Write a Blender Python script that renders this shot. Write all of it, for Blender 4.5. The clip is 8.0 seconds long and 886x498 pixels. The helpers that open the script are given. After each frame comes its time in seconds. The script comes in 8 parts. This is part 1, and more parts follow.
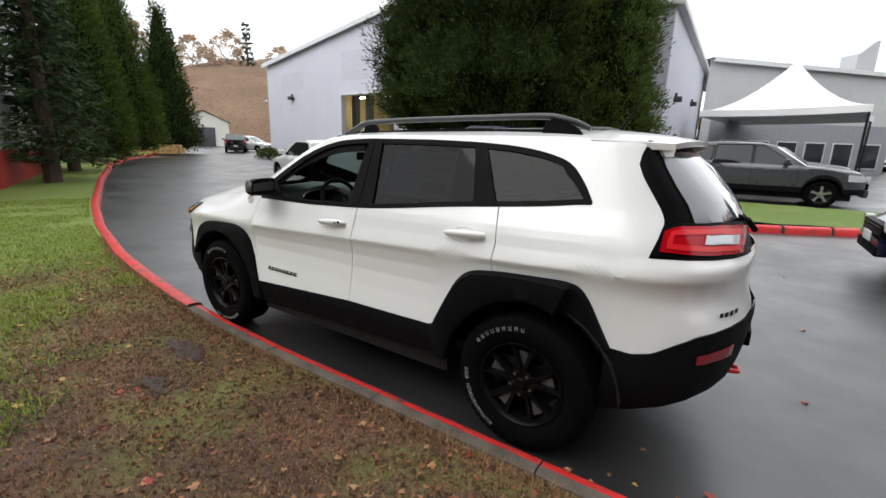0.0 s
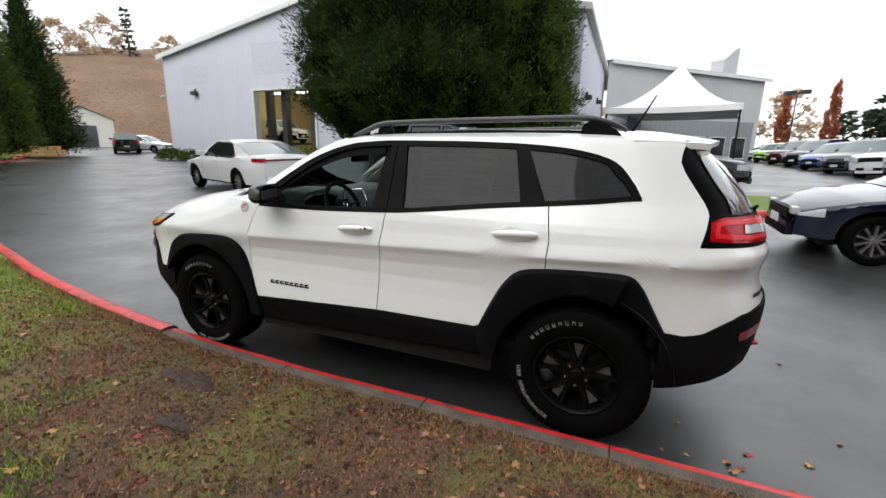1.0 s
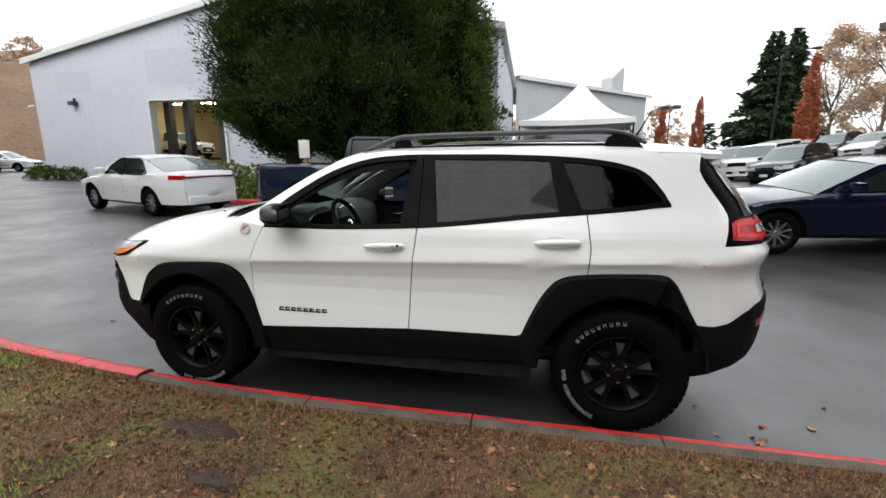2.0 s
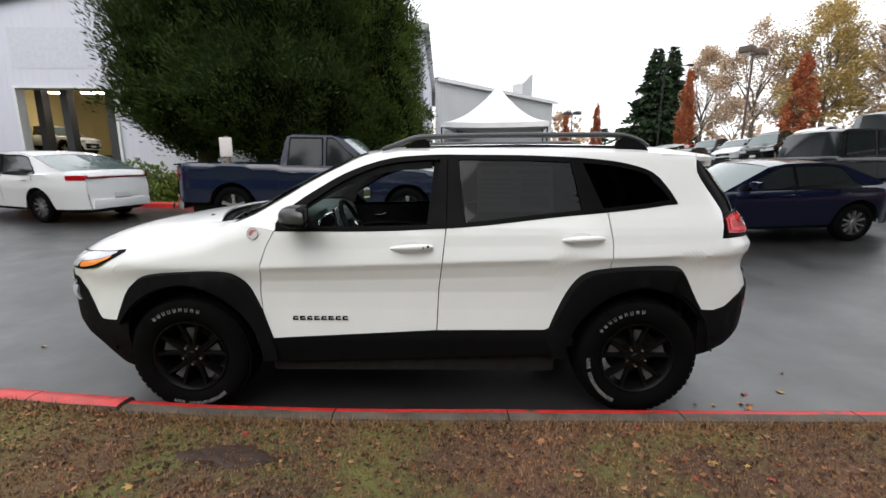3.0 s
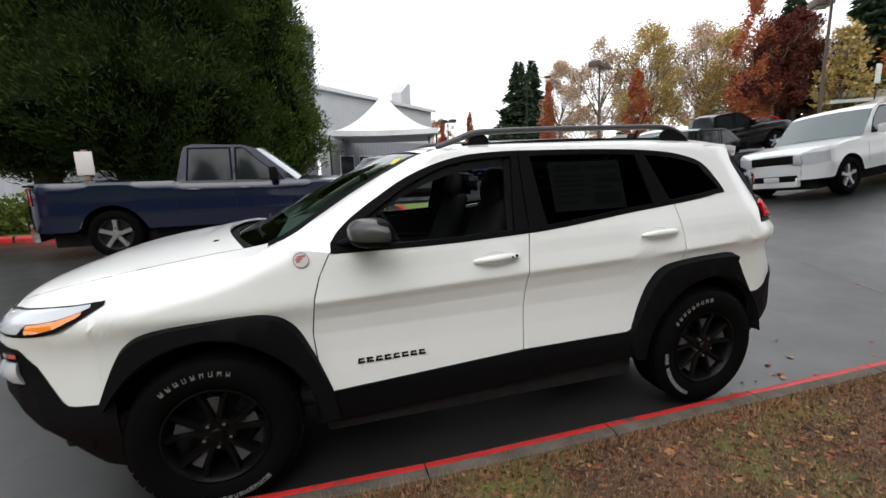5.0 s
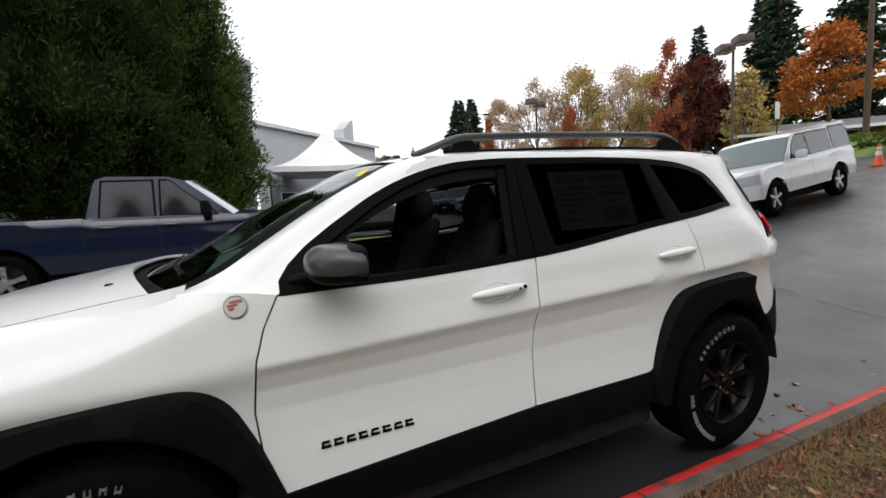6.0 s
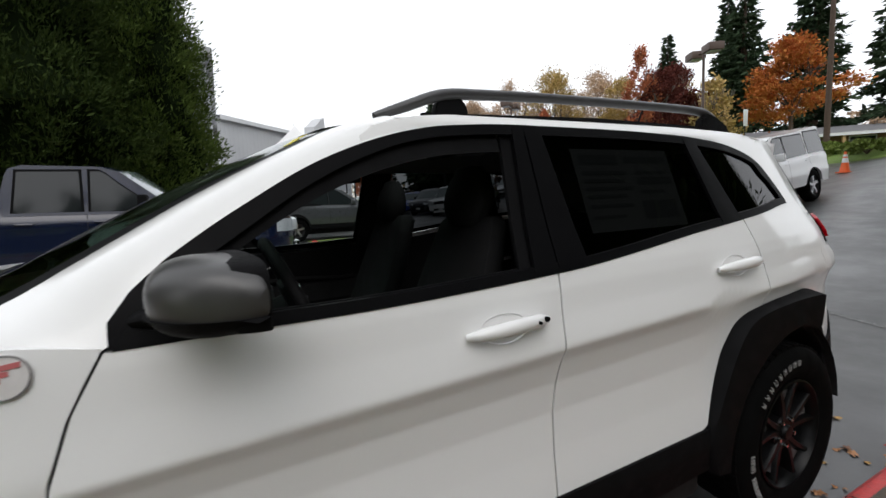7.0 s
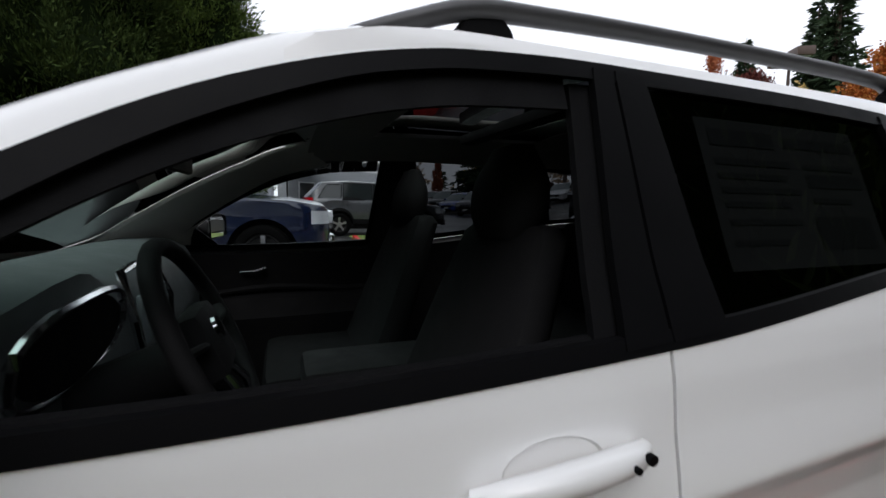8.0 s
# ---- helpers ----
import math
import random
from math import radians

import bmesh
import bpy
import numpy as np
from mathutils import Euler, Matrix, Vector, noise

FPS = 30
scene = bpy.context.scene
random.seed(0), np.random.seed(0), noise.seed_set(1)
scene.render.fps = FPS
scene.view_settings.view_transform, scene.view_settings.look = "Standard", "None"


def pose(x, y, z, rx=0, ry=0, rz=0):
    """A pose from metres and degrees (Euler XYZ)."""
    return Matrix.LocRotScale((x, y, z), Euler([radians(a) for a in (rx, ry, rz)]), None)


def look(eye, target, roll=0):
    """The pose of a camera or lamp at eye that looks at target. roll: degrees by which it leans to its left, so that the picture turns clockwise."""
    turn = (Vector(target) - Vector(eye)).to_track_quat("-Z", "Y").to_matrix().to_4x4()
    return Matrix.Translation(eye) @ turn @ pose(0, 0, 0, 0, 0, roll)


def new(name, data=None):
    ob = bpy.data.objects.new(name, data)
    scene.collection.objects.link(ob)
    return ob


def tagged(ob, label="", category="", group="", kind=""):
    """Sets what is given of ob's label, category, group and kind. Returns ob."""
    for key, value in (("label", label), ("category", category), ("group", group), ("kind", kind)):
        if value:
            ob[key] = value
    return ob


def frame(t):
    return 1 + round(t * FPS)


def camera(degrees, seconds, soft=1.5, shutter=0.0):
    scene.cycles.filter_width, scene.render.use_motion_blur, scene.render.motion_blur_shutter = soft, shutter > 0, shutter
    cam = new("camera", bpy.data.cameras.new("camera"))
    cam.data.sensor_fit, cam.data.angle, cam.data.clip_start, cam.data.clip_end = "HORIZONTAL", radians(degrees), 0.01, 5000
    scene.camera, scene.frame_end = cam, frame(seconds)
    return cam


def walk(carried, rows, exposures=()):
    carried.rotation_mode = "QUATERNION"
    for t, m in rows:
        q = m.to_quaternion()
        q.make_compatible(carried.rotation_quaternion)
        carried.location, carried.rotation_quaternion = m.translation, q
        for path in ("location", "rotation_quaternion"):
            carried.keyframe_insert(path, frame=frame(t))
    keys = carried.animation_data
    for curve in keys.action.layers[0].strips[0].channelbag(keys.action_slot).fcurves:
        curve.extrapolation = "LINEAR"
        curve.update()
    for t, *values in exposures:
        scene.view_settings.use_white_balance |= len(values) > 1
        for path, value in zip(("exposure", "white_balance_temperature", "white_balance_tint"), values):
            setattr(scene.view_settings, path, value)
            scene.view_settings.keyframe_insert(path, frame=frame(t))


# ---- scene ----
# ---------------------------------------------------------------- camera
cam = camera(91.7, 8.0, soft=1.5, shutter=0.25)
PATH = [
    (0, (3.482, -1.847, 1.52), (2.399, -0.224, 1.079), 1.8),
    (0.5, (3.17, -2.031, 1.53), (2.238, -0.321, 1.073), 1.5),
    (1, (2.864, -2.159, 1.533), (2.111, -0.361, 1.086), 0.9),
    (1.5, (2.541, -2.261, 1.545), (1.986, -0.388, 1.116), 1.8),
    (2.8, (1.652, -2.408, 1.528), (1.562, -0.445, 1.156), -1.2),
    (3, (1.531, -2.409, 1.537), (1.533, -0.448, 1.146), 0.3),
    (3.5, (1.171, -2.38, 1.521), (1.333, -0.438, 1.07), -1.1),
    (4, (0.869, -2.268, 1.52), (1.157, -0.333, 1.106), -2.3),
    (4.5, (0.623, -2.11, 1.517), (1.035, -0.195, 1.112), -1.5),
    (5.8, (0.492, -1.516, 1.434), (1.228, 0.329, 1.2), -3.7),
    (6, (0.509, -1.397, 1.411), (1.291, 0.431, 1.198), -3.4),
    (6.5, (0.583, -1.104, 1.371), (1.435, 0.692, 1.151), -2.7),
    (7, (0.749, -0.822, 1.368), (1.644, 0.954, 1.157), -2.6),
    (7.5, (0.938, -0.582, 1.366), (1.698, 1.258, 1.173), -0.6),
    (8, (1.052, -0.351, 1.357), (1.756, 1.51, 1.155), 0.9),
]
walk(cam, [(t, look(eye, target, roll)) for t, eye, target, roll in PATH],
     [(0, 0.92, 6500, 10), (1.5, 0.92, 6500, 10), (3.0, 0.92, 6500, 10), (4.5, 0.88, 6500, 10), (6.0, 0.62, 6500, 10), (6.5, 0.54, 6500, 10), (7.5, 0.40, 6350, 12), (8.0, 0.35, 6250, 13)])

# ---------------------------------------------------------------- light: overcast autumn day
SUN_UP, SUN_TURN = 48.0, 200.0
world = bpy.data.worlds.new("overcast")
scene.world = world
world.use_nodes = True
wt = world.node_tree
wt.nodes.clear()
sky = wt.nodes.new("ShaderNodeTexSky")
sky.sky_type, sky.sun_disc = "NISHITA", False
sky.sun_elevation, sky.sun_rotation = radians(SUN_UP), radians(SUN_TURN)
sky.air_density, sky.dust_density, sky.ozone_density = 1.0, 4.0, 1.0
flat = wt.nodes.new("ShaderNodeMixRGB")
flat.blend_type = "MIX"
flat.inputs[0].default_value = 0.86
flat.inputs[2].default_value = (10.35, 10.6, 10.9, 1)
cl_co = wt.nodes.new("ShaderNodeTexCoord")
cl_noise = wt.nodes.new("ShaderNodeTexNoise")
cl_noise.inputs["Scale"].default_value, cl_noise.inputs["Detail"].default_value = 2.2, 5
cl_ramp = wt.nodes.new("ShaderNodeMapRange")
cl_ramp.inputs["From Min"].default_value, cl_ramp.inputs["From Max"].default_value = 0.35, 0.7
cl_ramp.inputs["To Min"].default_value, cl_ramp.inputs["To Max"].default_value = 0.9, 1.08
cl_mul = wt.nodes.new("ShaderNodeVectorMath")
cl_mul.operation = "SCALE"
bg = wt.nodes.new("ShaderNodeBackground")
bg.inputs["Strength"].default_value = 0.10
w_out = wt.nodes.new("ShaderNodeOutputWorld")
wt.links.new(cl_co.outputs["Generated"], cl_noise.inputs["Vector"])
wt.links.new(cl_noise.outputs["Fac"], cl_ramp.inputs["Value"])
wt.links.new(sky.outputs[0], flat.inputs[1])
wt.links.new(flat.outputs[0], cl_mul.inputs[0])
wt.links.new(cl_ramp.outputs[0], cl_mul.inputs["Scale"])
wt.links.new(cl_mul.outputs[0], bg.inputs["Color"])
wt.links.new(bg.outputs[0], w_out.inputs["Surface"])
sun = new("sun", bpy.data.lights.new("sun", "SUN"))
sun.data.energy, sun.data.angle, sun.data.color = 0.5, radians(40), (1.0, 0.99, 0.975)
sun.matrix_world = pose(0, 0, 40, 90 - SUN_UP, 0, 180 - SUN_TURN)


# ---------------------------------------------------------------- materials
def lin(r, g, b):
    return (r, g, b, 1)


class Mat:
    """A small builder for node materials: one principled surface with noise on colour, roughness and relief."""

    def __init__(self, name, base, rough=0.6, metal=0.0):
        self.m = bpy.data.materials.new(name)
        self.m.use_nodes = True
        self.t = self.m.node_tree
        self.b = self.t.nodes["Principled BSDF"]
        self.b.inputs["Base Color"].default_value = lin(*base)
        self.b.inputs["Roughness"].default_value = rough
        self.b.inputs["Metallic"].default_value = metal
        self.co = self.t.nodes.new("ShaderNodeTexCoord").outputs["Object"]
        self.colour = None
        self.base = base

    def set(self, **kw):
        for k, v in kw.items():
            self.b.inputs[k.replace("_", " ")].default_value = v
        return self

    def world(self):
        g = self.t.nodes.new("ShaderNodeNewGeometry")
        self.co = g.outputs["Position"]
        return self

    def noise(self, scale, detail=4, rough=0.6, stretch=None):
        n = self.t.nodes.new("ShaderNodeTexNoise")
        n.inputs["Scale"].default_value, n.inputs["Detail"].default_value, n.inputs["Roughness"].default_value = scale, detail, rough
        src = self.co
        if stretch:
            mp = self.t.nodes.new("ShaderNodeMapping")
            mp.inputs["Scale"].default_value = stretch
            self.t.links.new(src, mp.inputs["Vector"])
            src = mp.outputs[0]
        self.t.links.new(src, n.inputs["Vector"])
        return n.outputs["Fac"]

    def ramp(self, fac, lo, hi, a=0.0, b=1.0):
        r = self.t.nodes.new("ShaderNodeMapRange")
        r.inputs["From Min"].default_value, r.inputs["From Max"].default_value = lo, hi
        r.inputs["To Min"].default_value, r.inputs["To Max"].default_value = a, b
        self.t.links.new(fac, r.inputs["Value"])
        return r.outputs[0]

    def mix(self, fac, other, amount=1.0):
        """Lays another colour over what is there, where fac is high."""
        x = self.t.nodes.new("ShaderNodeMixRGB")
        x.inputs[1].default_value = lin(*self.base)
        if self.colour:
            self.t.links.new(self.colour, x.inputs[1])
        x.inputs[2].default_value = lin(*other)
        if amount != 1.0:
            fac = self.ramp(fac, 0, 1, 0, amount)
        self.t.links.new(fac, x.inputs[0])
        self.colour = x.outputs[0]
        self.t.links.new(self.colour, self.b.inputs["Base Color"])
        return self

    def random(self, other, amount=1.0, island=False):
        if island:
            o = self.t.nodes.new("ShaderNodeNewGeometry").outputs["Random Per Island"]
        else:
            o = self.t.nodes.new("ShaderNodeObjectInfo").outputs["Random"]
        return self.mix(o, other, amount)

    def rough(self, fac, lo, hi, a, b):
        self.t.links.new(self.ramp(fac, lo, hi, a, b), self.b.inputs["Roughness"])
        return self

    def bump(self, fac, strength=0.3, dist=0.01):
        n = self.t.nodes.new("ShaderNodeBump")
        n.inputs["Strength"].default_value, n.inputs["Distance"].default_value = strength, dist
        self.t.links.new(fac, n.inputs["Height"])
        if self.b.inputs["Normal"].is_linked:
            self.t.links.new(self.b.inputs["Normal"].links[0].from_socket, n.inputs["Normal"])
        self.t.links.new(n.outputs[0], self.b.inputs["Normal"])
        return self


def plain(name, base, rough=0.6, metal=0.0, scale=6.0, vary=0.12, relief=0.0, fine=60.0):
    """A surface with faint unevenness at two scales."""
    a = Mat(name, base, rough, metal)
    dark = tuple(c * (1 - 2 * vary) for c in base)
    a.mix(a.ramp(a.noise(scale, 5), 0.3, 0.75), dark, 0.7)
    f = a.noise(fine, 3)
    a.mix(a.ramp(f, 0.35, 0.8), tuple(min(1, c * (1 + vary)) for c in base), 0.4)
    a.rough(a.noise(scale * 2.3, 4), 0.3, 0.7, max(0.02, rough * 0.85), min(1, rough * 1.15))
    if relief:
        a.bump(f, relief, 0.004)
    return a


def paint(name, base, rough=0.28, flake=0.0):
    """Car paint under a wet clear coat, with a little road film and beads of rain."""
    a = Mat(name, base, rough, flake)
    a.set(Coat_Weight=0.8 if max(base) > 0.2 else 0.35, Coat_Roughness=0.05)
    a.mix(a.ramp(a.noise(3.0, 5), 0.45, 0.8), tuple(c * 0.96 for c in base), 0.15)
    a.mix(a.ramp(a.noise(240, 2), 0.62, 0.75), tuple(c * 0.95 for c in base), 0.02)
    a.rough(a.noise(14, 4), 0.3, 0.7, rough * 0.96, rough * 1.06)
    if max(base) < 0.2:
        a.set(Specular_IOR_Level=0.4, Coat_Weight=0.6)
    return a


def glass(name, tint=(0.9, 0.95, 0.93), rough=0.0, ior=1.5):
    """Thin glass: lets light through straight, and mirrors at its face."""
    m = bpy.data.materials.new(name)
    m.use_nodes = True
    t = m.node_tree
    t.nodes.clear()
    tr, gl = t.nodes.new("ShaderNodeBsdfTransparent"), t.nodes.new("ShaderNodeBsdfGlossy")
    tr.inputs["Color"].default_value = lin(*tint)
    gl.inputs["Roughness"].default_value = rough
    fr, mx, out = t.nodes.new("ShaderNodeFresnel"), t.nodes.new("ShaderNodeMixShader"), t.nodes.new("ShaderNodeOutputMaterial")
    fr.inputs["IOR"].default_value = ior
    t.links.new(fr.outputs[0], mx.inputs[0])
    t.links.new(tr.outputs[0], mx.inputs[1])
    t.links.new(gl.outputs[0], mx.inputs[2])
    t.links.new(mx.outputs[0], out.inputs["Surface"])
    return m


def leafy(name, base, other, rough=0.6, trans=0.15):
    a = Mat(name, base, rough)
    a.random(other, 1.0, island=True)
    a.mix(a.ramp(a.noise(0.9, 3), 0.4, 0.7), tuple(c * 0.6 for c in base), 0.5)
    a.set(Subsurface_Weight=0.0, Specular_IOR_Level=0.06)
    return a.m


# asphalt, wet, with lighter dry streaks
_a = Mat("wet_asphalt", (0.014, 0.0138, 0.0135), 0.45).world()
_a.mix(_a.ramp(_a.noise(0.35, 6), 0.4, 0.7), (0.030, 0.0296, 0.0289), 0.9)
_a.mix(_a.ramp(_a.noise(130, 2), 0.55, 0.7), (0.060, 0.059, 0.058), 0.4)
_a.set(Coat_Weight=0.7, Coat_Roughness=0.36, Coat_IOR=1.5)
_a.rough(_a.noise(0.8, 7, 0.65), 0.35, 0.65, 0.28, 0.6)
_a.bump(_a.noise(160, 3), 0.12, 0.003)
ASPHALT = _a.m
_a = Mat("kerb_concrete", (0.12, 0.098, 0.08), 0.8).world()
_a.mix(_a.ramp(_a.noise(5, 6), 0.35, 0.65), (0.042, 0.034, 0.024), 0.9)
_a.mix(_a.ramp(_a.noise(90, 3), 0.5, 0.8), (0.2, 0.17, 0.145), 0.5)
_a.bump(_a.noise(70, 4), 0.5, 0.006)
CONCRETE = _a.m
_a = Mat("kerb_red_paint", (0.62, 0.03, 0.03), 0.4).world()
_a.mix(_a.ramp(_a.noise(9, 6, 0.7), 0.45, 0.62), (0.40, 0.024, 0.02), 0.7)
_a.mix(_a.ramp(_a.noise(6, 9, 0.8), 0.54, 0.62), (0.10, 0.07, 0.055), 1.0)
_a.mix(_a.ramp(_a.noise(50, 5, 0.7), 0.55, 0.7), (0.30, 0.02, 0.018), 0.5)
_a.bump(_a.noise(60, 4), 0.4, 0.004)
RED_KERB = _a.m
_a = Mat("bare_soil", (0.135, 0.066, 0.04), 0.9).world()
_a.mix(_a.ramp(_a.noise(1.8, 7, 0.68), 0.42, 0.60), (0.040, 0.022, 0.015), 0.8)
_a.mix(_a.ramp(_a.noise(45, 5, 0.7), 0.5, 0.7), (0.27, 0.165, 0.095), 0.6)
_a.mix(_a.ramp(_a.noise(1.1, 7, 0.7), 0.51, 0.64), (0.15, 0.18, 0.034), 0.7)
_sx = _a.t.nodes.new("ShaderNodeSeparateXYZ")
_a.t.links.new(_a.co, _sx.inputs[0])
_wob = _a.t.nodes.new("ShaderNodeMath")
_wob.operation = "MULTIPLY_ADD"
_wob.inputs[1].default_value = 7.0
_a.t.links.new(_a.noise(0.9, 6, 0.65), _wob.inputs[0])
_a.t.links.new(_sx.outputs[0], _wob.inputs[2])
_a.mix(_a.ramp(_wob.outputs[0], 3.5, 0.5), (0.17, 0.25, 0.04), 0.85)
_a.mix(_a.ramp(_a.noise(55, 4), 0.52, 0.72), (0.06, 0.05, 0.02), 0.5)
_a.mix(_a.ramp(_a.noise(22, 8, 0.8), 0.53, 0.66), (0.035, 0.02, 0.013), 0.75)
_a.bump(_a.noise(30, 6, 0.7), 0.9, 0.03)
SOIL = _a.m
_a = Mat("lawn_turf", (0.12, 0.19, 0.03), 0.85).world()
_a.mix(_a.ramp(_a.noise(0.9, 6), 0.45, 0.7), (0.20, 0.23, 0.05), 0.8)
_a.mix(_a.ramp(_a.noise(60, 4), 0.5, 0.75), (0.07, 0.11, 0.02), 0.8)
_a.bump(_a.noise(80, 5), 0.9, 0.02)
TURF = _a.m
WHITE_PAINT = paint("white_car_paint", (0.78, 0.78, 0.77), 0.3).m
BLACK_PLASTIC = plain("black_textured_plastic", (0.005, 0.005, 0.0055), 0.66, relief=0.25, fine=400).set(Specular_IOR_Level=0.08).m
GLOSS_BLACK = plain("satin_black_trim", (0.004, 0.004, 0.0045), 0.42, vary=0.1).set(Specular_IOR_Level=0.05).m
RUBBER = plain("tyre_rubber", (0.0032, 0.0032, 0.0032), 0.85, relief=0.2, fine=150).set(Specular_IOR_Level=0.05).m
RIM_BLACK = plain("black_alloy", (0.004, 0.004, 0.0042), 0.32, 0.0).set(Specular_IOR_Level=0.14).m
RIM_SILVER = plain("silver_alloy", (0.55, 0.56, 0.58), 0.3, 0.9).m
CHROME = plain("chrome", (0.75, 0.76, 0.78), 0.12, 1.0, vary=0.03).m
STEEL = plain("brake_steel", (0.020, 0.020, 0.020), 0.45, 0.6).m
TYRE_WHITE = plain("white_tyre_lettering", (0.24, 0.24, 0.235), 0.7).m
WELL = plain("dark_wheel_well", (0.006, 0.006, 0.006), 0.9).m
LINING = plain("black_interior_trim", (0.015, 0.015, 0.0155), 0.75, relief=0.15, fine=300).set(Specular_IOR_Level=0.2).m
CLOTH = plain("black_seat_cloth", (0.018, 0.018, 0.0185), 0.95, relief=0.4, fine=500).set(Specular_IOR_Level=0.08).m
GREY_TRIM = plain("light_grey_pillar_trim", (0.70, 0.70, 0.66), 0.8, relief=0.1, fine=300).m
DASH = plain("grey_dashboard", (0.15, 0.172, 0.175), 0.65, relief=0.2, fine=350).m
GLASS_DARK = glass("privacy_glass", (0.06, 0.064, 0.067), ior=1.32)
GLASS_CLEAR = glass("clear_glass", (0.90, 0.95, 0.93))
GLASS_GREEN = glass("green_windscreen", (0.66, 0.86, 0.75), ior=1.75)
GLASS_CAR = glass("tinted_car_glass", (0.22, 0.26, 0.26))
MIRROR = plain("mirror_glass", (0.85, 0.86, 0.88), 0.02, 1.0, vary=0.01).m
RED_LENS = Mat("red_lamp_lens", (0.36, 0.003, 0.008), 0.12).set(Specular_IOR_Level=0.35).m
RED_GLOW = Mat("red_lamp_bar", (0.62, 0.012, 0.02), 0.25).m
CLEAR_LENS = Mat("clear_lamp_lens", (0.50, 0.52, 0.55), 0.1).set(Coat_Weight=1.0).m
AMBER_LENS = Mat("amber_lamp_lens", (0.75, 0.22, 0.02), 0.1).set(Coat_Weight=1.0).m
GUNMETAL = plain("gunmetal_mirror_shell", (0.072, 0.071, 0.071), 0.34, 0.45, vary=0.08).m
RED_PAINT = plain("red_tow_hook_paint", (0.6, 0.02, 0.025), 0.35).m


# ---------------------------------------------------------------- building blocks
def curve(points):
    """A smooth-enough function through (x, value) points, linear between them."""
    xs, ys = [p[0] for p in points], [p[1] for p in points]
    return lambda x: float(np.interp(x, xs, ys))


def eased(points, n=4):
    """The same line with rounded corners (Catmull-Rom)."""
    out = []
    for i in range(len(points) - 1):
        p0, p1, p2, p3 = (Vector(points[max(0, min(len(points) - 1, i + q))]) for q in (-1, 0, 1, 2))
        for k in range(n):
            t = k / n
            out.append(tuple(0.5 * (2 * p1 + (p2 - p0) * t + (2 * p0 - 5 * p1 + 4 * p2 - p3) * t * t + (3 * p1 - p0 - 3 * p2 + p3) * t ** 3)))
    return out + [tuple(points[-1])]


def fair(points):
    """A rounded function through (x, value) points that never overshoots them."""
    xs, ys = np.array([p[0] for p in points], float), np.array([p[1] for p in points], float)
    h, d = np.diff(xs), np.diff(ys) / np.diff(xs)
    m = np.zeros(len(xs))
    for i in range(1, len(xs) - 1):
        if d[i - 1] * d[i] > 0:
            wa, wb = 2 * h[i] + h[i - 1], h[i] + 2 * h[i - 1]
            m[i] = (wa + wb) / (wa / d[i - 1] + wb / d[i])
    m[0], m[-1] = d[0], d[-1]
    fine = np.linspace(xs[0], xs[-1], 400)
    k = np.clip(np.searchsorted(xs, fine) - 1, 0, len(h) - 1)
    t = (fine - xs[k]) / h[k]
    vals = (1 + 2 * t) * (1 - t) ** 2 * ys[k] + t * (1 - t) ** 2 * h[k] * m[k] + t * t * (3 - 2 * t) * ys[k + 1] + t * t * (t - 1) * h[k] * m[k + 1]
    return lambda x: float(np.interp(x, fine, vals))


def part(name, bm, material, parent=None, label="", smooth=True):
    me = bpy.data.meshes.new(name)
    if smooth:
        for f in bm.faces:
            f.smooth = True
    bm.to_mesh(me)
    bm.free()
    for m in (material if isinstance(material, (list, tuple)) else [material]):
        me.materials.append(m)
    if smooth:
        me.set_sharp_from_angle(angle=radians(38))
    ob = new(name, me)
    ob.parent = parent
    if label:
        ob["label"] = label
    return ob


def thing(name, m, label, category, group="", kind=""):
    ob = new(name)
    ob.matrix_world = m
    ob.empty_display_size = 0.1
    return tagged(ob, label, category, group, kind)


def add_box(bm, x0, x1, y0, y1, z0, z1, bevel=0.0, m=None):
    r = bmesh.ops.create_cube(bm, size=1.0)
    vs = r["verts"]
    for v in vs:
        v.co = Vector((x0 + (v.co.x + 0.5) * (x1 - x0), y0 + (v.co.y + 0.5) * (y1 - y0), z0 + (v.co.z + 0.5) * (z1 - z0)))
    if bevel:
        es = {e for v in vs for e in v.link_edges}
        out = bmesh.ops.bevel(bm, geom=list(es), offset=bevel, segments=2, profile=0.6, affect="EDGES")
        vs = list({v for f in out["faces"] for v in f.verts} | {v for v in vs if v.is_valid})
    if m is not None:
        for v in vs:
            v.co = m @ v.co
    return vs


def box(x0, x1, y0, y1, z0, z1, bevel=0.0):
    bm = bmesh.new()
    add_box(bm, x0, x1, y0, y1, z0, z1, bevel)
    return bm


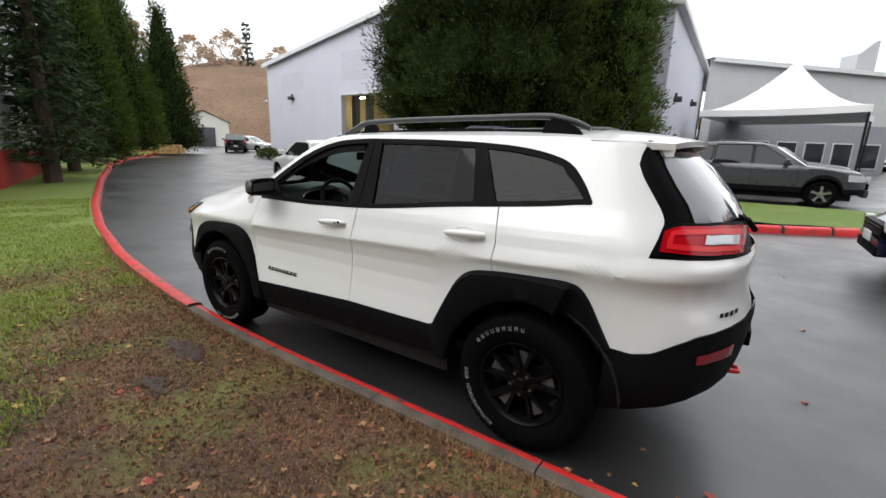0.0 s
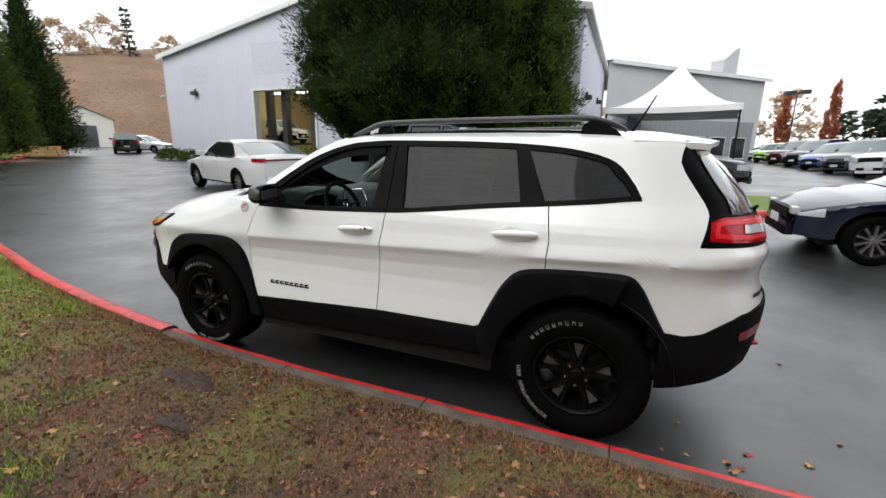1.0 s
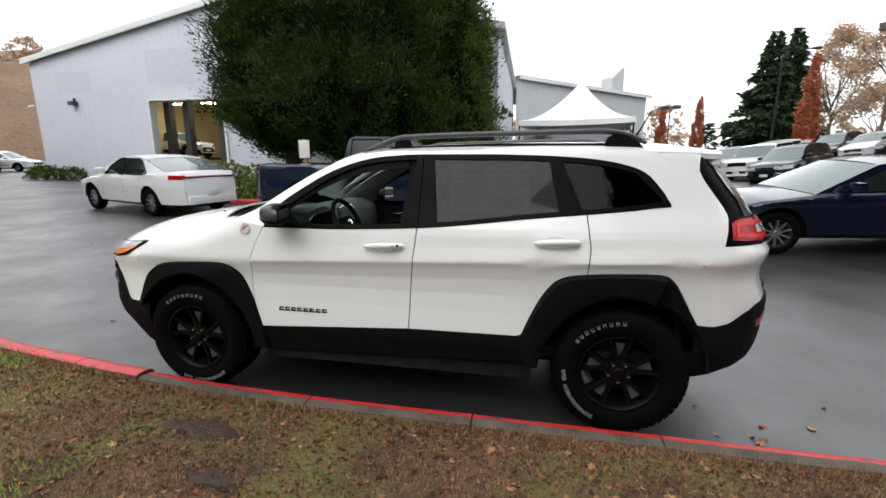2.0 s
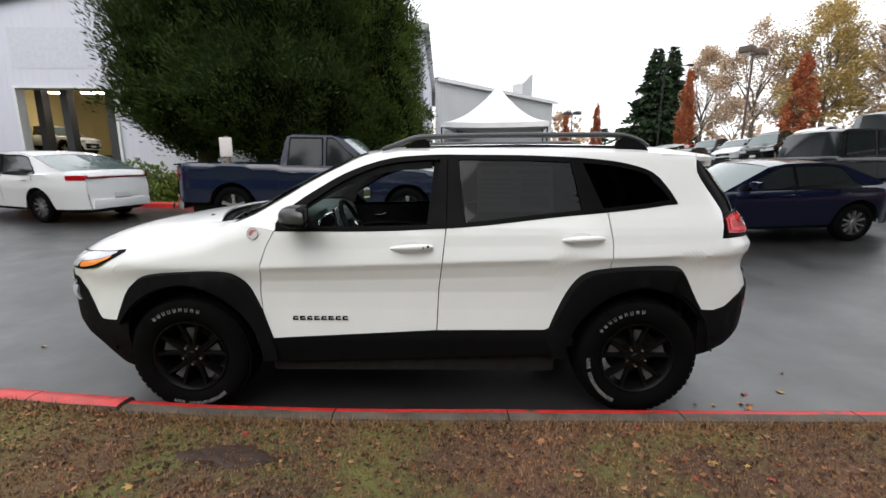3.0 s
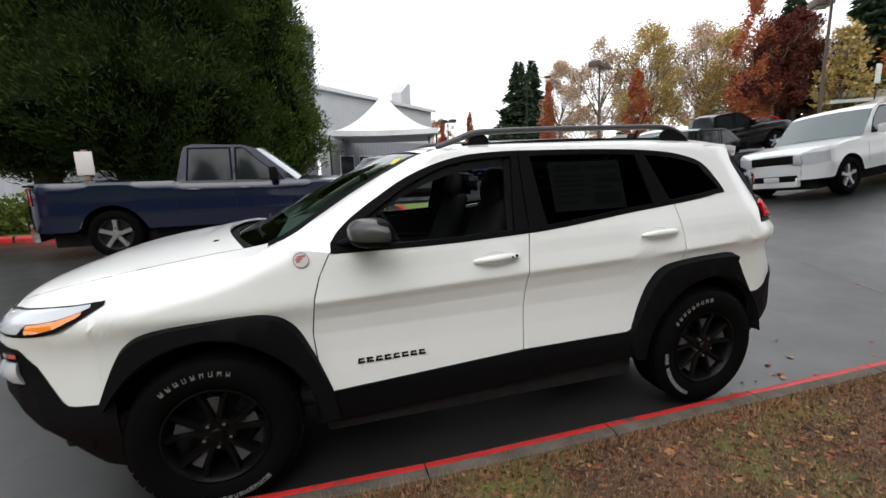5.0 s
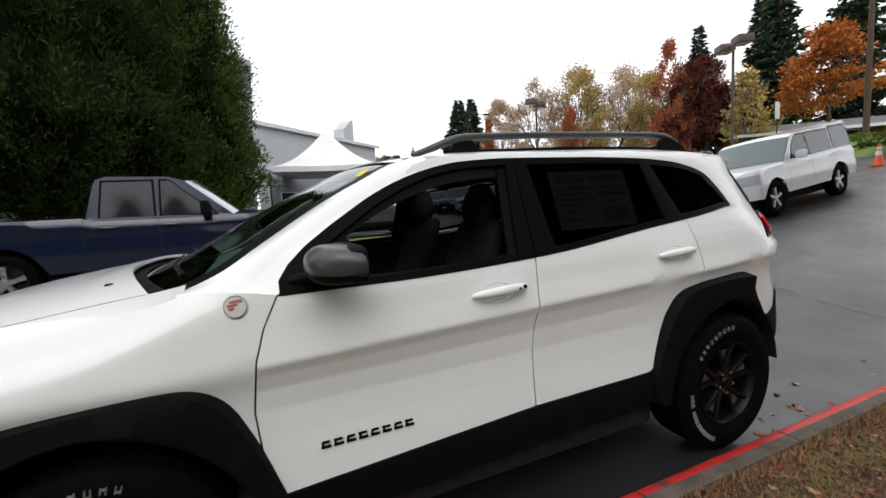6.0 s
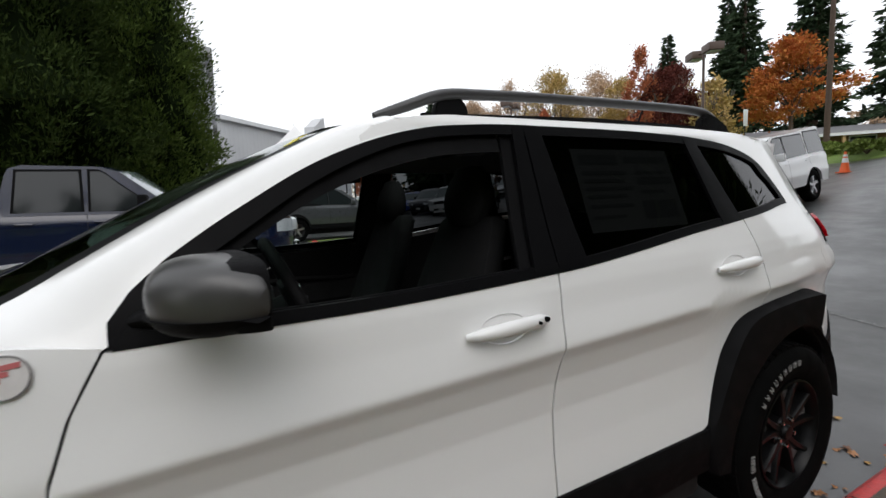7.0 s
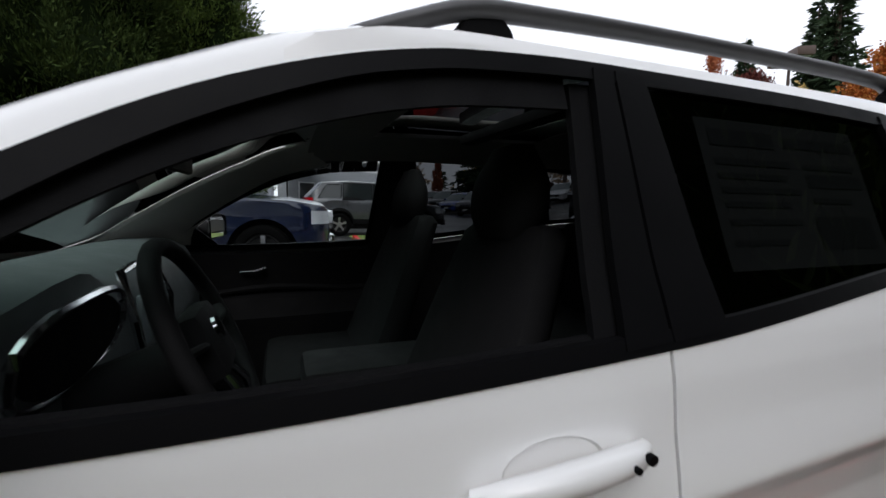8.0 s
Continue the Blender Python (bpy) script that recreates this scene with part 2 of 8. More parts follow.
def add_tube(bm, points, radii, sides=10, flat=1.0, caps=True):
    """A tube along points; radii a number or one per point; flat squeezes it in its local up."""
    pts = [Vector(p) for p in points]
    if not isinstance(radii, (list, tuple)):
        radii = [radii] * len(pts)
    rings = []
    for i, p in enumerate(pts):
        d = (pts[min(i + 1, len(pts) - 1)] - pts[max(i - 1, 0)]).normalized()
        up = Vector((0, 0, 1)) if abs(d.z) < 0.9 else Vector((1, 0, 0))
        a = d.cross(up).normalized()
        b = a.cross(d).normalized()
        rings.append([bm.verts.new(p + (a * math.cos(k * math.tau / sides) + b * math.sin(k * math.tau / sides) * flat) * radii[i]) for k in range(sides)])
    for r, s in zip(rings, rings[1:]):
        for k in range(sides):
            bm.faces.new((r[k], r[(k + 1) % sides], s[(k + 1) % sides], s[k]))
    if caps:
        bm.faces.new(rings[0][::-1])
        bm.faces.new(rings[-1])
    return rings


def tube(points, radii, sides=10, flat=1.0):
    bm = bmesh.new()
    add_tube(bm, points, radii, sides, flat)
    bmesh.ops.recalc_face_normals(bm, faces=bm.faces)
    return bm


def add_grid(bm, rows, closed=False):
    """Faces between rows of places (each row equally long)."""
    vs = [[bm.verts.new(p) for p in row] for row in rows]
    for a, b in zip(vs, vs[1:]):
        n = len(a)
        for k in range(n if closed else n - 1):
            q = (a[k], a[(k + 1) % n], b[(k + 1) % n], b[k])
            if len({tuple(round(c, 5) for c in v.co) for v in q}) >= 3:
                bm.faces.new(q)
    return vs


def shell(rows, thick=0.0, mirror=None):
    """A sheet through rows of places, given thickness inwards; mirror: the y about which a twin is made."""
    bm = bmesh.new()
    add_grid(bm, rows)
    bmesh.ops.remove_doubles(bm, verts=bm.verts, dist=0.0004)
    if thick:
        bmesh.ops.recalc_face_normals(bm, faces=bm.faces)
        bmesh.ops.solidify(bm, geom=list(bm.faces), thickness=thick)
    bmesh.ops.recalc_face_normals(bm, faces=bm.faces)
    return bm


def add_lathe(bm, profile, axis_y=0.0, steps=40, centre=(0, 0, 0)):
    """Turns (radius, y) points round the y axis through centre."""
    c = Vector(centre)
    rows = []
    for k in range(steps):
        a = k * math.tau / steps
        rows.append([c + Vector((r * math.cos(a), y, r * math.sin(a))) for r, y in profile])
    rows.append(rows[0])
    add_grid(bm, rows)


def lathe(profile, steps=40, centre=(0, 0, 0)):
    bm = bmesh.new()
    add_lathe(bm, profile, 0, steps, centre)
    bmesh.ops.remove_doubles(bm, verts=bm.verts, dist=0.0003)
    bmesh.ops.recalc_face_normals(bm, faces=bm.faces)
    return bm


def prism(outline, y0, y1, bevel=0.0):
    """A plate with an outline in x and z, from y0 to y1."""
    bm = bmesh.new()
    a = [bm.verts.new((x, y0, z)) for x, z in outline]
    b = [bm.verts.new((x, y1, z)) for x, z in outline]
    bm.faces.new(a)
    bm.faces.new(b[::-1])
    n = len(a)
    for k in range(n):
        bm.faces.new((a[k], b[k], b[(k + 1) % n], a[(k + 1) % n]))
    bmesh.ops.recalc_face_normals(bm, faces=bm.faces)
    if bevel:
        bmesh.ops.bevel(bm, geom=list(bm.edges), offset=bevel, segments=2, affect="EDGES", clamp_overlap=True)
    return bm


def flip_y(bm, about):
    for v in bm.verts:
        v.co.y = 2 * about - v.co.y
    bmesh.ops.reverse_faces(bm, faces=bm.faces)
    return bm


# ---------------------------------------------------------------- the ground
def ground_z(x, y):
    """Height of the paved and grassed ground: a wheel track at 0, a rise behind it, and a hill road beyond."""
    yy = max(0.0, y - 1.6)
    z = 0.05 * min(yy, 4.5) + 0.022 * max(0.0, min(yy - 4.5, 60.0))
    wide = 8 + 1.2 * max(0.0, x - 12)
    z += 0.04 * max(0.0, x - 7.3) * math.exp(-((max(0.0, y - 4) / wide) ** 2))
    z += 0.12 * max(0.0, min(x, 26) - 14) * (1 if y < 25 else math.exp(-(((y - 25) / 20) ** 2)))
    z += 0.078 * max(0.0, min(x, 14.5) - 8) * math.exp(-((max(0.0, y - 4) / 3.0) ** 2))
    z += 0.36 * min(1.0, max(0.0, (x - 14) / 2.0)) * min(1.0, max(0.0, (y - 10.2) / 0.8)) * min(1.0, max(0.0, (22 - y) / 5.0))
    z += 0.009 * max(0.0, min(60, -x - 1))
    return z


KERB_LINE = curve([(-120, 46.0), (-60, 25.5), (-45, 19.6), (-36, 15.4), (-31, 12.6), (-28, 10.6), (-25, 8.6), (-20, 6.2), (-13.3, 3.6), (-8, 1.75), (-5.2, 0.92), (-2.9, 0.38), (-1.8, 0.2), (-0.7, 0.06), (0.2, -0.02), (1, -0.05), (30, -0.1), (90, -0.2)])


def sheet(xs, ys, z_of):
    return shell([[(x, y, z_of(x, y)) for y in ys] for x in xs])


def spaced(points):
    out = []
    for a, b, n in points:
        out += [a + (b - a) * k / n for k in range(n)]
    return out + [points[-1][1]]


road = part("ground", sheet(spaced([(-600, -90, 6), (-90, -20, 14), (-20, -4, 16), (-4, 6, 20), (6, 40, 34), (40, 90, 10), (90, 600, 6)]),
                            spaced([(-300, -10, 5), (-10, -1, 6), (-1, 3, 12), (3, 20, 17), (20, 70, 20), (70, 600, 6)]), ground_z), ASPHALT)
tagged(road, "wet dark asphalt driveway and car park", "road", kind="structure")


def verge_z(x, y):
    k = KERB_LINE(x) - 0.19 - y
    lump = 0.02 * noise.noise((x * 1.3, y * 1.3, 0)) + 0.012 * noise.noise((x * 5, y * 5, 3)) if k > 0.02 else 0.0
    return ground_z(x, max(y, 0)) + 0.118 + 0.035 * (1 - math.exp(-max(0, k) * 1.5)) + lump * min(1, max(0, k) * 4) - 0.022 * math.exp(-max(0, k) / 0.6) * max(0.0, min(1.0, (x + 0.6) / 0.3))


depth = [0, 0.02, 0.06, 0.12, 0.2, 0.3, 0.42, 0.55, 0.7, 0.85, 1.0, 1.2, 1.4, 1.65, 1.9, 2.2, 2.5, 2.9, 3.5, 4.5, 6, 9, 14, 30, 80]
xs = spaced([(-120, -30, 20), (-30, -26, 8), (-26, -8, 24), (-8, -3, 20), (-3, 6, 90), (6, 12, 20), (12, 90, 26)])
verge = part("verge", shell([[(x, KERB_LINE(x) - 0.15 - d, verge_z(x, KERB_LINE(x) - 0.15 - d)) for d in depth] for x in xs]), SOIL)
tagged(verge, "patchy grass verge with bare brown soil and fallen leaves", "lawn", kind="structure")

# mud hollow and clods beside the kerb
rng = random.Random(7)


def clod(bm, c, r, sq=0.6):
    vs = bmesh.ops.create_icosphere(bm, subdivisions=1, radius=r)["verts"]
    for v in vs:
        v.co *= 1 + 0.35 * noise.noise(v.co * 9 + Vector(c))
        v.co.z *= sq
        v.co += Vector(c)


MUD = plain("black_mud", (0.045, 0.027, 0.019), 0.6, scale=9, relief=0.9, fine=45).set(Specular_IOR_Level=0.3).m
for cx, cy, rad in ((0.47, -0.53, 0.125), (0.84, -0.88, 0.07)):
    rows = []
    for i in range(41):
        a = math.tau * i / 40
        edge = rad * (1 + 0.55 * noise.noise((math.cos(a) * 1.7 + cx * 5, math.sin(a) * 1.7, cy)) + 0.25 * noise.noise((math.cos(a) * 5, math.sin(a) * 5, cx * 9)))
        row = []
        for u in (1.0, 0.9, 0.7, 0.5, 0.3, 0.12, 0.0):
            x, y = cx + 1.7 * edge * u * math.cos(a), cy + 0.72 * edge * u * math.sin(a)
            row.append((x, y, verge_z(x, y) + (0.004 + 0.016 * noise.noise((x * 22, y * 22, 1)) + 0.006 if u < 0.95 else -0.006)))
        rows.append(row)
    tagged(part("mud_patch", shell(rows), MUD), "dark wet trodden mud patch in the verge", "mud", kind="structure")
bm = bmesh.new()
for k in range(320):
    x, y = rng.gauss(0.47, 0.15), rng.gauss(-0.53, 0.08)
    if k > 210:
        x, y = rng.gauss(0.84, 0.10), rng.gauss(-0.88, 0.05)
    clod(bm, (x, y, verge_z(x, y) + 0.002), rng.uniform(0.004, 0.015))
tagged(part("mud_clods", bm, MUD), "dark wet mud clods trodden into the verge", "mud", kind="stuff")


def blades(name, count, where, size, mat, label, seed, width=0.006):
    """Many single grass blades as one object."""
    r = np.random.RandomState(seed)
    verts, faces = [], []
    n = 0
    for x, y in where(r, count):
        z = verge_z(x, y)
        a, h, lean = r.uniform(0, 6.283), size * r.uniform(0.5, 1.3), r.uniform(0.1, 0.9)
        dx, dy = math.cos(a), math.sin(a)
        w = width * r.uniform(0.7, 1.5)
        verts += [(x - dy * w, y + dx * w, z - 0.004), (x + dy * w, y - dx * w, z - 0.004), (x + dx * h * lean, y + dy * h * lean, z + h * (1 - 0.5 * lean))]
        faces.append((n, n + 1, n + 2))
        n += 3
    me = bpy.data.meshes.new(name)
    me.from_pydata(verts, [], faces)
    me.materials.append(mat)
    return tagged(new(name, me), label, "grass", kind="stuff")


def patchy(x, y):
    """How green the verge is: greener away from the car's flank and to the far left."""
    g = noise.noise((x * 0.55 + 3, y * 0.55, 1.7)) + 0.7 * noise.noise((x * 1.7, y * 1.7, 5.1))
    bare = math.exp(-(((x - 1.6) / 2.3) ** 2) - (((y + 0.9) / 0.8) ** 2))
    return g + 0.5 * max(0, min(1, (0.4 - x) / 2.0)) + 0.5 * max(0, min(1, (-1.0 - y))) - 0.75 * bare - 0.55 * math.exp(-max(0.0, KERB_LINE(x) - 0.16 - y) / 0.3) * max(0.0, min(1.0, (x + 1.0) / 1.5)) + (0.25 if x > 3.4 else 0) + 0.14 + 0.8 * math.exp(-(((x - 3.0) / 0.6) ** 2) - (((y + 1.05) / 0.32) ** 2)) + 0.9 * math.exp(-(((x - 2.15) / 0.22) ** 2) - (((y + 0.6) / 0.12) ** 2))


def green_spots(r, count):
    out = []
    while len(out) < count:
        x = r.uniform(-9, 6) if r.rand() < 0.7 else r.uniform(-2, 4)
        k = r.uniform(0, 1) ** 1.2 * 4.2
        y = KERB_LINE(x) - 0.2 - k
        if patchy(x, y) > r.uniform(-0.05, 0.45):
            out.append((x, y))
    return out


def dry_spots(r, count):
    out = []
    while len(out) < count:
        x, k = r.uniform(-2.5, 5.5), r.uniform(0, 1) ** 1.2 * 2.8
        y = KERB_LINE(x) - 0.19 - k
        if patchy(x, y) < r.uniform(-0.2, 0.5):
            out.append((x, y))
    return out


def edge_spots(r, count):
    return [(x, KERB_LINE(x) - 0.165 - abs(r.normal(0, 0.035))) for x in r.uniform(-4, 7, count)]


GREEN_BLADE = leafy("green_grass", (0.16, 0.25, 0.035), (0.30, 0.32, 0.075))
DRY_BLADE = leafy("straw_litter", (0.34, 0.20, 0.10), (0.16, 0.088, 0.052))
blades("grass", 130000, green_spots, 0.04, GREEN_BLADE, "short wet green grass in patches", 3, 0.004)
blades("straw_litter", 42000, dry_spots, 0.022, DRY_BLADE, "brown dead grass and needle litter on the soil", 4, 0.004)
blades("edge_grass", 5000, edge_spots, 0.06, DRY_BLADE, "tufts of dry grass along the kerb", 5, 0.003)

# fine litter trodden into the soil
def litter(name, count, seed, mat, label, small, large):
    r = np.random.RandomState(seed)
    verts, faces = [], []
    for k in range(count):
        x = r.uniform(-3, 5.5)
        y = KERB_LINE(x) - 0.17 - r.uniform(0, 1) ** 1.3 * 2.6
        z = verge_z(x, y) + 0.004
        a, s = r.uniform(0, 6.283), small + large * r.uniform(0, 1) ** 2.5
        ca, sa = math.cos(a) * s, math.sin(a) * s
        w = r.uniform(0.3, 0.8)
        for px, py, pz in ((1, 0, 0.3), (0, w, 0.0), (-1, 0, 0.4), (0, -w, 0.1)):
            verts.append((x + px * ca - py * sa, y + px * sa + py * ca, z + pz * s))
        faces.append((4 * k, 4 * k + 1, 4 * k + 2, 4 * k + 3))
    me = bpy.data.meshes.new(name)
    me.from_pydata(verts, [], faces)
    me.materials.append(mat)
    return tagged(new(name, me), label, "litter", kind="stuff")


litter("leaf_litter", 6500, 21, leafy("leaf_litter", (0.22, 0.07, 0.04), (0.40, 0.25, 0.13), 0.7), "crumbled red and tan leaf litter on the soil", 0.004, 0.018)
litter("bark_litter", 6000, 22, leafy("bark_litter", (0.035, 0.022, 0.015), (0.10, 0.055, 0.035), 0.8), "dark bark chips and soil crumbs", 0.005, 0.017)


def crumbs(count, seed):
    """Loose crumbs of soil: small uneven eight-faced lumps half sunk in the verge."""
    r = np.random.RandomState(seed)
    verts, faces = [], []
    for k in range(count):
        x = r.uniform(-2.5, 5.5)
        y = KERB_LINE(x) - 0.19 - r.uniform(0, 1) ** 1.2 * 2.4
        z, n = verge_z(x, y), 6 * k
        s = 0.004 + 0.013 * r.uniform(0, 1) ** 3
        for d in ((1, 0, 0), (0, 1, 0), (-1, 0, 0), (0, -1, 0), (0, 0, 0.8), (0, 0, -0.6)):
            q = r.uniform(0.6, 1.3) * s
            verts.append((x + d[0] * q, y + d[1] * q, z + d[2] * q + 0.002))
        for i in range(4):
            faces += [(n + i, n + (i + 1) % 4, n + 4), (n + (i + 1) % 4, n + i, n + 5)]
    me = bpy.data.meshes.new("soil_crumbs")
    me.from_pydata(verts, [], faces)
    me.materials.append(leafy("soil_crumb", (0.06, 0.032, 0.022), (0.15, 0.08, 0.05), 0.9))
    return tagged(new("soil_crumbs", me), "loose brown crumbs of soil", "soil", kind="stuff")


crumbs(9000, 23)

# fallen leaves, one by one
LEAF_COLS = [plain("fallen_leaf_" + n, c, 0.6, scale=30).m for n, c in (("red", (0.32, 0.045, 0.03)), ("tan", (0.36, 0.17, 0.07)), ("brown", (0.17, 0.075, 0.035)), ("ochre", (0.42, 0.25, 0.07)))]


def leaf_mesh(k):
    bm = bmesh.new()
    r = random.Random(k)
    pts = []
    for i in range(14):
        a = math.tau * i / 14
        rad = (1.0 if i % 2 == 0 else 0.55) * r.uniform(0.8, 1.15)
        pts.append(bm.verts.new((rad * math.cos(a), rad * 0.8 * math.sin(a), 0.25 * math.cos(2 * a + k) * r.uniform(0.4, 1))))
    c = bm.verts.new((0, 0, 0.05))
    for i in range(14):
        bm.faces.new((pts[i], pts[(i + 1) % 14], c))
    me = bpy.data.meshes.new("fallen_leaf")
    bm.to_mesh(me)
    bm.free()
    me.materials.append(LEAF_COLS[k % 4])
    return me


LEAF_MESHES = [leaf_mesh(k) for k in range(8)]
rng = random.Random(11)
for k in range(330):
    if 170 <= k < 290 or k < 95:
        x = rng.uniform(-4, 6)
        y = KERB_LINE(x) - 0.2 - rng.uniform(0, 1) ** 1.1 * 2.2
        z = verge_z(x, y) + 0.008
    elif k < 140 or k >= 290:
        x = rng.uniform(2.6, 9)
        y = KERB_LINE(x) + 0.02 + abs(rng.gauss(0, 0.16))
        z = ground_z(x, y) + 0.006
    else:
        x, y = rng.uniform(-7, 9), rng.uniform(0.3, 5)
        z = ground_z(x, y) + 0.006
    s = rng.uniform(0.014, 0.038)
    ob = new("fallen_leaf", LEAF_MESHES[rng.randrange(8)])
    ob.matrix_world = pose(x, y, z, rng.uniform(-14, 14), rng.uniform(-14, 14), rng.uniform(0, 360)) @ Matrix.Diagonal((s, s, s, 1))
    tagged(ob, "curled wet autumn leaf lying on the ground", "leaf", "fallen leaves")


# ---------------------------------------------------------------- kerbs
KERB_PROFILE = [(0.0, -0.02), (-0.012, 0.085), (-0.022, 0.115), (-0.045, 0.131), (-0.085, 0.135), (-0.125, 0.135), (-0.148, 0.128), (-0.155, 0.105), (-0.155, 0.0)]


def kerb_stone(parent, line, z_of, s0, s1, red, n=5, gap=0.004):
    bm = bmesh.new()
    rows = []
    profile = [(o, h - 0.022 if h > 0.05 and red == 1 else h) for o, h in KERB_PROFILE]
    for k in range(n + 1):
        s = s0 + gap + (s1 - s0 - 2 * gap) * k / n
        (xa, ya), (xb, yb) = line(s - 0.02), line(s + 0.02)
        x, y = line(s)
        d = Vector((xb - xa, yb - ya)).normalized()
        w = 0.004 * noise.noise((x * 3, y * 3, 1))
        rows.append([(x - d.y * o, y + d.x * o, z_of(x, y) + h + w) for o, h in profile])
    vs = add_grid(bm, rows)
    bm.faces.new(vs[0])
    bm.faces.new(vs[-1][::-1])
    bmesh.ops.recalc_face_normals(bm, faces=bm.faces)
    cells = len(KERB_PROFILE) - 1
    bm.faces.ensure_lookup_table()
    for i in range(n):
        for j in range(cells):
            bm.faces[i * cells + j].material_index = 1 if (red == 2 and j < 6) or (red == 1 and j < 4) else 0
    return part("kerb_stone", bm, [CONCRETE, RED_KERB], parent)


front_kerb = thing("kerb", Matrix.Identity(4), "red-painted concrete kerb, worn and chipped", "kerb", kind="structure")
near_line = lambda s: (s, KERB_LINE(s))
joints = [8.1, 7.05, 6.0, 4.98, 3.95, 2.92, 1.915, 0.907, -0.358, -0.95, -1.45, -2.45, -3.45, -4.5, -5.6]
kinds = [1, 1, 2, 1, 1, 1, 1, 1, 2, 2, 2, 2, 2, 2]
for (xa, xb), red in zip(zip(joints, joints[1:]), kinds):
    kerb_stone(front_kerb, near_line, lambda x, y: ground_z(x, max(0, y)), xb, xa, red, 6)
for a, b, n in [(8.1, 60, 40), (-20, -5.6, 24), (-30, -20, 24), (-60, -30, 10)]:
    kerb_stone(front_kerb, near_line, lambda x, y: ground_z(x, max(0, y)), a, b, 2, n)


# ---------------------------------------------------------------- buildings
_a = Mat("pale_lilac_metal_cladding", (0.56, 0.57, 0.64), 0.55)
_a.mix(_a.ramp(_a.noise(0.25, 5), 0.4, 0.75), (0.50, 0.50, 0.57), 0.7)
_a.mix(_a.ramp(_a.noise(4.0, 5, stretch=(1, 1, 0.08)), 0.55, 0.8), (0.45, 0.45, 0.50), 0.5)
CLADDING = _a.m
GREY_CLAD = plain("grey_metal_cladding", (0.50, 0.51, 0.52), 0.6, scale=0.3).m
TRIM_WHITE = plain("white_metal_trim", (0.66, 0.67, 0.68), 0.5).m
ROOF_METAL = plain("grey_roof_sheet", (0.32, 0.33, 0.34), 0.5).m
DARK_STEEL = plain("dark_steel_post", (0.03, 0.03, 0.032), 0.5).m
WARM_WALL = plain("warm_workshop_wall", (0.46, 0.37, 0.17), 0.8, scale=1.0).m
# darker copy of the wall, with the bay's shade in its colour
SHADED_WALL = plain("shaded_workshop_wall", (0.035, 0.032, 0.028), 0.8, scale=1.0).m
TUBE_LIGHT = Mat("tube_light", (1, 0.95, 0.85), 0.5).set(Emission_Color=(1.0, 0.9, 0.72, 1), Emission_Strength=34.0).m
WORK_FLOOR = plain("workshop_floor", (0.05, 0.048, 0.045), 0.4).m


def ribbed_rows(a, b, z0, z_top, pitch=0.30, deep=0.007):
    """Rows for a ribbed metal wall from a to b (x, y), up to z_top(u)."""
    a, b = Vector(a), Vector(b)
    n = max(2, int((b - a).length / pitch))
    d = (b - a).normalized()
    out = Vector((d.y, -d.x))
    rows = []
    for k in range(n):
        for q, o in ((0.0, 0.0), (0.62, 0.0), (0.72, deep), (0.90, deep)):
            u = min(1, (k + q) / n)
            p = a.lerp(b, u) + out * o
            rows.append([(p.x, p.y, z0(u)), (p.x, p.y, z_top(u))])
    rows.append([(b.x, b.y, z0(1)), (b.x, b.y, z_top(1))])
    return rows


WX0, WX1, WY, EAVE, EAVE_LOW, RIDGE = -25.25, 0.62, 18.0, 7.45, 7.13, 9.50
gable = curve([(WX0 - 0.25, EAVE_LOW - 0.04), (WX0, EAVE_LOW), ((WX0 + WX1) / 2, RIDGE), (WX1, EAVE), (WX1 + 0.25, EAVE - 0.04)])
workshop = thing("workshop_building", pose(0, 0, 0), "pale lilac metal workshop with an open bay door", "building")
D0, D1, DTOP = -17.70, -13.35, 4.75
for xa, xb, zb in ((WX0, D0, 0.0), (D0, D1, DTOP), (D1, WX1, 0.0)):
    f = lambda u, xa=xa, xb=xb: gable(xa + (xb - xa) * u)
    part("wall_panel", shell(ribbed_rows((xa, WY), (xb, WY), lambda u, zb=zb: zb, f)), CLADDING, workshop, smooth=False)
part("side_wall", shell(ribbed_rows((WX1, WY), (WX1, 34.5), lambda u: 0, lambda u: EAVE)), CLADDING, workshop, smooth=False)
part("side_wall", shell(ribbed_rows((WX0, 40), (WX0, WY), lambda u: 0, lambda u: EAVE_LOW)), CLADDING, workshop, smooth=False)
part("roof", shell([[(WX0 - 0.25, y, gable(WX0) - 0.02), ((WX0 + WX1) / 2, y, RIDGE + 0.03), (WX1 + 0.25, y, gable(WX1) - 0.02)] for y in (WY - 0.25, 40)]), ROOF_METAL, workshop, smooth=False)
for xa, xb in ((WX0 - 0.25, (WX0 + WX1) / 2), ((WX0 + WX1) / 2, WX1 + 0.25)):
    za, zb = gable(xa), gable(xb)
    bm = bmesh.new()
    add_grid(bm, [[(xa, WY - 0.27, za - 0.22), (xb, WY - 0.27, zb - 0.22)], [(xa, WY - 0.27, za + 0.06), (xb, WY - 0.27, zb + 0.06)], [(xa, WY + 0.1, za + 0.06), (xb, WY + 0.1, zb + 0.06)]])
    part("gable_trim", bm, TRIM_WHITE, workshop, "white roof-edge trim", smooth=False)
part("eave_gutter", box(WX1 + 0.0, WX1 + 0.28, WY - 0.25, 34.5, EAVE - 0.22, EAVE + 0.03, 0.02), TRIM_WHITE, workshop)
part("door_frame", box(D0 - 0.12, D0, WY - 0.09, WY + 0.35, 0, DTOP + 0.12), TRIM_WHITE, workshop)
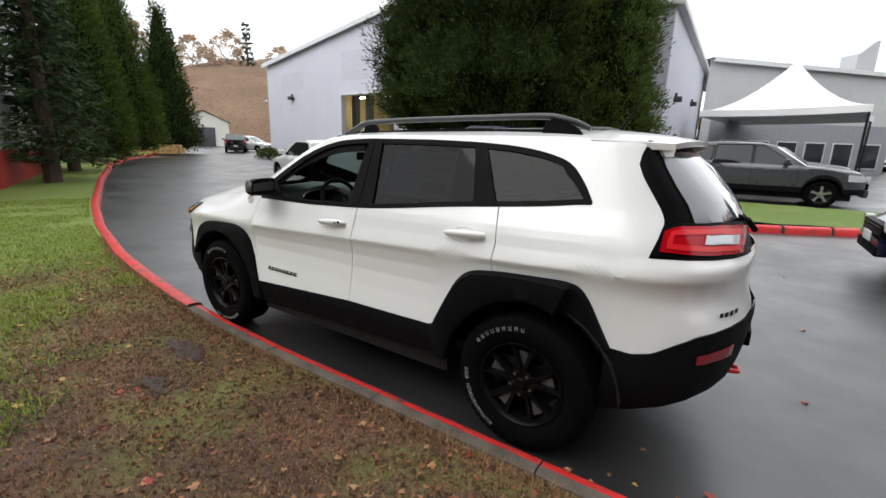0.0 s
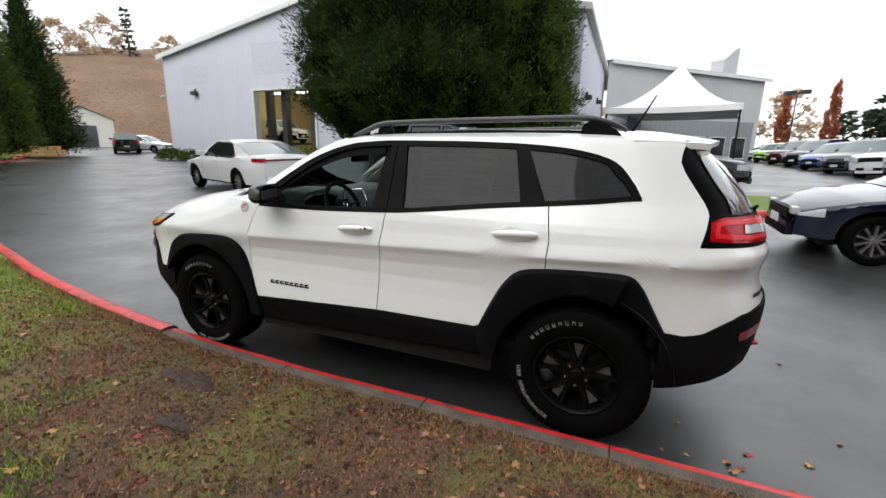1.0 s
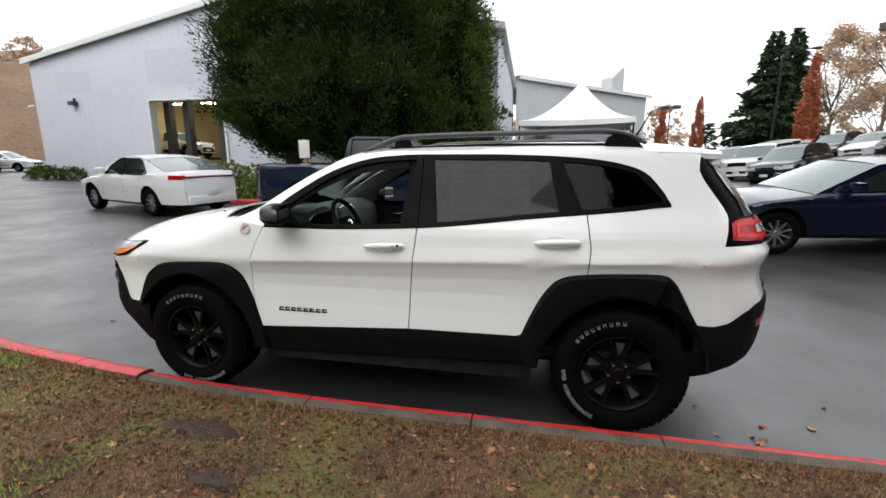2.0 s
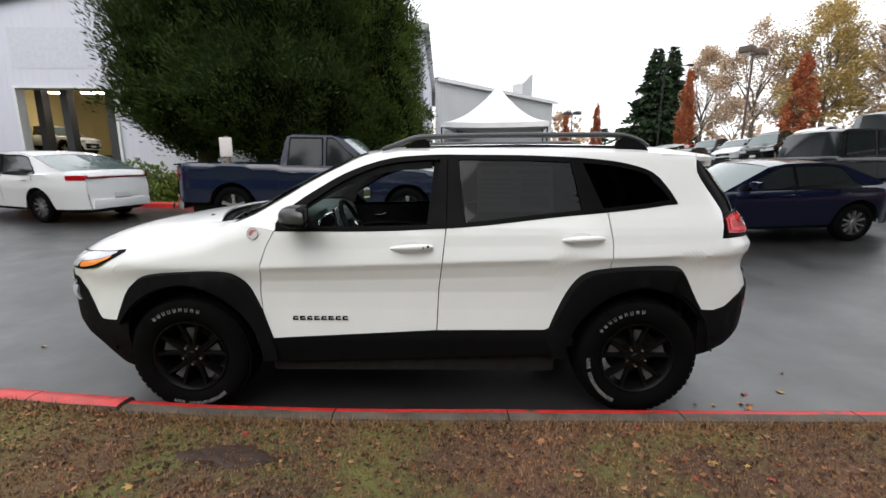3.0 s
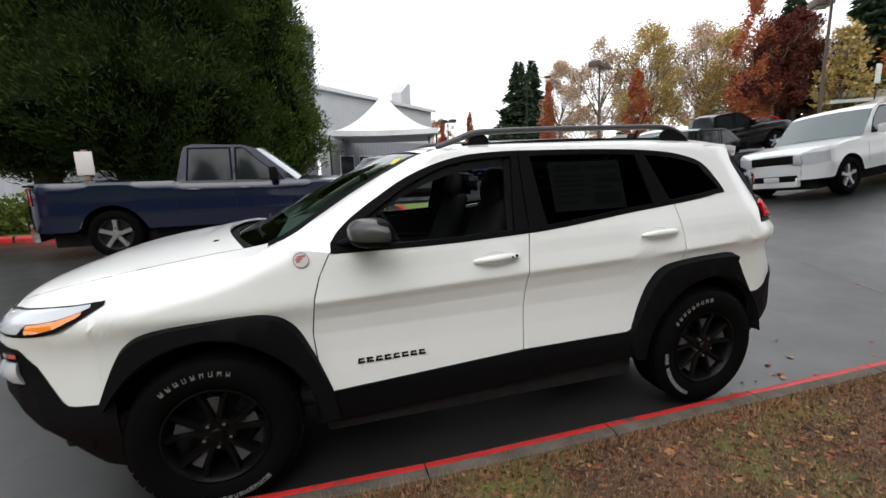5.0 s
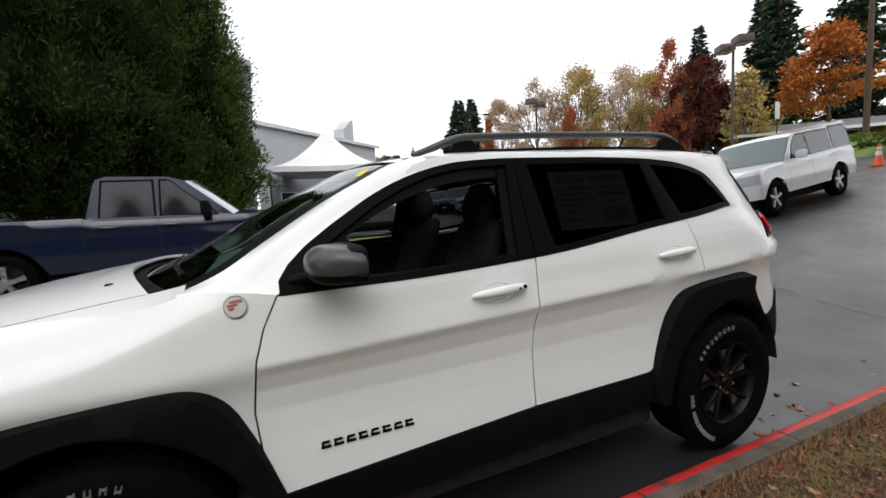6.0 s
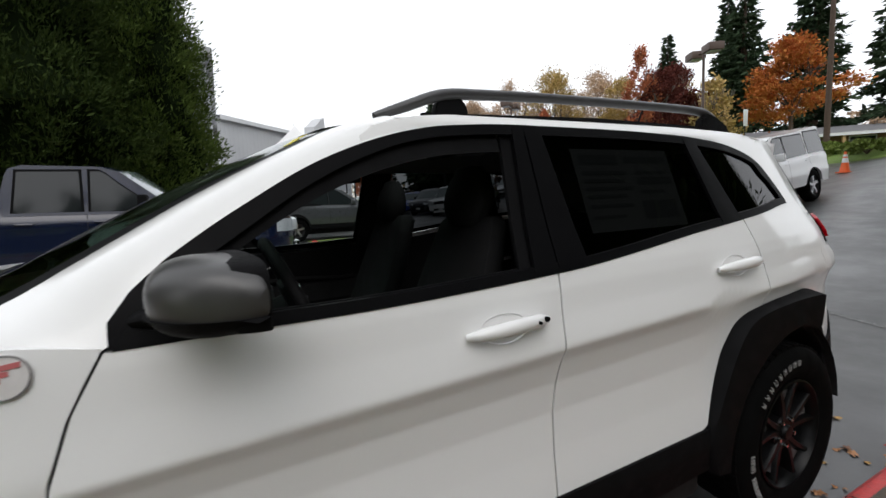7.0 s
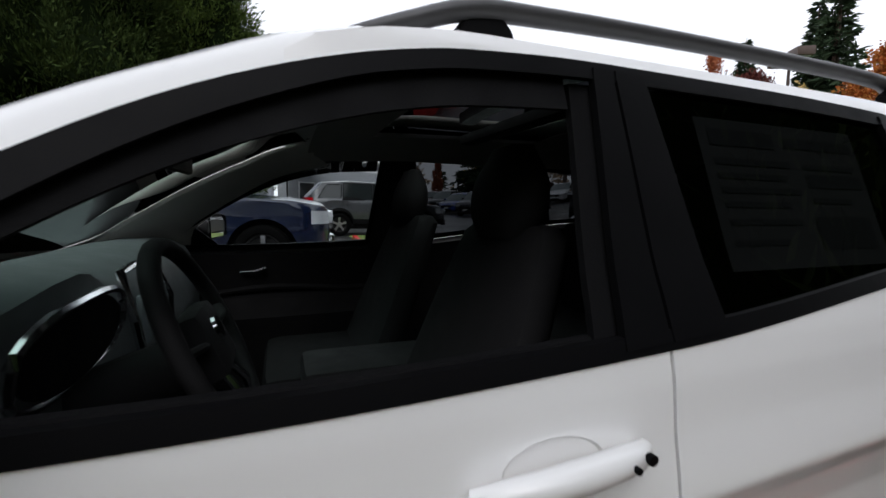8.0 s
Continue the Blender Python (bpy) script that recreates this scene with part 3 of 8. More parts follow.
part("door_frame", box(D1, D1 + 0.12, WY - 0.09, WY + 0.35, 0, DTOP + 0.12), TRIM_WHITE, workshop)
part("door_frame", box(D0, D1, WY - 0.09, WY + 0.35, DTOP, DTOP + 0.12), TRIM_WHITE, workshop)
part("bay_floor", box(WX0 + 0.3, WX1 - 0.3, WY + 0.05, 33, 0.3, 0.47), WORK_FLOOR, workshop)
part("bay_back_wall", box(WX0 + 0.3, WX1 - 0.3, 32.4, 32.6, 0.4, EAVE - 0.1), WARM_WALL, workshop)
part("bay_side_wall", box(-22.2, -22.0, WY + 0.2, 32.4, 0.4, EAVE - 0.2), WARM_WALL, workshop)
# this side and the ceiling take the wall tone darkened for shade
part("bay_side_wall", box(-9.2, -9.0, WY + 0.2, 32.4, 0.4, EAVE - 0.2), SHADED_WALL, workshop)
part("bay_ceiling", box(-22.2, -9.0, WY + 0.2, 32.4, EAVE - 0.25, EAVE - 0.15), SHADED_WALL, workshop)
for x in (-17.6, -16.4, -14.3):
    part("bay_post", box(x - 0.17, x + 0.17, WY + 0.9, WY + 1.3, 0.4, DTOP + 0.3), DARK_STEEL, workshop)
for k, (x, y, z) in enumerate(((-17.6, 22.5, 5.2), (-14.6, 22.5, 5.2), (-17.4, 26.5, 5.2), (-14.4, 26.5, 5.2), (-20.2, 22.5, 5.2), (-11.4, 24.5, 5.2))):
    lampb = part("tube_lamp", box(x - 0.75, x + 0.75, y - 0.08, y + 0.08, z, z + 0.06, 0.01), TUBE_LIGHT, workshop, "lit fluorescent tube lamp")
for x, y, z, a in ((-22.5, WY - 0.02, 4.75, 0), (WX1 + 0.03, 20.6, 4.1, 90), (WX1 + 0.03, 27.5, 4.6, 90)):
    wl = part("wall_light", box(-0.18, 0.18, -0.30, 0.02, -0.10, 0.12, 0.03), DARK_STEEL, workshop, "dark flood light on the wall")
    wl.matrix_local = pose(x, y, z, 0, 0, a)
    b = part("light_bracket", box(-0.04, 0.04, -0.10, 0.0, 0.08, 0.28, 0.01), DARK_STEEL, wl)
cab = part("tool_cabinet", box(-17.2, -16.2, 21.6, 22.2, 0.47, 1.5, 0.03), plain("red_tool_cabinet", (0.4, 0.02, 0.02), 0.4).m, workshop, "red tool cabinet in the bay")
part("lift_beam", box(-21.0, -16.6, 22.9, 23.2, 1.75, 1.9, 0.02), DARK_STEEL, workshop)
part("lift_column", box(-16.8, -16.5, 22.8, 23.3, 0.47, 4.2, 0.02), plain("blue_lift_column", (0.03, 0.04, 0.06), 0.5).m, workshop)
part("wall_camera", tube([(WX0 - 0.05, WY - 0.1, 4.7), (WX0 - 0.3, WY - 0.15, 4.65)], 0.07, 8), TRIM_WHITE, workshop)
part("painted_out_sign", box(-23.6, -21.3, WY - 0.013, WY - 0.009, 5.3, 6.4), plain("faded_panel", (0.535, 0.545, 0.61), 0.6).m, workshop, "painted-over sign panel")
part("painted_out_sign", box(-17.7, -14.0, WY - 0.013, WY - 0.009, 5.6, 7.3), plain("faded_panel_b", (0.54, 0.55, 0.615), 0.6).m, workshop, "painted-over sign panel")

annex = thing("grey_hall", pose(0, 0, 0), "grey metal hall behind the tent, with a roof tower", "building")
ax0, ax1 = Vector((0.9, 33.0)), Vector((13.3, 46.0))
part("wall_panel", shell(ribbed_rows(ax0, ax1, lambda u: 0.0, lambda u: 8.0, 0.4)), GREY_CLAD, annex, smooth=False)
dd = (ax1 - ax0).normalized()
nn = Vector((-dd.y, dd.x))
part("wall_panel", shell(ribbed_rows(ax1, ax1 + nn * 14, lambda u: 0.0, lambda u: 8.0, 0.4)), GREY_CLAD, annex, smooth=False)
part("roof", shell([[(p.x, p.y, 8.07) for p in (ax0 - nn * 0.3, ax1 - nn * 0.3 + dd * 0.5)], [(p.x, p.y, 8.35) for p in (ax0 + nn * 14, ax1 + nn * 14 + dd * 0.5)]]), ROOF_METAL, annex, smooth=False)
bm = bmesh.new()
q = [ax0 - nn * 0.32, ax1 - nn * 0.32 + dd * 0.5]
add_grid(bm, [[(p.x, p.y, z) for p in q] for z in (7.80, 8.10)])
part("roof_edge", bm, TRIM_WHITE, annex, smooth=False)
tw = ax0.lerp(ax1, 0.84) + nn * 2.0
bm = prism([(-0.95, 7.9), (0.95, 7.9), (0.95, 10.75), (0.5, 10.6), (-0.7, 9.7), (-0.95, 9.6)], -0.6, 0.6)
t_ob = part("roof_tower", bm, GREY_CLAD, annex, "pale roof tower", smooth=False)
t_ob.matrix_local = pose(tw.x, tw.y, 0, 0, 0, math.degrees(math.atan2(dd.y, dd.x)))
low = thing("showroom_annex", pose(0, 0, 0), "low grey showroom front with a row of windows", "building")
la, lb = Vector((1.6, 30.2)), Vector((11.2, 37.6))
ld = (lb - la).normalized()
part("wall_panel", shell(ribbed_rows(la, lb, lambda u: 0, lambda u: 3.9, 0.4)), plain("mid_grey_render", (0.26, 0.27, 0.29), 0.7).m, low, smooth=False)
SHOP_GLASS = plain("dark_shop_window", (0.03, 0.035, 0.04), 0.08).m
for k in range(6):
    p = la.lerp(lb, 0.07 + 0.155 * k)
    w = part("window", box(0, 1.25, -0.07, -0.04, 1.3, 2.75, 0.01), SHOP_GLASS, low, "dark window")
    w.matrix_local = pose(p.x, p.y, 0, 0, 0, math.degrees(math.atan2(ld.y, ld.x)))
    part("window_frame", box(-0.06, 1.31, -0.06, -0.02, 1.24, 2.81), TRIM_WHITE, w)

# the long building beside the verge: white wall over a red base
wa, wb = Vector((-8.6, -0.35)), Vector((-19.5, 4.05))
wd = (wb - wa).normalized()
side_house = thing("roadside_hall", pose(0, 0, 0), "long pale grey hall with a red-painted base wall", "building")
part("base_wall", shell(ribbed_rows(wb, wa, lambda u: 0, lambda u: 1.22, 0.8, 0.006)), plain("red_base_paint", (0.42, 0.035, 0.03), 0.6, scale=1.2).m, side_house, "red painted base wall", smooth=False)
wn = Vector((wd.y, -wd.x))
off = wn * 0.03
part("upper_wall", shell(ribbed_rows(wb - off, wa - off, lambda u: 1.22, lambda u: 6.4, 0.4)), plain("pale_grey_cladding", (0.46, 0.475, 0.49), 0.6, scale=0.4).m, side_house, smooth=False)
part("end_wall", shell(ribbed_rows(wb + wn * -0.0 + Vector((-2.2, -8)), wb, lambda u: 0, lambda u: 6.4, 0.4)), GREY_CLAD, side_house, smooth=False)
part("roof", shell([[(wb.x, wb.y, 6.4), (wa.x, wa.y, 6.4)], [(wb.x - 3, wb.y - 10, 7.6), (wa.x - 3, wa.y - 10, 7.6)]]), ROOF_METAL, side_house, smooth=False)

# far shed and low house
shed = thing("white_shed", pose(-57.6, 30.2, 1.2, 0, 0, 64), "small cream shed with a dark roller door", "building")
part("wall", prism([(-3.0, 0), (3.0, 0), (3.0, 3.4), (0, 4.7), (-3.0, 3.4)], 0, 8), plain("cream_wall", (0.62, 0.60, 0.54), 0.7).m, shed, smooth=False)
part("roof", shell([[(-3.3, y, 3.3), (0, y, 4.85), (3.3, y, 3.3)] for y in (-0.3, 8.2)]), ROOF_METAL, shed, smooth=False)
part("roller_door", box(-1.9, 1.3, -0.08, -0.02, 0, 2.6, 0.02), plain("dark_roller_door", (0.05, 0.05, 0.055), 0.5).m, shed)

house = thing("low_bungalow", pose(46.0, 20.7, 3.7, 0, 0, -42), "long low bungalow with a grey shingle roof and posts", "house")
HOUSE_WALL = plain("brown_house_wall", (0.19, 0.11, 0.06), 0.8).m
part("wall", box(-6, 14, 0, 7, -1, 2.2, 0.02), HOUSE_WALL, house, smooth=False)
part("roof", shell([[(-7, -1.6, 2.05), (15, -1.6, 2.05)], [(-7, 3.5, 3.2), (15, 3.5, 3.2)], [(-7, 8.4, 2.05), (15, 8.4, 2.05)]]), plain("grey_shingles", (0.16, 0.16, 0.165), 0.85, fine=12).m, house, smooth=False)
part("fascia", box(-7, 15, -1.68, -1.6, 1.85, 2.1), TRIM_WHITE, house)
for k in range(3, 7):
    part("porch_post", box(-13 + 4.3 * k - 0.12, -13 + 4.3 * k + 0.12, -1.5, -1.26, -1, 2.05), plain("tan_post", (0.4, 0.26, 0.12), 0.7).m if k == 3 else bpy.data.materials["tan_post"], house)
    w = part("window", box(-11.8 + 4.3 * k, -10.0 + 4.3 * k, -0.05, 0.02, 0.8, 1.8, 0.01), SHOP_GLASS, house)
    part("window_frame", box(-11.9 + 4.3 * k, -9.9 + 4.3 * k, -0.03, 0.0, 0.7, 1.9), TRIM_WHITE, w)

# grass bank before the bungalow
bank = part("grass_bank", sheet(spaced([(20, 70, 25)]), spaced([(6, 30, 12)]), lambda x, y: ground_z(x, y) + max(-0.3, min(0.6, 0.24 * (x - 24.5 - 0.25 * (y - 8)) - 0.1)) + 0.08 * noise.noise((x, y, 0))), TURF)
tagged(bank, "rough green bank with shrubs", "bank", kind="structure")

# wooded brown hillside far to the left
_a = Mat("bare_brown_woodland", (0.14, 0.085, 0.05), 0.9)
_a.mix(_a.ramp(_a.noise(0.12, 6), 0.4, 0.65), (0.20, 0.125, 0.075), 0.8)
_a.mix(_a.ramp(_a.noise(1.6, 5, stretch=(1, 1, 0.25)), 0.5, 0.7), (0.07, 0.045, 0.028), 0.8)
hill_rows = []
for k in range(33):
    a = radians(98 + 92 * k / 32)
    base, row = 105, []
    for j in range(13):
        u = j / 12
        r = base + 75 * u
        x, y = r * math.cos(a), r * math.sin(a)
        row.append((x, y, 1.2 + (27 + 4 * math.sin(k * 0.5)) * (1 - (1 - u) ** 1.8) * (0.35 + 0.65 * min(1, max(0, (k - 3) / 12))) + 1.6 * noise.noise((x * 0.1, y * 0.1, 0))))
    hill_rows.append(row)
hill = part("hillside", shell(hill_rows), _a.m)
tagged(hill, "bare brown wooded hillside in the distance", "hill", kind="structure")


# ---------------------------------------------------------------- trees and shrubs
BARK = plain("brown_bark", (0.075, 0.05, 0.035), 0.9, relief=0.6, fine=25).m
GREY_BARK = plain("grey_bark", (0.14, 0.12, 0.10), 0.9, relief=0.5, fine=25).m


def sprays(name, places, ways, length, width, mat, parent, seed, jitter=0.5):
    """Leaf sprays as folded diamonds: places (n, 3), ways (n, 3)."""
    r = np.random.RandomState(seed)
    p, w = np.asarray(places, float), np.asarray(ways, float)
    n = len(p)
    w = w + r.normal(0, jitter, (n, 3))
    w /= np.linalg.norm(w, axis=1)[:, None] + 1e-9
    side = np.cross(w, r.normal(0, 1, (n, 3)))
    side /= np.linalg.norm(side, axis=1)[:, None] + 1e-9
    up = np.cross(side, w)
    ln = (length * r.uniform(0.6, 1.4, n))[:, None]
    wd = (width * r.uniform(0.6, 1.4, n))[:, None]
    tip, a, b = p + w * ln, p + w * ln * 0.45 + side * wd + up * wd * 0.3, p + w * ln * 0.45 - side * wd + up * wd * 0.3
    verts = np.stack([p, a, tip, b], 1).reshape(-1, 3)
    me = bpy.data.meshes.new(name)
    idx = np.arange(4 * n).reshape(n, 4)
    faces = np.concatenate([idx[:, [0, 1, 2]], idx[:, [0, 2, 3]]])
    me.from_pydata(verts.tolist(), [], faces.tolist())
    me.materials.append(mat)
    ob = new(name, me)
    ob.parent = parent
    return ob


def cedar(x, y, h, r, seed, n, label, mat, size=0.24, base=0.12, lean=0.0, top_sharp=0.8, lumps=0.22, foot=0.2):
    """A dense columnar conifer: trunk, an inner shell coloured as deep shade, and feathery sprays on a lumpy cone."""
    z0 = ground_z(x, max(y, 0)) + (0.12 if y < KERB_LINE(x) else 0)
    t = thing("conifer_tree", pose(x, y, z0), label, "tree")
    rr = np.random.RandomState(seed)
    part("trunk", tube([(0, 0, -0.1), (0.05, 0, h * 0.3), (0, 0.03, h * 0.95)], [r * 0.12 + 0.06, r * 0.08 + 0.04, 0.03], 9), BARK, t)
    hh = h - foot

    def radius(u, a):
        env = (max(u, 0.0) / base) ** 0.55 if u < base else ((1 - u) / (1 - base)) ** top_sharp
        ca, sa = math.cos(a), math.sin(a)
        k = 1 + lumps * noise.noise((ca * 2.4 + seed, sa * 2.4, u * hh * 0.45)) + 1.1 * lumps * noise.noise((ca * 5.5, sa * 5.5 + seed, u * hh * 0.9)) + 0.75 * lumps * noise.noise((ca * 11, sa * 11 + seed, u * hh * 2.2))
        return r * max(0.02, env) * k

    # closed shell whose near-black colour stands for the shade between the sprays
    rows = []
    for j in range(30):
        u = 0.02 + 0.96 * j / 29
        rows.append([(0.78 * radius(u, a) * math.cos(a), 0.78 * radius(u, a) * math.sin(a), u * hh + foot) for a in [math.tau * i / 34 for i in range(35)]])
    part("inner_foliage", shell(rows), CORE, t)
    pl, wy = [], []
    while len(pl) < n:
        u, a = rr.uniform(0, 1) ** 1.05 * 0.985, rr.uniform(0, math.tau)
        R = radius(u, a)
        if rr.uniform(0, r) > R + 0.15 * r:
            continue
        dip = noise.noise((math.cos(a) * 5.5, math.sin(a) * 5.5 + seed, u * hh * 0.9)) + 0.7 * noise.noise((math.cos(a) * 11, math.sin(a) * 11 + seed, u * hh * 2.2))
        if dip < -0.12 and rr.uniform() < 0.75 and lumps > 0.2:
            continue
        tuft = rr.uniform(0.78, 0.98)
        c = (R * tuft * math.cos(a), R * tuft * math.sin(a), u * hh + foot)
        k = rr.uniform(0.7, 1.3)
        for q in rr.normal(0, 1, (14, 3)):
            pl.append((c[0] + q[0] * size * 0.65 * k, c[1] + q[1] * size * 0.65 * k, c[2] + q[2] * size * 0.9 * k))
            wy.append((math.cos(a) * 0.8 + q[0] * 0.3, math.sin(a) * 0.8 + q[1] * 0.3, 0.75 + q[2] * 0.25))
    tagged(sprays("crown", pl, wy, size, size * 0.13, mat, t, seed, 0.4), kind="stuff")
    return t


def spruce(x, y, h, r, seed, label, mat, n_whorl=26, size=0.3, z0=None, gap=0.0, per=9):
    """An open conifer: a tapered trunk, whorls of drooping limbs, needle sprays along each."""
    z0 = ground_z(x, max(y, 0)) + (0.1 if y < KERB_LINE(x) else 0) if z0 is None else z0
    t = thing("spruce_tree", pose(x, y, z0), label, "tree")
    rr = random.Random(seed)
    part("trunk", tube([(0, 0, -0.1), (0.04, 0.0, h * 0.5), (0, 0, h)], [h * 0.020 + 0.05, h * 0.012 + 0.03, 0.02], 9), BARK, t)
    pl, wy = [], []
    limbs = bmesh.new()
    for k in range(n_whorl):
        u = 0.08 + 0.91 * (k / n_whorl) ** 0.9
        for i in range(rr.randint(5, 7)):
            if rr.random() < gap:
                continue
            a = rr.uniform(0, math.tau)
            ln = r * (1 - u) ** 1.05 * rr.uniform(0.7, 1.1) + 0.06
            droop = 0.25 * ln * rr.uniform(0.3, 1.2)
            p0 = Vector((0, 0, u * h))
            p1 = p0 + Vector((math.cos(a) * ln, math.sin(a) * ln, -droop + 0.12 * ln))
            mid_ = p0.lerp(p1, 0.5) + Vector((0, 0, 0.08 * ln))
            add_tube(limbs, [p0, mid_, p1], [0.025 * ln / r + 0.008, 0.018 * ln / r + 0.006, 0.004], 4)
            m = max(5, int(per * ln / size * 0.5))
            for q in range(m):
                s = (q + rr.random()) / m
                c = p0.lerp(mid_, s * 2) if s < 0.5 else mid_.lerp(p1, s * 2 - 1)
                wdt = 0.32 * ln * (1 - abs(s - 0.45)) * rr.uniform(-1, 1)
                c = c + Vector((-math.sin(a) * wdt, math.cos(a) * wdt, rr.uniform(-0.10, 0.05) * ln ** 0.5))
                pl.append(c)
                wy.append((math.cos(a) * 0.8 - math.sin(a) * 0.7 * (1 if wdt > 0 else -1), math.sin(a) * 0.8 + math.cos(a) * 0.7 * (1 if wdt > 0 else -1), -0.25))
    tagged(part("limb", limbs, BARK, t), kind="stuff")
    tagged(sprays("crown", pl, wy, size, size * 0.2, mat, t, seed, 0.4), kind="stuff")
    return t


def broadleaf(x, y, z0, h, r, seed, label, mat, n=2600, size=0.22, bare=0.0, column=1.0, bark=None, trunk_h=0.3, name="broadleaf_tree"):
    """A leafy tree: trunk, forked limbs and clumps of leaves at their ends, with gaps."""
    t = thing(name, pose(x, y, z0), label, "tree")
    rr = random.Random(seed)
    wood = bmesh.new()
    tips = []

    def limb(p, d, ln, rad, depth):
        q = p + d * ln * 0.5 + Vector((rr.uniform(-1, 1), rr.uniform(-1, 1), 0.3)) * ln * 0.07
        e = p + d * ln
        add_tube(wood, [p, q, e], [rad, rad * 0.8, rad * 0.6], 5, caps=False)
        tips.append((q, depth))
        tips.append((e, depth))
        if depth:
            for _ in range(rr.randint(2, 4)):
                nd = (d + Vector((rr.uniform(-1, 1) / column, rr.uniform(-1, 1) / column, rr.uniform(-0.1, 0.7) * column))).normalized()
                limb(e, nd, ln * rr.uniform(0.55, 0.8), rad * 0.55, depth - 1)

    add_tube(wood, [(0, 0, -0.2), (0.03, 0, h * trunk_h * 0.5), (0, 0.02, h * trunk_h)], [h * 0.022 + 0.04, h * 0.017 + 0.03, h * 0.014 + 0.02], 8)
    for k in range(7):
        a = math.tau * k / 7 + rr.uniform(-0.3, 0.3)
        start = Vector((0, 0, h * (trunk_h + 0.45 * column * k / 7 * (1 if column > 1.5 else 0.3))))
        limb(start, Vector((math.cos(a) * 0.8 / column, math.sin(a) * 0.8 / column, 0.75)).normalized(), h * 0.24, h * 0.008 + 0.02, 2)
    part("trunk", wood, bark or GREY_BARK, t)
    nr = np.random.RandomState(seed)
    cand = [e for e, dpt in tips if dpt <= 1]
    zmax = max(e.z for e in cand)
    rmax = max(math.hypot(e.x, e.y) for e in cand)
    me = t.children[0].data
    for v in me.vertices:
        f = min(1, max(0, (v.co.z - h * trunk_h) / (h * 0.2)))
        v.co.x *= 1 + (0.85 * r / rmax - 1) * f
        v.co.y *= 1 + (0.85 * r / rmax - 1) * f
        if v.co.z > h * trunk_h:
            v.co.z = h * trunk_h + (v.co.z - h * trunk_h) * (h * 0.93 - h * trunk_h) / (zmax - h * trunk_h)
    z_lo = h * trunk_h * 0.85
    clumps = []
    while len(clumps) < 64:
        u, a = nr.uniform(0.02, 1), nr.uniform(0, math.tau)
        env = math.sin(math.pi * min(1, 0.18 + 0.80 * u)) ** 0.7 * (1.0 - 0.25 * u)
        k = nr.uniform(0.25, 1.0) ** 0.6 * r * env * (1 + 0.65 * noise.noise((math.cos(a) * 1.9 + seed, math.sin(a) * 1.9, u * 4)))
        clumps.append((k * math.cos(a), k * math.sin(a), z_lo + u * (h - z_lo)))
    pl, wy = [], []
    for _ in range(int(n * (1 - bare))):
        c = Vector(clumps[nr.randint(len(clumps))]) + Vector(nr.normal(0, 1, 3) * np.array((r * 0.10, r * 0.10, h * 0.032)))
        pl.append(c)
        wy.append((c.x, c.y, 0.1 * h))
    tagged(sprays("crown", pl, wy, size, size * 0.4, mat, t, seed, 1.0), kind="stuff")
    return t


def shrub(x, y, z0, rx, ry, h, seed, label, mat, n=1500, size=0.10):
    t = thing("shrub", pose(x, y, z0), label, "shrub")
    rr = np.random.RandomState(seed)
    b = bmesh.new()
    for k in range(7):
        a = math.tau * k / 7
        add_tube(b, [(0, 0, -0.05), (rx * 0.4 * math.cos(a), ry * 0.4 * math.sin(a), h * 0.6)], [0.03, 0.01], 5)
    tagged(part("stem", b, BARK, t), kind="stuff")
    pl, wy = [], []
    for _ in range(n):
        d = rr.normal(0, 1, 3)
        d /= np.linalg.norm(d)
        d[2] = abs(d[2])
        k = rr.uniform(0.55, 1.0) * (1 + 0.22 * noise.noise((d[0] * 2 + seed, d[1] * 2, d[2] * 2)))
        pl.append((d[0] * rx * k, d[1] * ry * k, d[2] * h * k * 0.95 + 0.03))
        wy.append(d + [0, 0, 0.3])
    tagged(sprays("leaves", pl, wy, size, size * 0.42, mat, t, seed, 0.6), kind="stuff")
    return t


# shade inside the crowns, put into the colour of the core shell
CORE = plain("dark_inner_shade", (0.010, 0.016, 0.006), 1.0, scale=2).set(Specular_IOR_Level=0.0).m
CEDAR = leafy("dark_cedar", (0.026, 0.044, 0.011), (0.055, 0.08, 0.02))
CEDAR_B = leafy("green_cedar", (0.05, 0.082, 0.016), (0.11, 0.155, 0.036))
SPRUCE_L = leafy("spruce_needles", (0.03, 0.055, 0.022), (0.065, 0.10, 0.04))
FAR_FIR = leafy("far_fir", (0.025, 0.045, 0.022), (0.05, 0.075, 0.04))
RUST = leafy("rust_leaves", (0.36, 0.10, 0.05), (0.48, 0.19, 0.09))
DARK_RED = leafy("dark_red_leaves", (0.085, 0.024, 0.022), (0.15, 0.048, 0.034))
ORANGE = leafy("orange_leaves", (0.44, 0.11, 0.035), (0.50, 0.24, 0.06))
# yellow and tan leaves, lightened so the colour carries haze and light shining through
YELLOW = leafy("hazed_yellow_green_leaves", (0.40, 0.31, 0.10), (0.52, 0.36, 0.17))
PALE = leafy("hazed_pale_autumn_leaves", (0.50, 0.39, 0.29), (0.56, 0.40, 0.26))
SHRUB_L = leafy("shrub_leaves", (0.09, 0.13, 0.025), (0.16, 0.20, 0.05))

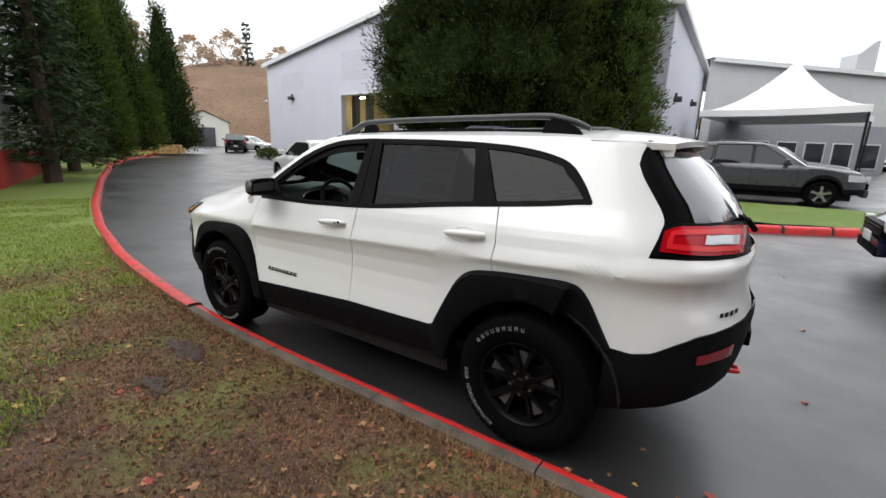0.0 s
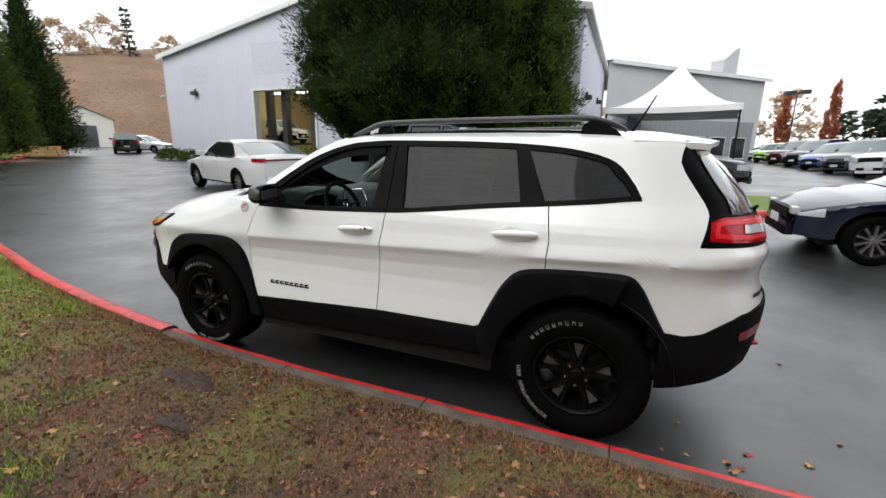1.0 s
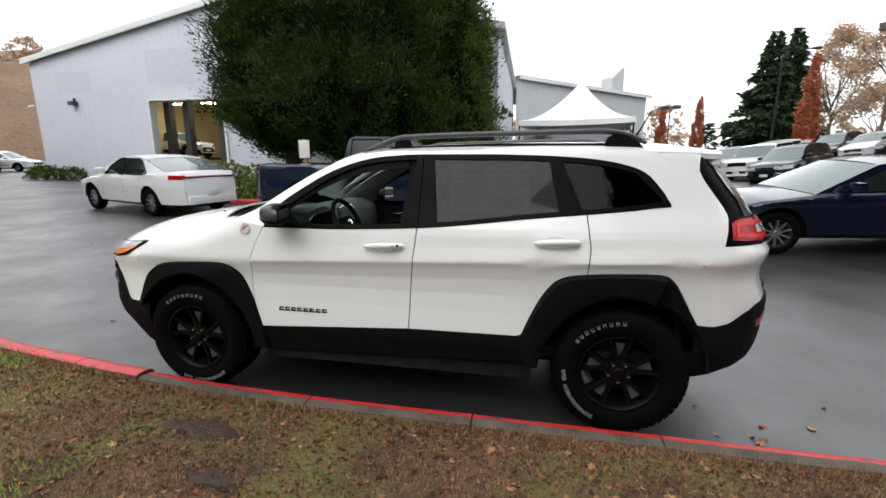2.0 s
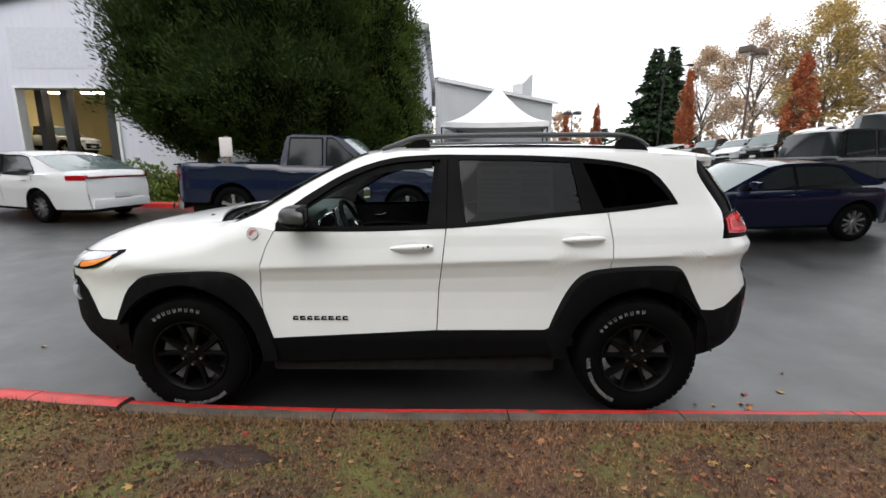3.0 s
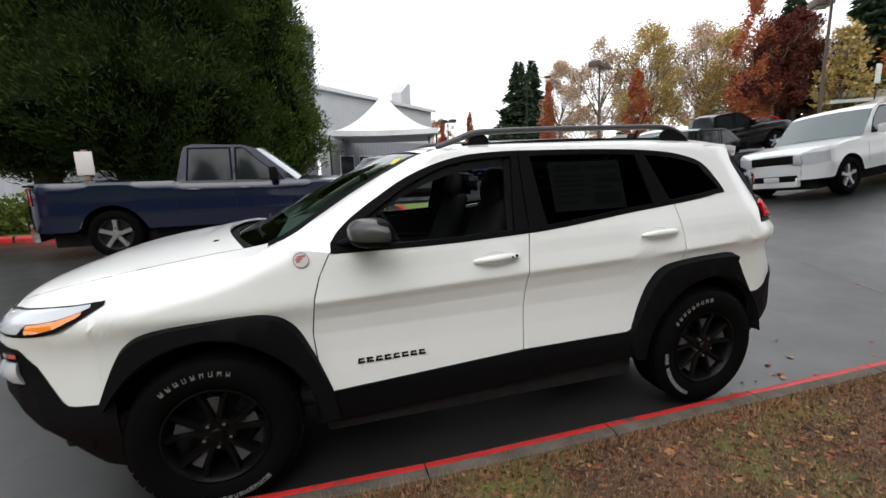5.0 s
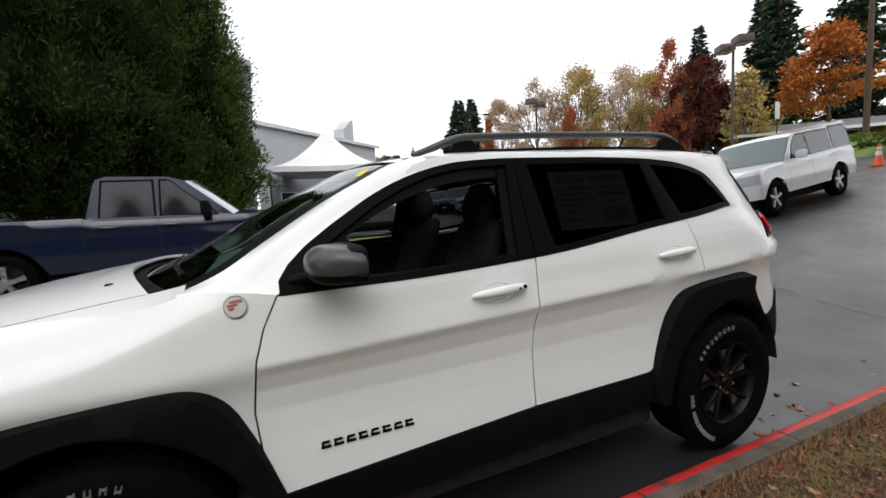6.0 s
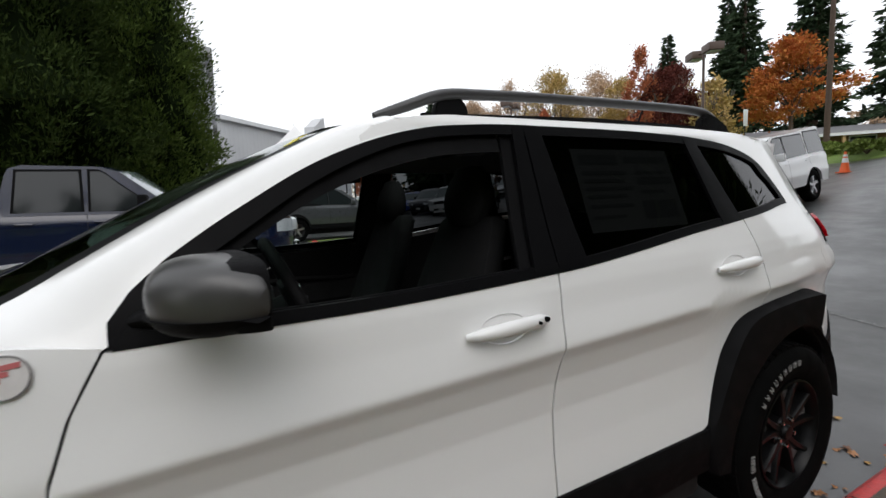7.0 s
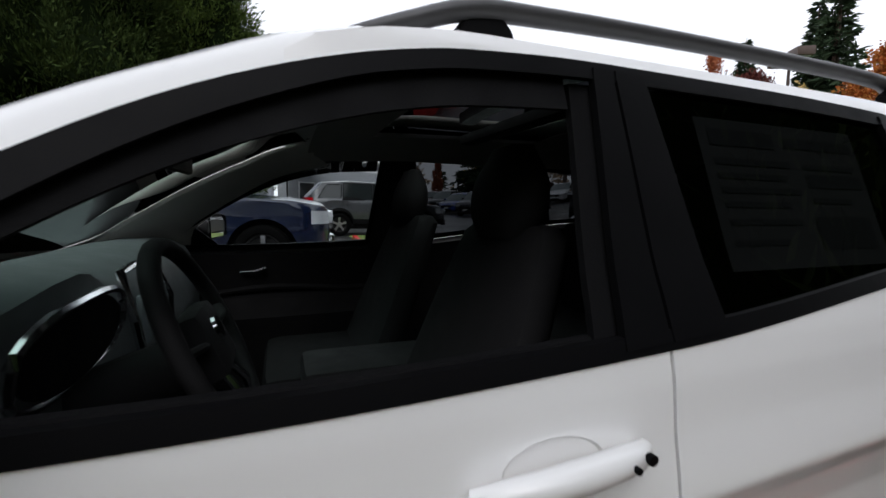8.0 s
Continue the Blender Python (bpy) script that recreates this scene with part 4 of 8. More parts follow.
# the dark group in the bed by the workshop
cedar(-7.1, 13.7, 13.0, 2.6, 21, 95000, "tall dense dark green conifer with drooping sprays", CEDAR, 0.15, 0.16, top_sharp=0.5, lumps=0.46, foot=1.3)
cedar(-3.9, 13.3, 14.0, 3.0, 22, 100000, "tall dense dark green conifer with drooping sprays", CEDAR, 0.15, 0.14, top_sharp=0.5, lumps=0.46, foot=1.0)
cedar(-1.35, 15.0, 13.0, 2.1, 23, 65000, "tall dense conifer with lighter green sprays", CEDAR_B, 0.15, 0.10, top_sharp=0.45, lumps=0.4, foot=0.5)
cedar(-5.6, 15.2, 13.5, 2.3, 24, 16000, "tall dense dark green conifer behind the others", CEDAR, 0.2, 0.16, top_sharp=0.5, lumps=0.3, foot=1.2)
for x, y, s in ((-8.6, 10.2, 1.0), (-7.0, 10.0, 1.1), (-5.9, 10.1, 0.85), (-2.6, 10.0, 0.95), (-1.3, 10.1, 0.9), (0.4, 10.2, 0.8), (-10.4, 10.6, 0.9)):
    shrub(x, y, ground_z(x, y), 0.95 * s, 0.7 * s, 1.15 * s, int(x * 10) % 97, "rounded yellow-green garden shrub in the bed", SHRUB_L)
# row beside the verge
spruce(-13.2, 2.35, 9.0, 1.75, 31, "dark open spruce beside the red base wall", SPRUCE_L, 36, 0.2, per=16)
spruce(-16.8, 3.9, 8.0, 1.7, 32, "dark slender spruce beside the hall", SPRUCE_L, 32, 0.2, per=15)
cedar(-22.5, 6.3, 10.0, 1.9, 33, 24000, "tall conical green conifer beside the road", CEDAR_B, 0.2, 0.06, top_sharp=0.72, lumps=0.1)
cedar(-27.5, 9.4, 11.0, 2.4, 34, 24000, "tall conical green conifer beside the road", CEDAR_B, 0.22, 0.06, top_sharp=0.72, lumps=0.1)
cedar(-34.5, 15.2, 11.0, 2.3, 35, 11000, "tall conical dark green conifer beside the road", CEDAR, 0.3, 0.06, top_sharp=0.85)
shrub(-24.0, 16.9, ground_z(-24, 16.9), 1.1, 0.7, 0.8, 12, "low dark shrub by the workshop corner", CEDAR_B, 900, 0.12)
shrub(-22.3, 17.0, ground_z(-22.3, 17.0), 0.9, 0.6, 0.7, 13, "low dark shrub by the workshop corner", CEDAR_B, 700, 0.12)
# skyline above the hillside
for k in range(16):
    a = radians(140 + 3.0 * k + (k * 37 % 5) * 0.3)
    rad = 150 + (k * 53 % 17)
    x, y = rad * math.cos(a), rad * math.sin(a)
    z = 19 + (k * 29 % 7) * 0.8
    if k % 3 != 2:
        broadleaf(x, y, z, 11 + k % 4, 6.0, 400 + k, "bare pale autumn tree on the far hill", PALE, 2200, 0.6, 0.1)
    else:
        spruce(x, y, 11 + (k * 31 % 9), 2.8, 420 + k, "far dark fir on the hill", FAR_FIR, 12, 1.3, z, per=4)
# trees beyond the car park
spruce(28.3, 55.0, 14.6, 5.6, 51, "tall dark fir beyond the car park", FAR_FIR, 34, 0.62, per=34)
spruce(31.2, 56.5, 15.2, 4.6, 52, "tall dark fir beyond the car park", FAR_FIR, 34, 0.62, per=34)
for k, (x, y, h, r) in enumerate(((27.0, 44.5, 8.8, 0.9), (31.0, 34.6, 7.6, 1.35), (15.5, 62.0, 6.5, 0.8), (19.5, 63.0, 6.8, 0.8), (25, 66, 8.5, 0.8), (37.5, 28.4, 12.0, 1.9))):
    broadleaf(x, y, ground_z(x, y), h, r, 60 + k, "narrow columnar tree with rust-red leaves", RUST, 8000, 0.2, 0.0, 3.2, trunk_h=0.12)
for k, (x, y, h, r, mt) in enumerate(((35, 46, 14, 4.5, PALE), (40, 44, 15, 5.0, YELLOW), (44, 39, 12.5, 5.0, PALE), (37, 39.5, 13, 3.6, YELLOW), (42, 34, 11, 4.0, YELLOW), (46, 31, 11, 4.2, YELLOW), (50, 46, 16, 5, PALE), (33, 52, 13, 4, PALE))):
    broadleaf(x, y, ground_z(x, y), h, r, 80 + k, "tall thinning autumn tree with pale yellow leaves", mt, 11000, 0.21, 0.15, 1.2)
broadleaf(43.0, 28.5, ground_z(43, 28.5), 10.6, 3.2, 95, "broad tree with dark red leaves", DARK_RED, 12000, 0.24, 0, 1.2)
broadleaf(39.0, 27.5, ground_z(39, 27.5), 9.6, 2.6, 96, "tree with dark red leaves", DARK_RED, 8000, 0.24, 0, 1.8)
broadleaf(41.0, 23.5, ground_z(41, 23.5), 8.0, 2.2, 97, "small tree with olive and yellow leaves", YELLOW, 1800, 0.3, 0, 1.4)
broadleaf(38.6, 16.4, ground_z(38.6, 16.4) + 1.3, 7.1, 3.3, 98, "spreading maple with bright orange leaves", ORANGE, 12000, 0.2, 0, 0.9, bark=BARK, trunk_h=0.28)
for k, (x, y, h, r) in enumerate(((50, 26, 22, 4.0), (55, 22, 25, 4.4), (58, 16, 24, 4.4), (62, 11, 26, 4.8), (54, 30, 20, 3.6), (66, 5, 25, 4.6), (52, 36, 18, 3.6))):
    spruce(x, y, h, r, 110 + k, "tall dark fir behind the bungalow", FAR_FIR, 34, 0.75, per=26)
for k in range(9):
    x, y = 25.5 + 1.7 * k, 7.6 + 0.9 * k + (k % 3) * 0.5
    shrub(x, y, ground_z(x, y) + 0.25, 1.1, 0.8, 0.5, 130 + k, "low rough shrub on the bank", SHRUB_L, 500, 0.2)
# woods that close the far distance
for k in range(26):
    a = radians(14 + 4.6 * k)
    rad = 105 + (k * 41 % 23)
    x, y = rad * math.cos(a), rad * math.sin(a)
    if y < 20 and x > 0:
        continue
    if k % 2:
        broadleaf(x, y, ground_z(x, y) - 0.5, 9 + k % 5, 6, 200 + k, "far hazy autumn tree", PALE if k % 4 == 1 else YELLOW, 420, 1.1, 0.1)
    else:
        spruce(x, y, 9 + k % 6, 3.2, 230 + k, "far dark fir on the skyline", FAR_FIR, 10, 1.3, per=4)
# dark firs across the verge, unseen behind the walker, which show only in the glass and paint
# added on open lawn, out of view, to darken the quarter glass reflection
cedar(8.7, -3.6, 21, 2.6, 298, 3000, "unseen tall fir added to darken the glass", CEDAR, 0.4, 0.08, top_sharp=0.45, lumps=0.12)
for k in range(9):
    cedar(8.0 + 2.4 * k, -6.8 - 2.2 * (k % 2), 17 + (k * 7 % 4), 2.9, 300 + k, 2500, "tall unseen dark fir added to dim the car flank", CEDAR, 0.4, 0.08, top_sharp=0.5)
# closed row added out of view to block low skylight on the flank
for k in range(12):
    cedar(-20 + 2.7 * k, -15.5 - 0.5 * (k % 3), 9.2 + 0.3 * (k * 7 % 4), 2.9, 330 + k, 1400, "unseen dark fir added to dim the car flank", CEDAR, 0.4, 0.08, top_sharp=0.6)


# ---------------------------------------------------------------- the white SUV at the kerb
# its front axle stands at x = 0, its rear axle at x = 2.72; its near flank lies along y = 0, its middle at y = 0.93
YC, AXLE, HUB = 0.93, 2.72, 0.372
FLANK = curve([(0.1, 0.11), (0.3, 0.066), (0.42, 0.042), (0.5, 0.027), (0.58, 0.037), (0.68, 0.052), (0.78, 0.061), (0.86, 0.056), (0.92, 0.040), (0.955, 0.025), (0.965, 0.0258), (0.99, 0.032),
               (1.05, 0.048), (1.12, 0.062), (1.165, 0.075), (1.22, 0.097), (1.285, 0.126), (1.45, 0.185), (1.585, 0.235), (1.62, 0.26), (1.66, 0.305)])
NOSE = curve([(-0.945, 0.93), (-0.943, 0.72), (-0.935, 0.56), (-0.915, 0.42), (-0.88, 0.305), (-0.83, 0.21), (-0.75, 0.125), (-0.66, 0.072), (-0.55, 0.034), (-0.42, 0.011), (-0.25, 0.001), (0, 0), (9, 0)])
TAIL = curve([(-9, 0), (2.5, 0), (2.75, 0.014), (2.95, 0.038), (3.1, 0.058), (3.2, 0.075), (3.3, 0.102), (3.4, 0.150), (3.48, 0.222), (3.55, 0.335), (3.6, 0.48), (3.635, 0.69), (3.65, 0.93)])
TAIL_END = fair([(0.3, 3.5), (0.45, 3.60), (0.6, 3.64), (0.76, 3.66), (0.9, 3.63), (1.05, 3.63), (1.15, 3.60), (1.27, 3.54), (1.4, 3.44), (1.5, 3.36), (1.6, 3.28)])
NOSE_END = fair([(0.2, -0.78), (0.4, -0.86), (0.6, -0.93), (0.8, -0.945), (0.92, -0.93), (1.02, -0.86)])


TAPER_END = fair([(0.3, 3.5), (0.45, 3.60), (0.6, 3.64), (0.76, 3.66), (0.9, 3.63), (1.05, 3.63), (1.15, 3.60), (1.27, 3.55), (1.4, 3.50), (1.5, 3.47), (1.6, 3.44)])
PILLAR_EDGE = curve([(1.10, 3.218), (1.18, 3.240), (1.25, 3.252), (1.29, 3.234), (1.379, 3.172), (1.44, 3.13), (1.494, 3.105), (1.54, 3.11), (1.575, 3.12), (1.62, 3.12)])


def flank(x, z):
    crease = 0.93 + 0.035 * (min(2.9, max(0.3, x)) - 0.465) - 0.955
    zz = z - crease * math.exp(-(((z - 0.955) / 0.14) ** 2))
    y = FLANK(zz) + TAIL(x - TAPER_END(z) + 3.65) + NOSE(x - NOSE_END(z) - 0.945)
    if x < 0.55:
        roll = max(0.0, (z - SHOULDER(x) + 0.14) / 0.14)
        y += 0.075 * roll * roll * min(1.0, max(0.0, 0.42 - x) / 0.38)
    return min(YC, y)


def on_flank(x, z, out=0.0):
    """A place on the near flank, moved outwards along its normal."""
    e = 0.012
    n = Vector(((flank(x + e, z) - flank(x - e, z)) / (2 * e), -1, (flank(x, z + e) - flank(x, z - e)) / (2 * e)))
    n.x, n.z = max(-3, min(3, n.x)), max(-0.8, min(0.8, n.z))
    return Vector((x, flank(x, z), z)) + n.normalized() * out


def patch(x0, x1, z0, z1, nx=16, nz=10, out=0.0, lip=0.014, bend=None):
    """A panel on the flank between two edges (numbers or functions of height) and a lower and an upper curve, its rim turned inwards."""
    fx0, fx1 = (f if callable(f) else (lambda z, f=f: f) for f in (x0, x1))
    fz0, fz1 = (f if callable(f) else (lambda x, f=f: f) for f in (z0, z1))
    rows = []
    for i in range(nx + 1):
        u, row = i / nx, []
        for j in range(nz + 1):
            v = j / nz
            xm = fx0(0.8) * (1 - u) + fx1(0.8) * u
            for _ in range(3):
                z = fz0(xm) * (1 - v) + fz1(xm) * v
                xm = fx0(z) * (1 - u) + fx1(z) * u
            row.append(on_flank(xm, z, out + (bend(xm, z) if bend else 0.0)))
        rows.append(row)
    if lip:
        turned = [[p + Vector((0, lip, 0)) for p in row] for row in rows]
        rows = [[t[0]] + r + [t[-1]] for r, t in zip(rows, turned)]
        rows = [[p + Vector((0, lip, 0)) for p in rows[0]]] + rows + [[p + Vector((0, lip, 0)) for p in rows[-1]]]
        rows[0][0], rows[0][-1], rows[-1][0], rows[-1][-1] = rows[0][1], rows[0][-2], rows[-1][1], rows[-1][-2]
    return rows


suv = thing("suv", Matrix.Identity(4), "white mid-size suv with black cladding parked against the red kerb", "car")


def pair(name, rows_list, material, label="", parent=None, only_left=False):
    """A part of the near flank, and its twin on the far one."""
    made = []
    for far in (False, True):
        if far and only_left:
            break
        bm = bmesh.new()
        for rows in rows_list:
            add_grid(bm, rows)
        bmesh.ops.remove_doubles(bm, verts=bm.verts, dist=0.0004)
        bmesh.ops.recalc_face_normals(bm, faces=bm.faces)
        if far:
            flip_y(bm, YC)
        made.append(part(name, bm, material, parent or suv, label))
    return made


BELT = fair([(0.3, 1.135), (0.54, 1.142), (0.92, 1.142), (1.57, 1.164), (2.24, 1.232), (2.73, 1.277), (2.95, 1.30), (3.4, 1.30)])
DLO = fair([(0.54, 1.142), (0.557, 1.195), (0.616, 1.262), (0.725, 1.344), (0.80, 1.391), (0.91, 1.456), (1.0, 1.498), (1.12, 1.540), (1.2, 1.560), (1.3, 1.576), (1.56, 1.588), (1.92, 1.587), (2.27, 1.578), (2.5, 1.562), (2.61, 1.547), (2.72, 1.522),
             (2.79, 1.497), (2.84, 1.462), (2.88, 1.415), (2.92, 1.36), (2.95, 1.306)])
SILL = curve([(0.44, 0.495), (0.5, 0.50), (1.5, 0.553), (2.18, 0.558)])
ARCH_F = [(-0.41, 0.60), (-0.385, 0.665), (-0.331, 0.789), (-0.285, 0.845), (-0.225, 0.878), (-0.13, 0.895), (0.0, 0.904), (0.15, 0.910), (0.255, 0.905), (0.32, 0.88), (0.377, 0.825), (0.42, 0.745), (0.46, 0.655), (0.516, 0.505)]
ARCH_R = [(2.165, 0.555), (2.20, 0.64), (2.244, 0.735), (2.285, 0.81), (2.332, 0.872), (2.375, 0.905), (2.43, 0.925), (2.53, 0.938), (2.65, 0.945), (2.80, 0.948), (2.90, 0.945), (2.955, 0.925), (3.0, 0.872), (3.045, 0.79), (3.082, 0.722), (3.115, 0.665)]
arch_f, arch_r = curve(ARCH_F), curve(ARCH_R)
DOOR_FRONT = curve([(0.49, 0.494), (0.6, 0.462), (0.777, 0.446), (0.95, 0.466), (1.05, 0.497), (1.157, 0.553)])
DOOR_MID = curve([(0.5, 1.496), (0.8, 1.51), (0.95, 1.527), (1.165, 1.551), (1.3, 1.556)])
DOOR_BACK = curve([(0.9, 2.515), (1.08, 2.528), (1.25, 2.505)])
SHOULDER = fair([(-0.95, 0.89), (-0.86, 0.945), (-0.7, 0.995), (-0.4, 1.055), (-0.2, 1.092), (0, 1.122), (0.2, 1.155), (0.3, 1.176), (0.42, 1.170), (0.54, 1.150)])
HOOD = fair([(-0.95, 0.90), (-0.9, 0.965), (-0.84, 1.015), (-0.7, 1.075), (-0.5, 1.135), (-0.3, 1.172), (-0.16, 1.192), (0.05, 1.215), (0.3, 1.232)])
CUT = 0.003


def hood_top(x, u):
    """A place on the front lid: u runs from its shoulder (0) to the middle (1)."""
    a = flank(x, SHOULDER(x))
    return Vector((x, a + (YC - a) * u, SHOULDER(x) + (max(HOOD(x), SHOULDER(x)) - SHOULDER(x)) * (1 - (1 - u) ** 3.4)))


# wings, doors, quarters
wing_low = lambda x: arch_f(x) - 0.01 if x < 0.51 else 0.5
rows_a = patch(-0.40, lambda z: DOOR_FRONT(z) - CUT, wing_low, SHOULDER, 34, 10)
xs = [-0.80 + 1.08 * k / 22 for k in range(23)]
rows_b = [[hood_top(x, u) for u in (0, 0.03, 0.06, 0.09, 0.12, 0.125)] for x in xs]
pair("front_wing", [rows_a, rows_b], WHITE_PAINT)
bmp_low = curve([(-0.94, 0.86), (-0.80, 0.858), (-0.70, 0.842), (-0.632, 0.767), (-0.58, 0.67), (-0.542, 0.606), (-0.5, 0.598), (-0.40, 0.60)])
nose_x = lambda z: NOSE_END(z) + 0.004
pair("front_bumper", [patch(nose_x, -0.4005, bmp_low, SHOULDER, 30, 10)], WHITE_PAINT)
front_doors = pair("front_door", [patch(lambda z: DOOR_FRONT(z) + CUT, lambda z: DOOR_MID(z) - CUT, SILL, BELT, 24, 90)], WHITE_PAINT)
rear_low = lambda x: max(SILL(x), arch_r(x) - 0.01 if x > 2.17 else 0.0)
rear_doors = pair("rear_door", [patch(lambda z: DOOR_MID(z) + CUT, lambda z: DOOR_BACK(z) - CUT, rear_low, BELT, 30, 90)], WHITE_PAINT)
clad_top = curve([(3.10, 0.665), (3.2, 0.655), (3.28, 0.672), (3.36, 0.72), (3.44, 0.765), (3.55, 0.79), (3.7, 0.80)])
q_low = lambda x: arch_r(x) - 0.01 if x < 3.11 else clad_top(x)
lamp_low = curve([(2.4, 1.30), (2.95, 1.30), (3.0, 1.30), (3.17, 1.30), (3.19, 1.18), (3.205, 1.11), (3.24, 1.095), (3.4, 1.105), (3.7, 1.12)])
q_top = lambda x: BELT(x) if x < 2.95 else lamp_low(x)
gate_edge = curve([(2.80, 1.615), (2.90, 1.60), (2.96, 1.565), (3.01, 1.52), (3.07, 1.475), (3.12, 1.43), (3.17, 1.36), (3.205, 1.30), (3.22, 1.25)])
def mould(x, z):
    """The hollow pressed into the quarter over the rear bumper."""
    return -0.016 * math.exp(-(((x - 3.47) / 0.16) ** 2) - (((z - 0.93) / 0.075) ** 2)) + 0.012 * math.exp(-(((x - 3.45) / 0.2) ** 2) - (((z - 1.055) / 0.03) ** 2))
lamp_base = curve([(3.0, 1.098), (3.218, 1.098), (3.4, 1.102), (3.7, 1.115)])
glass_end = curve([(1.29, 2.95), (1.36, 2.92), (1.415, 2.88), (1.462, 2.84), (1.497, 2.80), (1.522, 2.81), (1.56, 2.88), (1.6, 2.92)])
pair("rear_quarter", [patch(lambda z: DOOR_BACK(z) + CUT, 3.10, q_low, lambda x: BELT(x) if x < 2.95 else 1.30, 20, 60), patch(3.1, lambda z: min(3.64, TAIL_END(z) - 0.01), q_low, lamp_base, 34, 24, bend=mould),
                      patch(3.099, lambda z: PILLAR_EDGE(z) - 0.002, 1.097, 1.301, 8, 10), patch(glass_end, PILLAR_EDGE, 1.298, 1.600, 12, 14, out=-0.001)], WHITE_PAINT)
CANT = fair([(1.10, 1.569), (1.2, 1.597), (1.35, 1.611), (2.4, 1.612), (2.7, 1.612), (2.9, 1.602)])
ROOF = fair([(1.1, 1.616), (1.2, 1.638), (1.35, 1.654), (1.6, 1.666), (2.3, 1.675), (2.9, 1.662), (3.2, 1.630), (3.42, 1.588)])


def roof_at(x, u):
    a = flank(x, CANT(x))
    return Vector((x, a + (YC - a) * u, CANT(x) + (ROOF(x) - CANT(x)) * (1 - (1 - u) ** 3.2)))


pair("cantrail", [patch(1.06, 2.935, DLO, lambda x: CANT(x) if x > 1.1 else DLO(x) + 0.02, 46, 4)], WHITE_PAINT)
us = [k / 12 for k in range(13)]
roof_rows = []
for k in range(31):
    x = 1.10 + (2.96 - 1.10) * k / 30
    lead = 0.10 * max(0.0, 1 - (x - 1.10) / 0.25)
    half = [roof_at(x, u) + Vector((-lead * (1 - (1 - u) ** 2), 0, 0)) for u in us]
    roof_rows.append(half + [Vector((p.x, 2 * YC - p.y, p.z)) for p in half[-2::-1]])
bm = shell(roof_rows)
for f in [f for f in bm.faces if 1.36 < f.calc_center_median().x < 2.10 and 0.62 < f.calc_center_median().y < 1.24]:
    bm.faces.remove(f)
part("roof", bm, WHITE_PAINT, suv)
sun_pane = part("sunroof", shell([[roof_at(x, u) + Vector((0, 0, -0.006)) for u in (0.35, 0.55, 0.8, 1.0)] + [Vector((x, 2 * YC - p.y, p.z - 0.006)) for p in (roof_at(x, u) for u in (0.8, 0.55, 0.35))] for x in (1.30, 1.5, 1.7, 1.9, 2.16)]), GLASS_GREEN, suv, "tinted glass sunroof")
sun_pane.visible_shadow = False

# front pillars between the side glass and the windscreen
P_IN = [(0.285, 0.107, 1.16), (0.54, 0.070, 1.142), (0.616, 0.114, 1.262), (0.725, 0.147, 1.344), (0.80, 0.163, 1.391), (0.91, 0.186, 1.456), (1.0, 0.201, 1.498), (1.12, 0.217, 1.540), (1.2, 0.225, 1.560)]
P_OUT = [(0.25, 0.174, 1.172), (0.38, 0.207, 1.222), (0.48, 0.24, 1.282), (0.57, 0.263, 1.337), (0.68, 0.285, 1.403), (0.79, 0.302, 1.463), (0.90, 0.316, 1.517), (1.02, 0.328, 1.575), (1.15, 0.340, 1.612)]
rows = []
P_IN, P_OUT = eased(P_IN), eased(P_OUT)
for a, b in zip(P_IN, P_OUT):
    a, b = Vector(a), Vector(b)
    rows.append([a.lerp(b, t) + Vector((-0.012, -0.02, 0.012)) * math.sin(math.pi * t) for t in (0, 0.2, 0.4, 0.6, 0.8, 1.0)] + [b + Vector((0.0, 0.004, -0.012))])
pair("front_pillar", [rows], WHITE_PAINT)
screen_rows = []
for b in P_OUT:
    b = Vector(b)
    row = []
    for k in range(17):
        u = k / 16
        bow = 1 - (2 * u - 1) ** 2
        row.append(Vector((b.x - (0.20 - 0.10 * (b.z - 1.172) / 0.45) * bow + 0.008, b.y + 0.006 + (2 * YC - 2 * b.y - 0.012) * u, b.z + 0.024 * bow - 0.006)))
    screen_rows.append(row)
screen = part("windscreen", shell(screen_rows), GLASS_GREEN, suv, "green-tinted windscreen with a black border")
screen.visible_shadow = False
band = [[r[0], r[0].lerp(r[1], 0.8)] for r in screen_rows[::2]]
part("screen_border", shell([[p + Vector((-0.004, -0.001, 0.004)) for p in r] for r in band]), GLOSS_BLACK, screen)
top = [screen_rows[-1], [a.lerp(b, 0.55) for a, b in zip(screen_rows[-1], screen_rows[-5])]]
part("screen_border", shell([[p + Vector((-0.004, 0, 0.004)) for p in r] for r in top]), GLOSS_BLACK, screen)
bm = box(0, 0.10, 0, 0.055, 0, 0.002)
bm.transform(look((0.93, 0.44, 1.553), (0.93 - 0.5, 0.35, 1.553 + 0.85)) @ pose(-0.05, -0.02, 0.0))
part("yellow_sticker", bm, plain("yellow_sticker", (0.62, 0.55, 0.09), 0.7).m, screen, "yellow and white paper sticker")
cowl_rows = [[(p.x - 0.03 * (1 - t) - 0.10 * (1 - t), p.y, p.z + 0.004 - 0.012 * (1 - t) + 0.012) for p in screen_rows[0]] for t in (0, 0.4, 0.8, 1.0)]
part("cowl_panel", shell([[Vector(p) + Vector((0, 0, -0.012)) for p in r] for r in cowl_rows]), BLACK_PLASTIC, suv, "black plastic cowl below the windscreen")
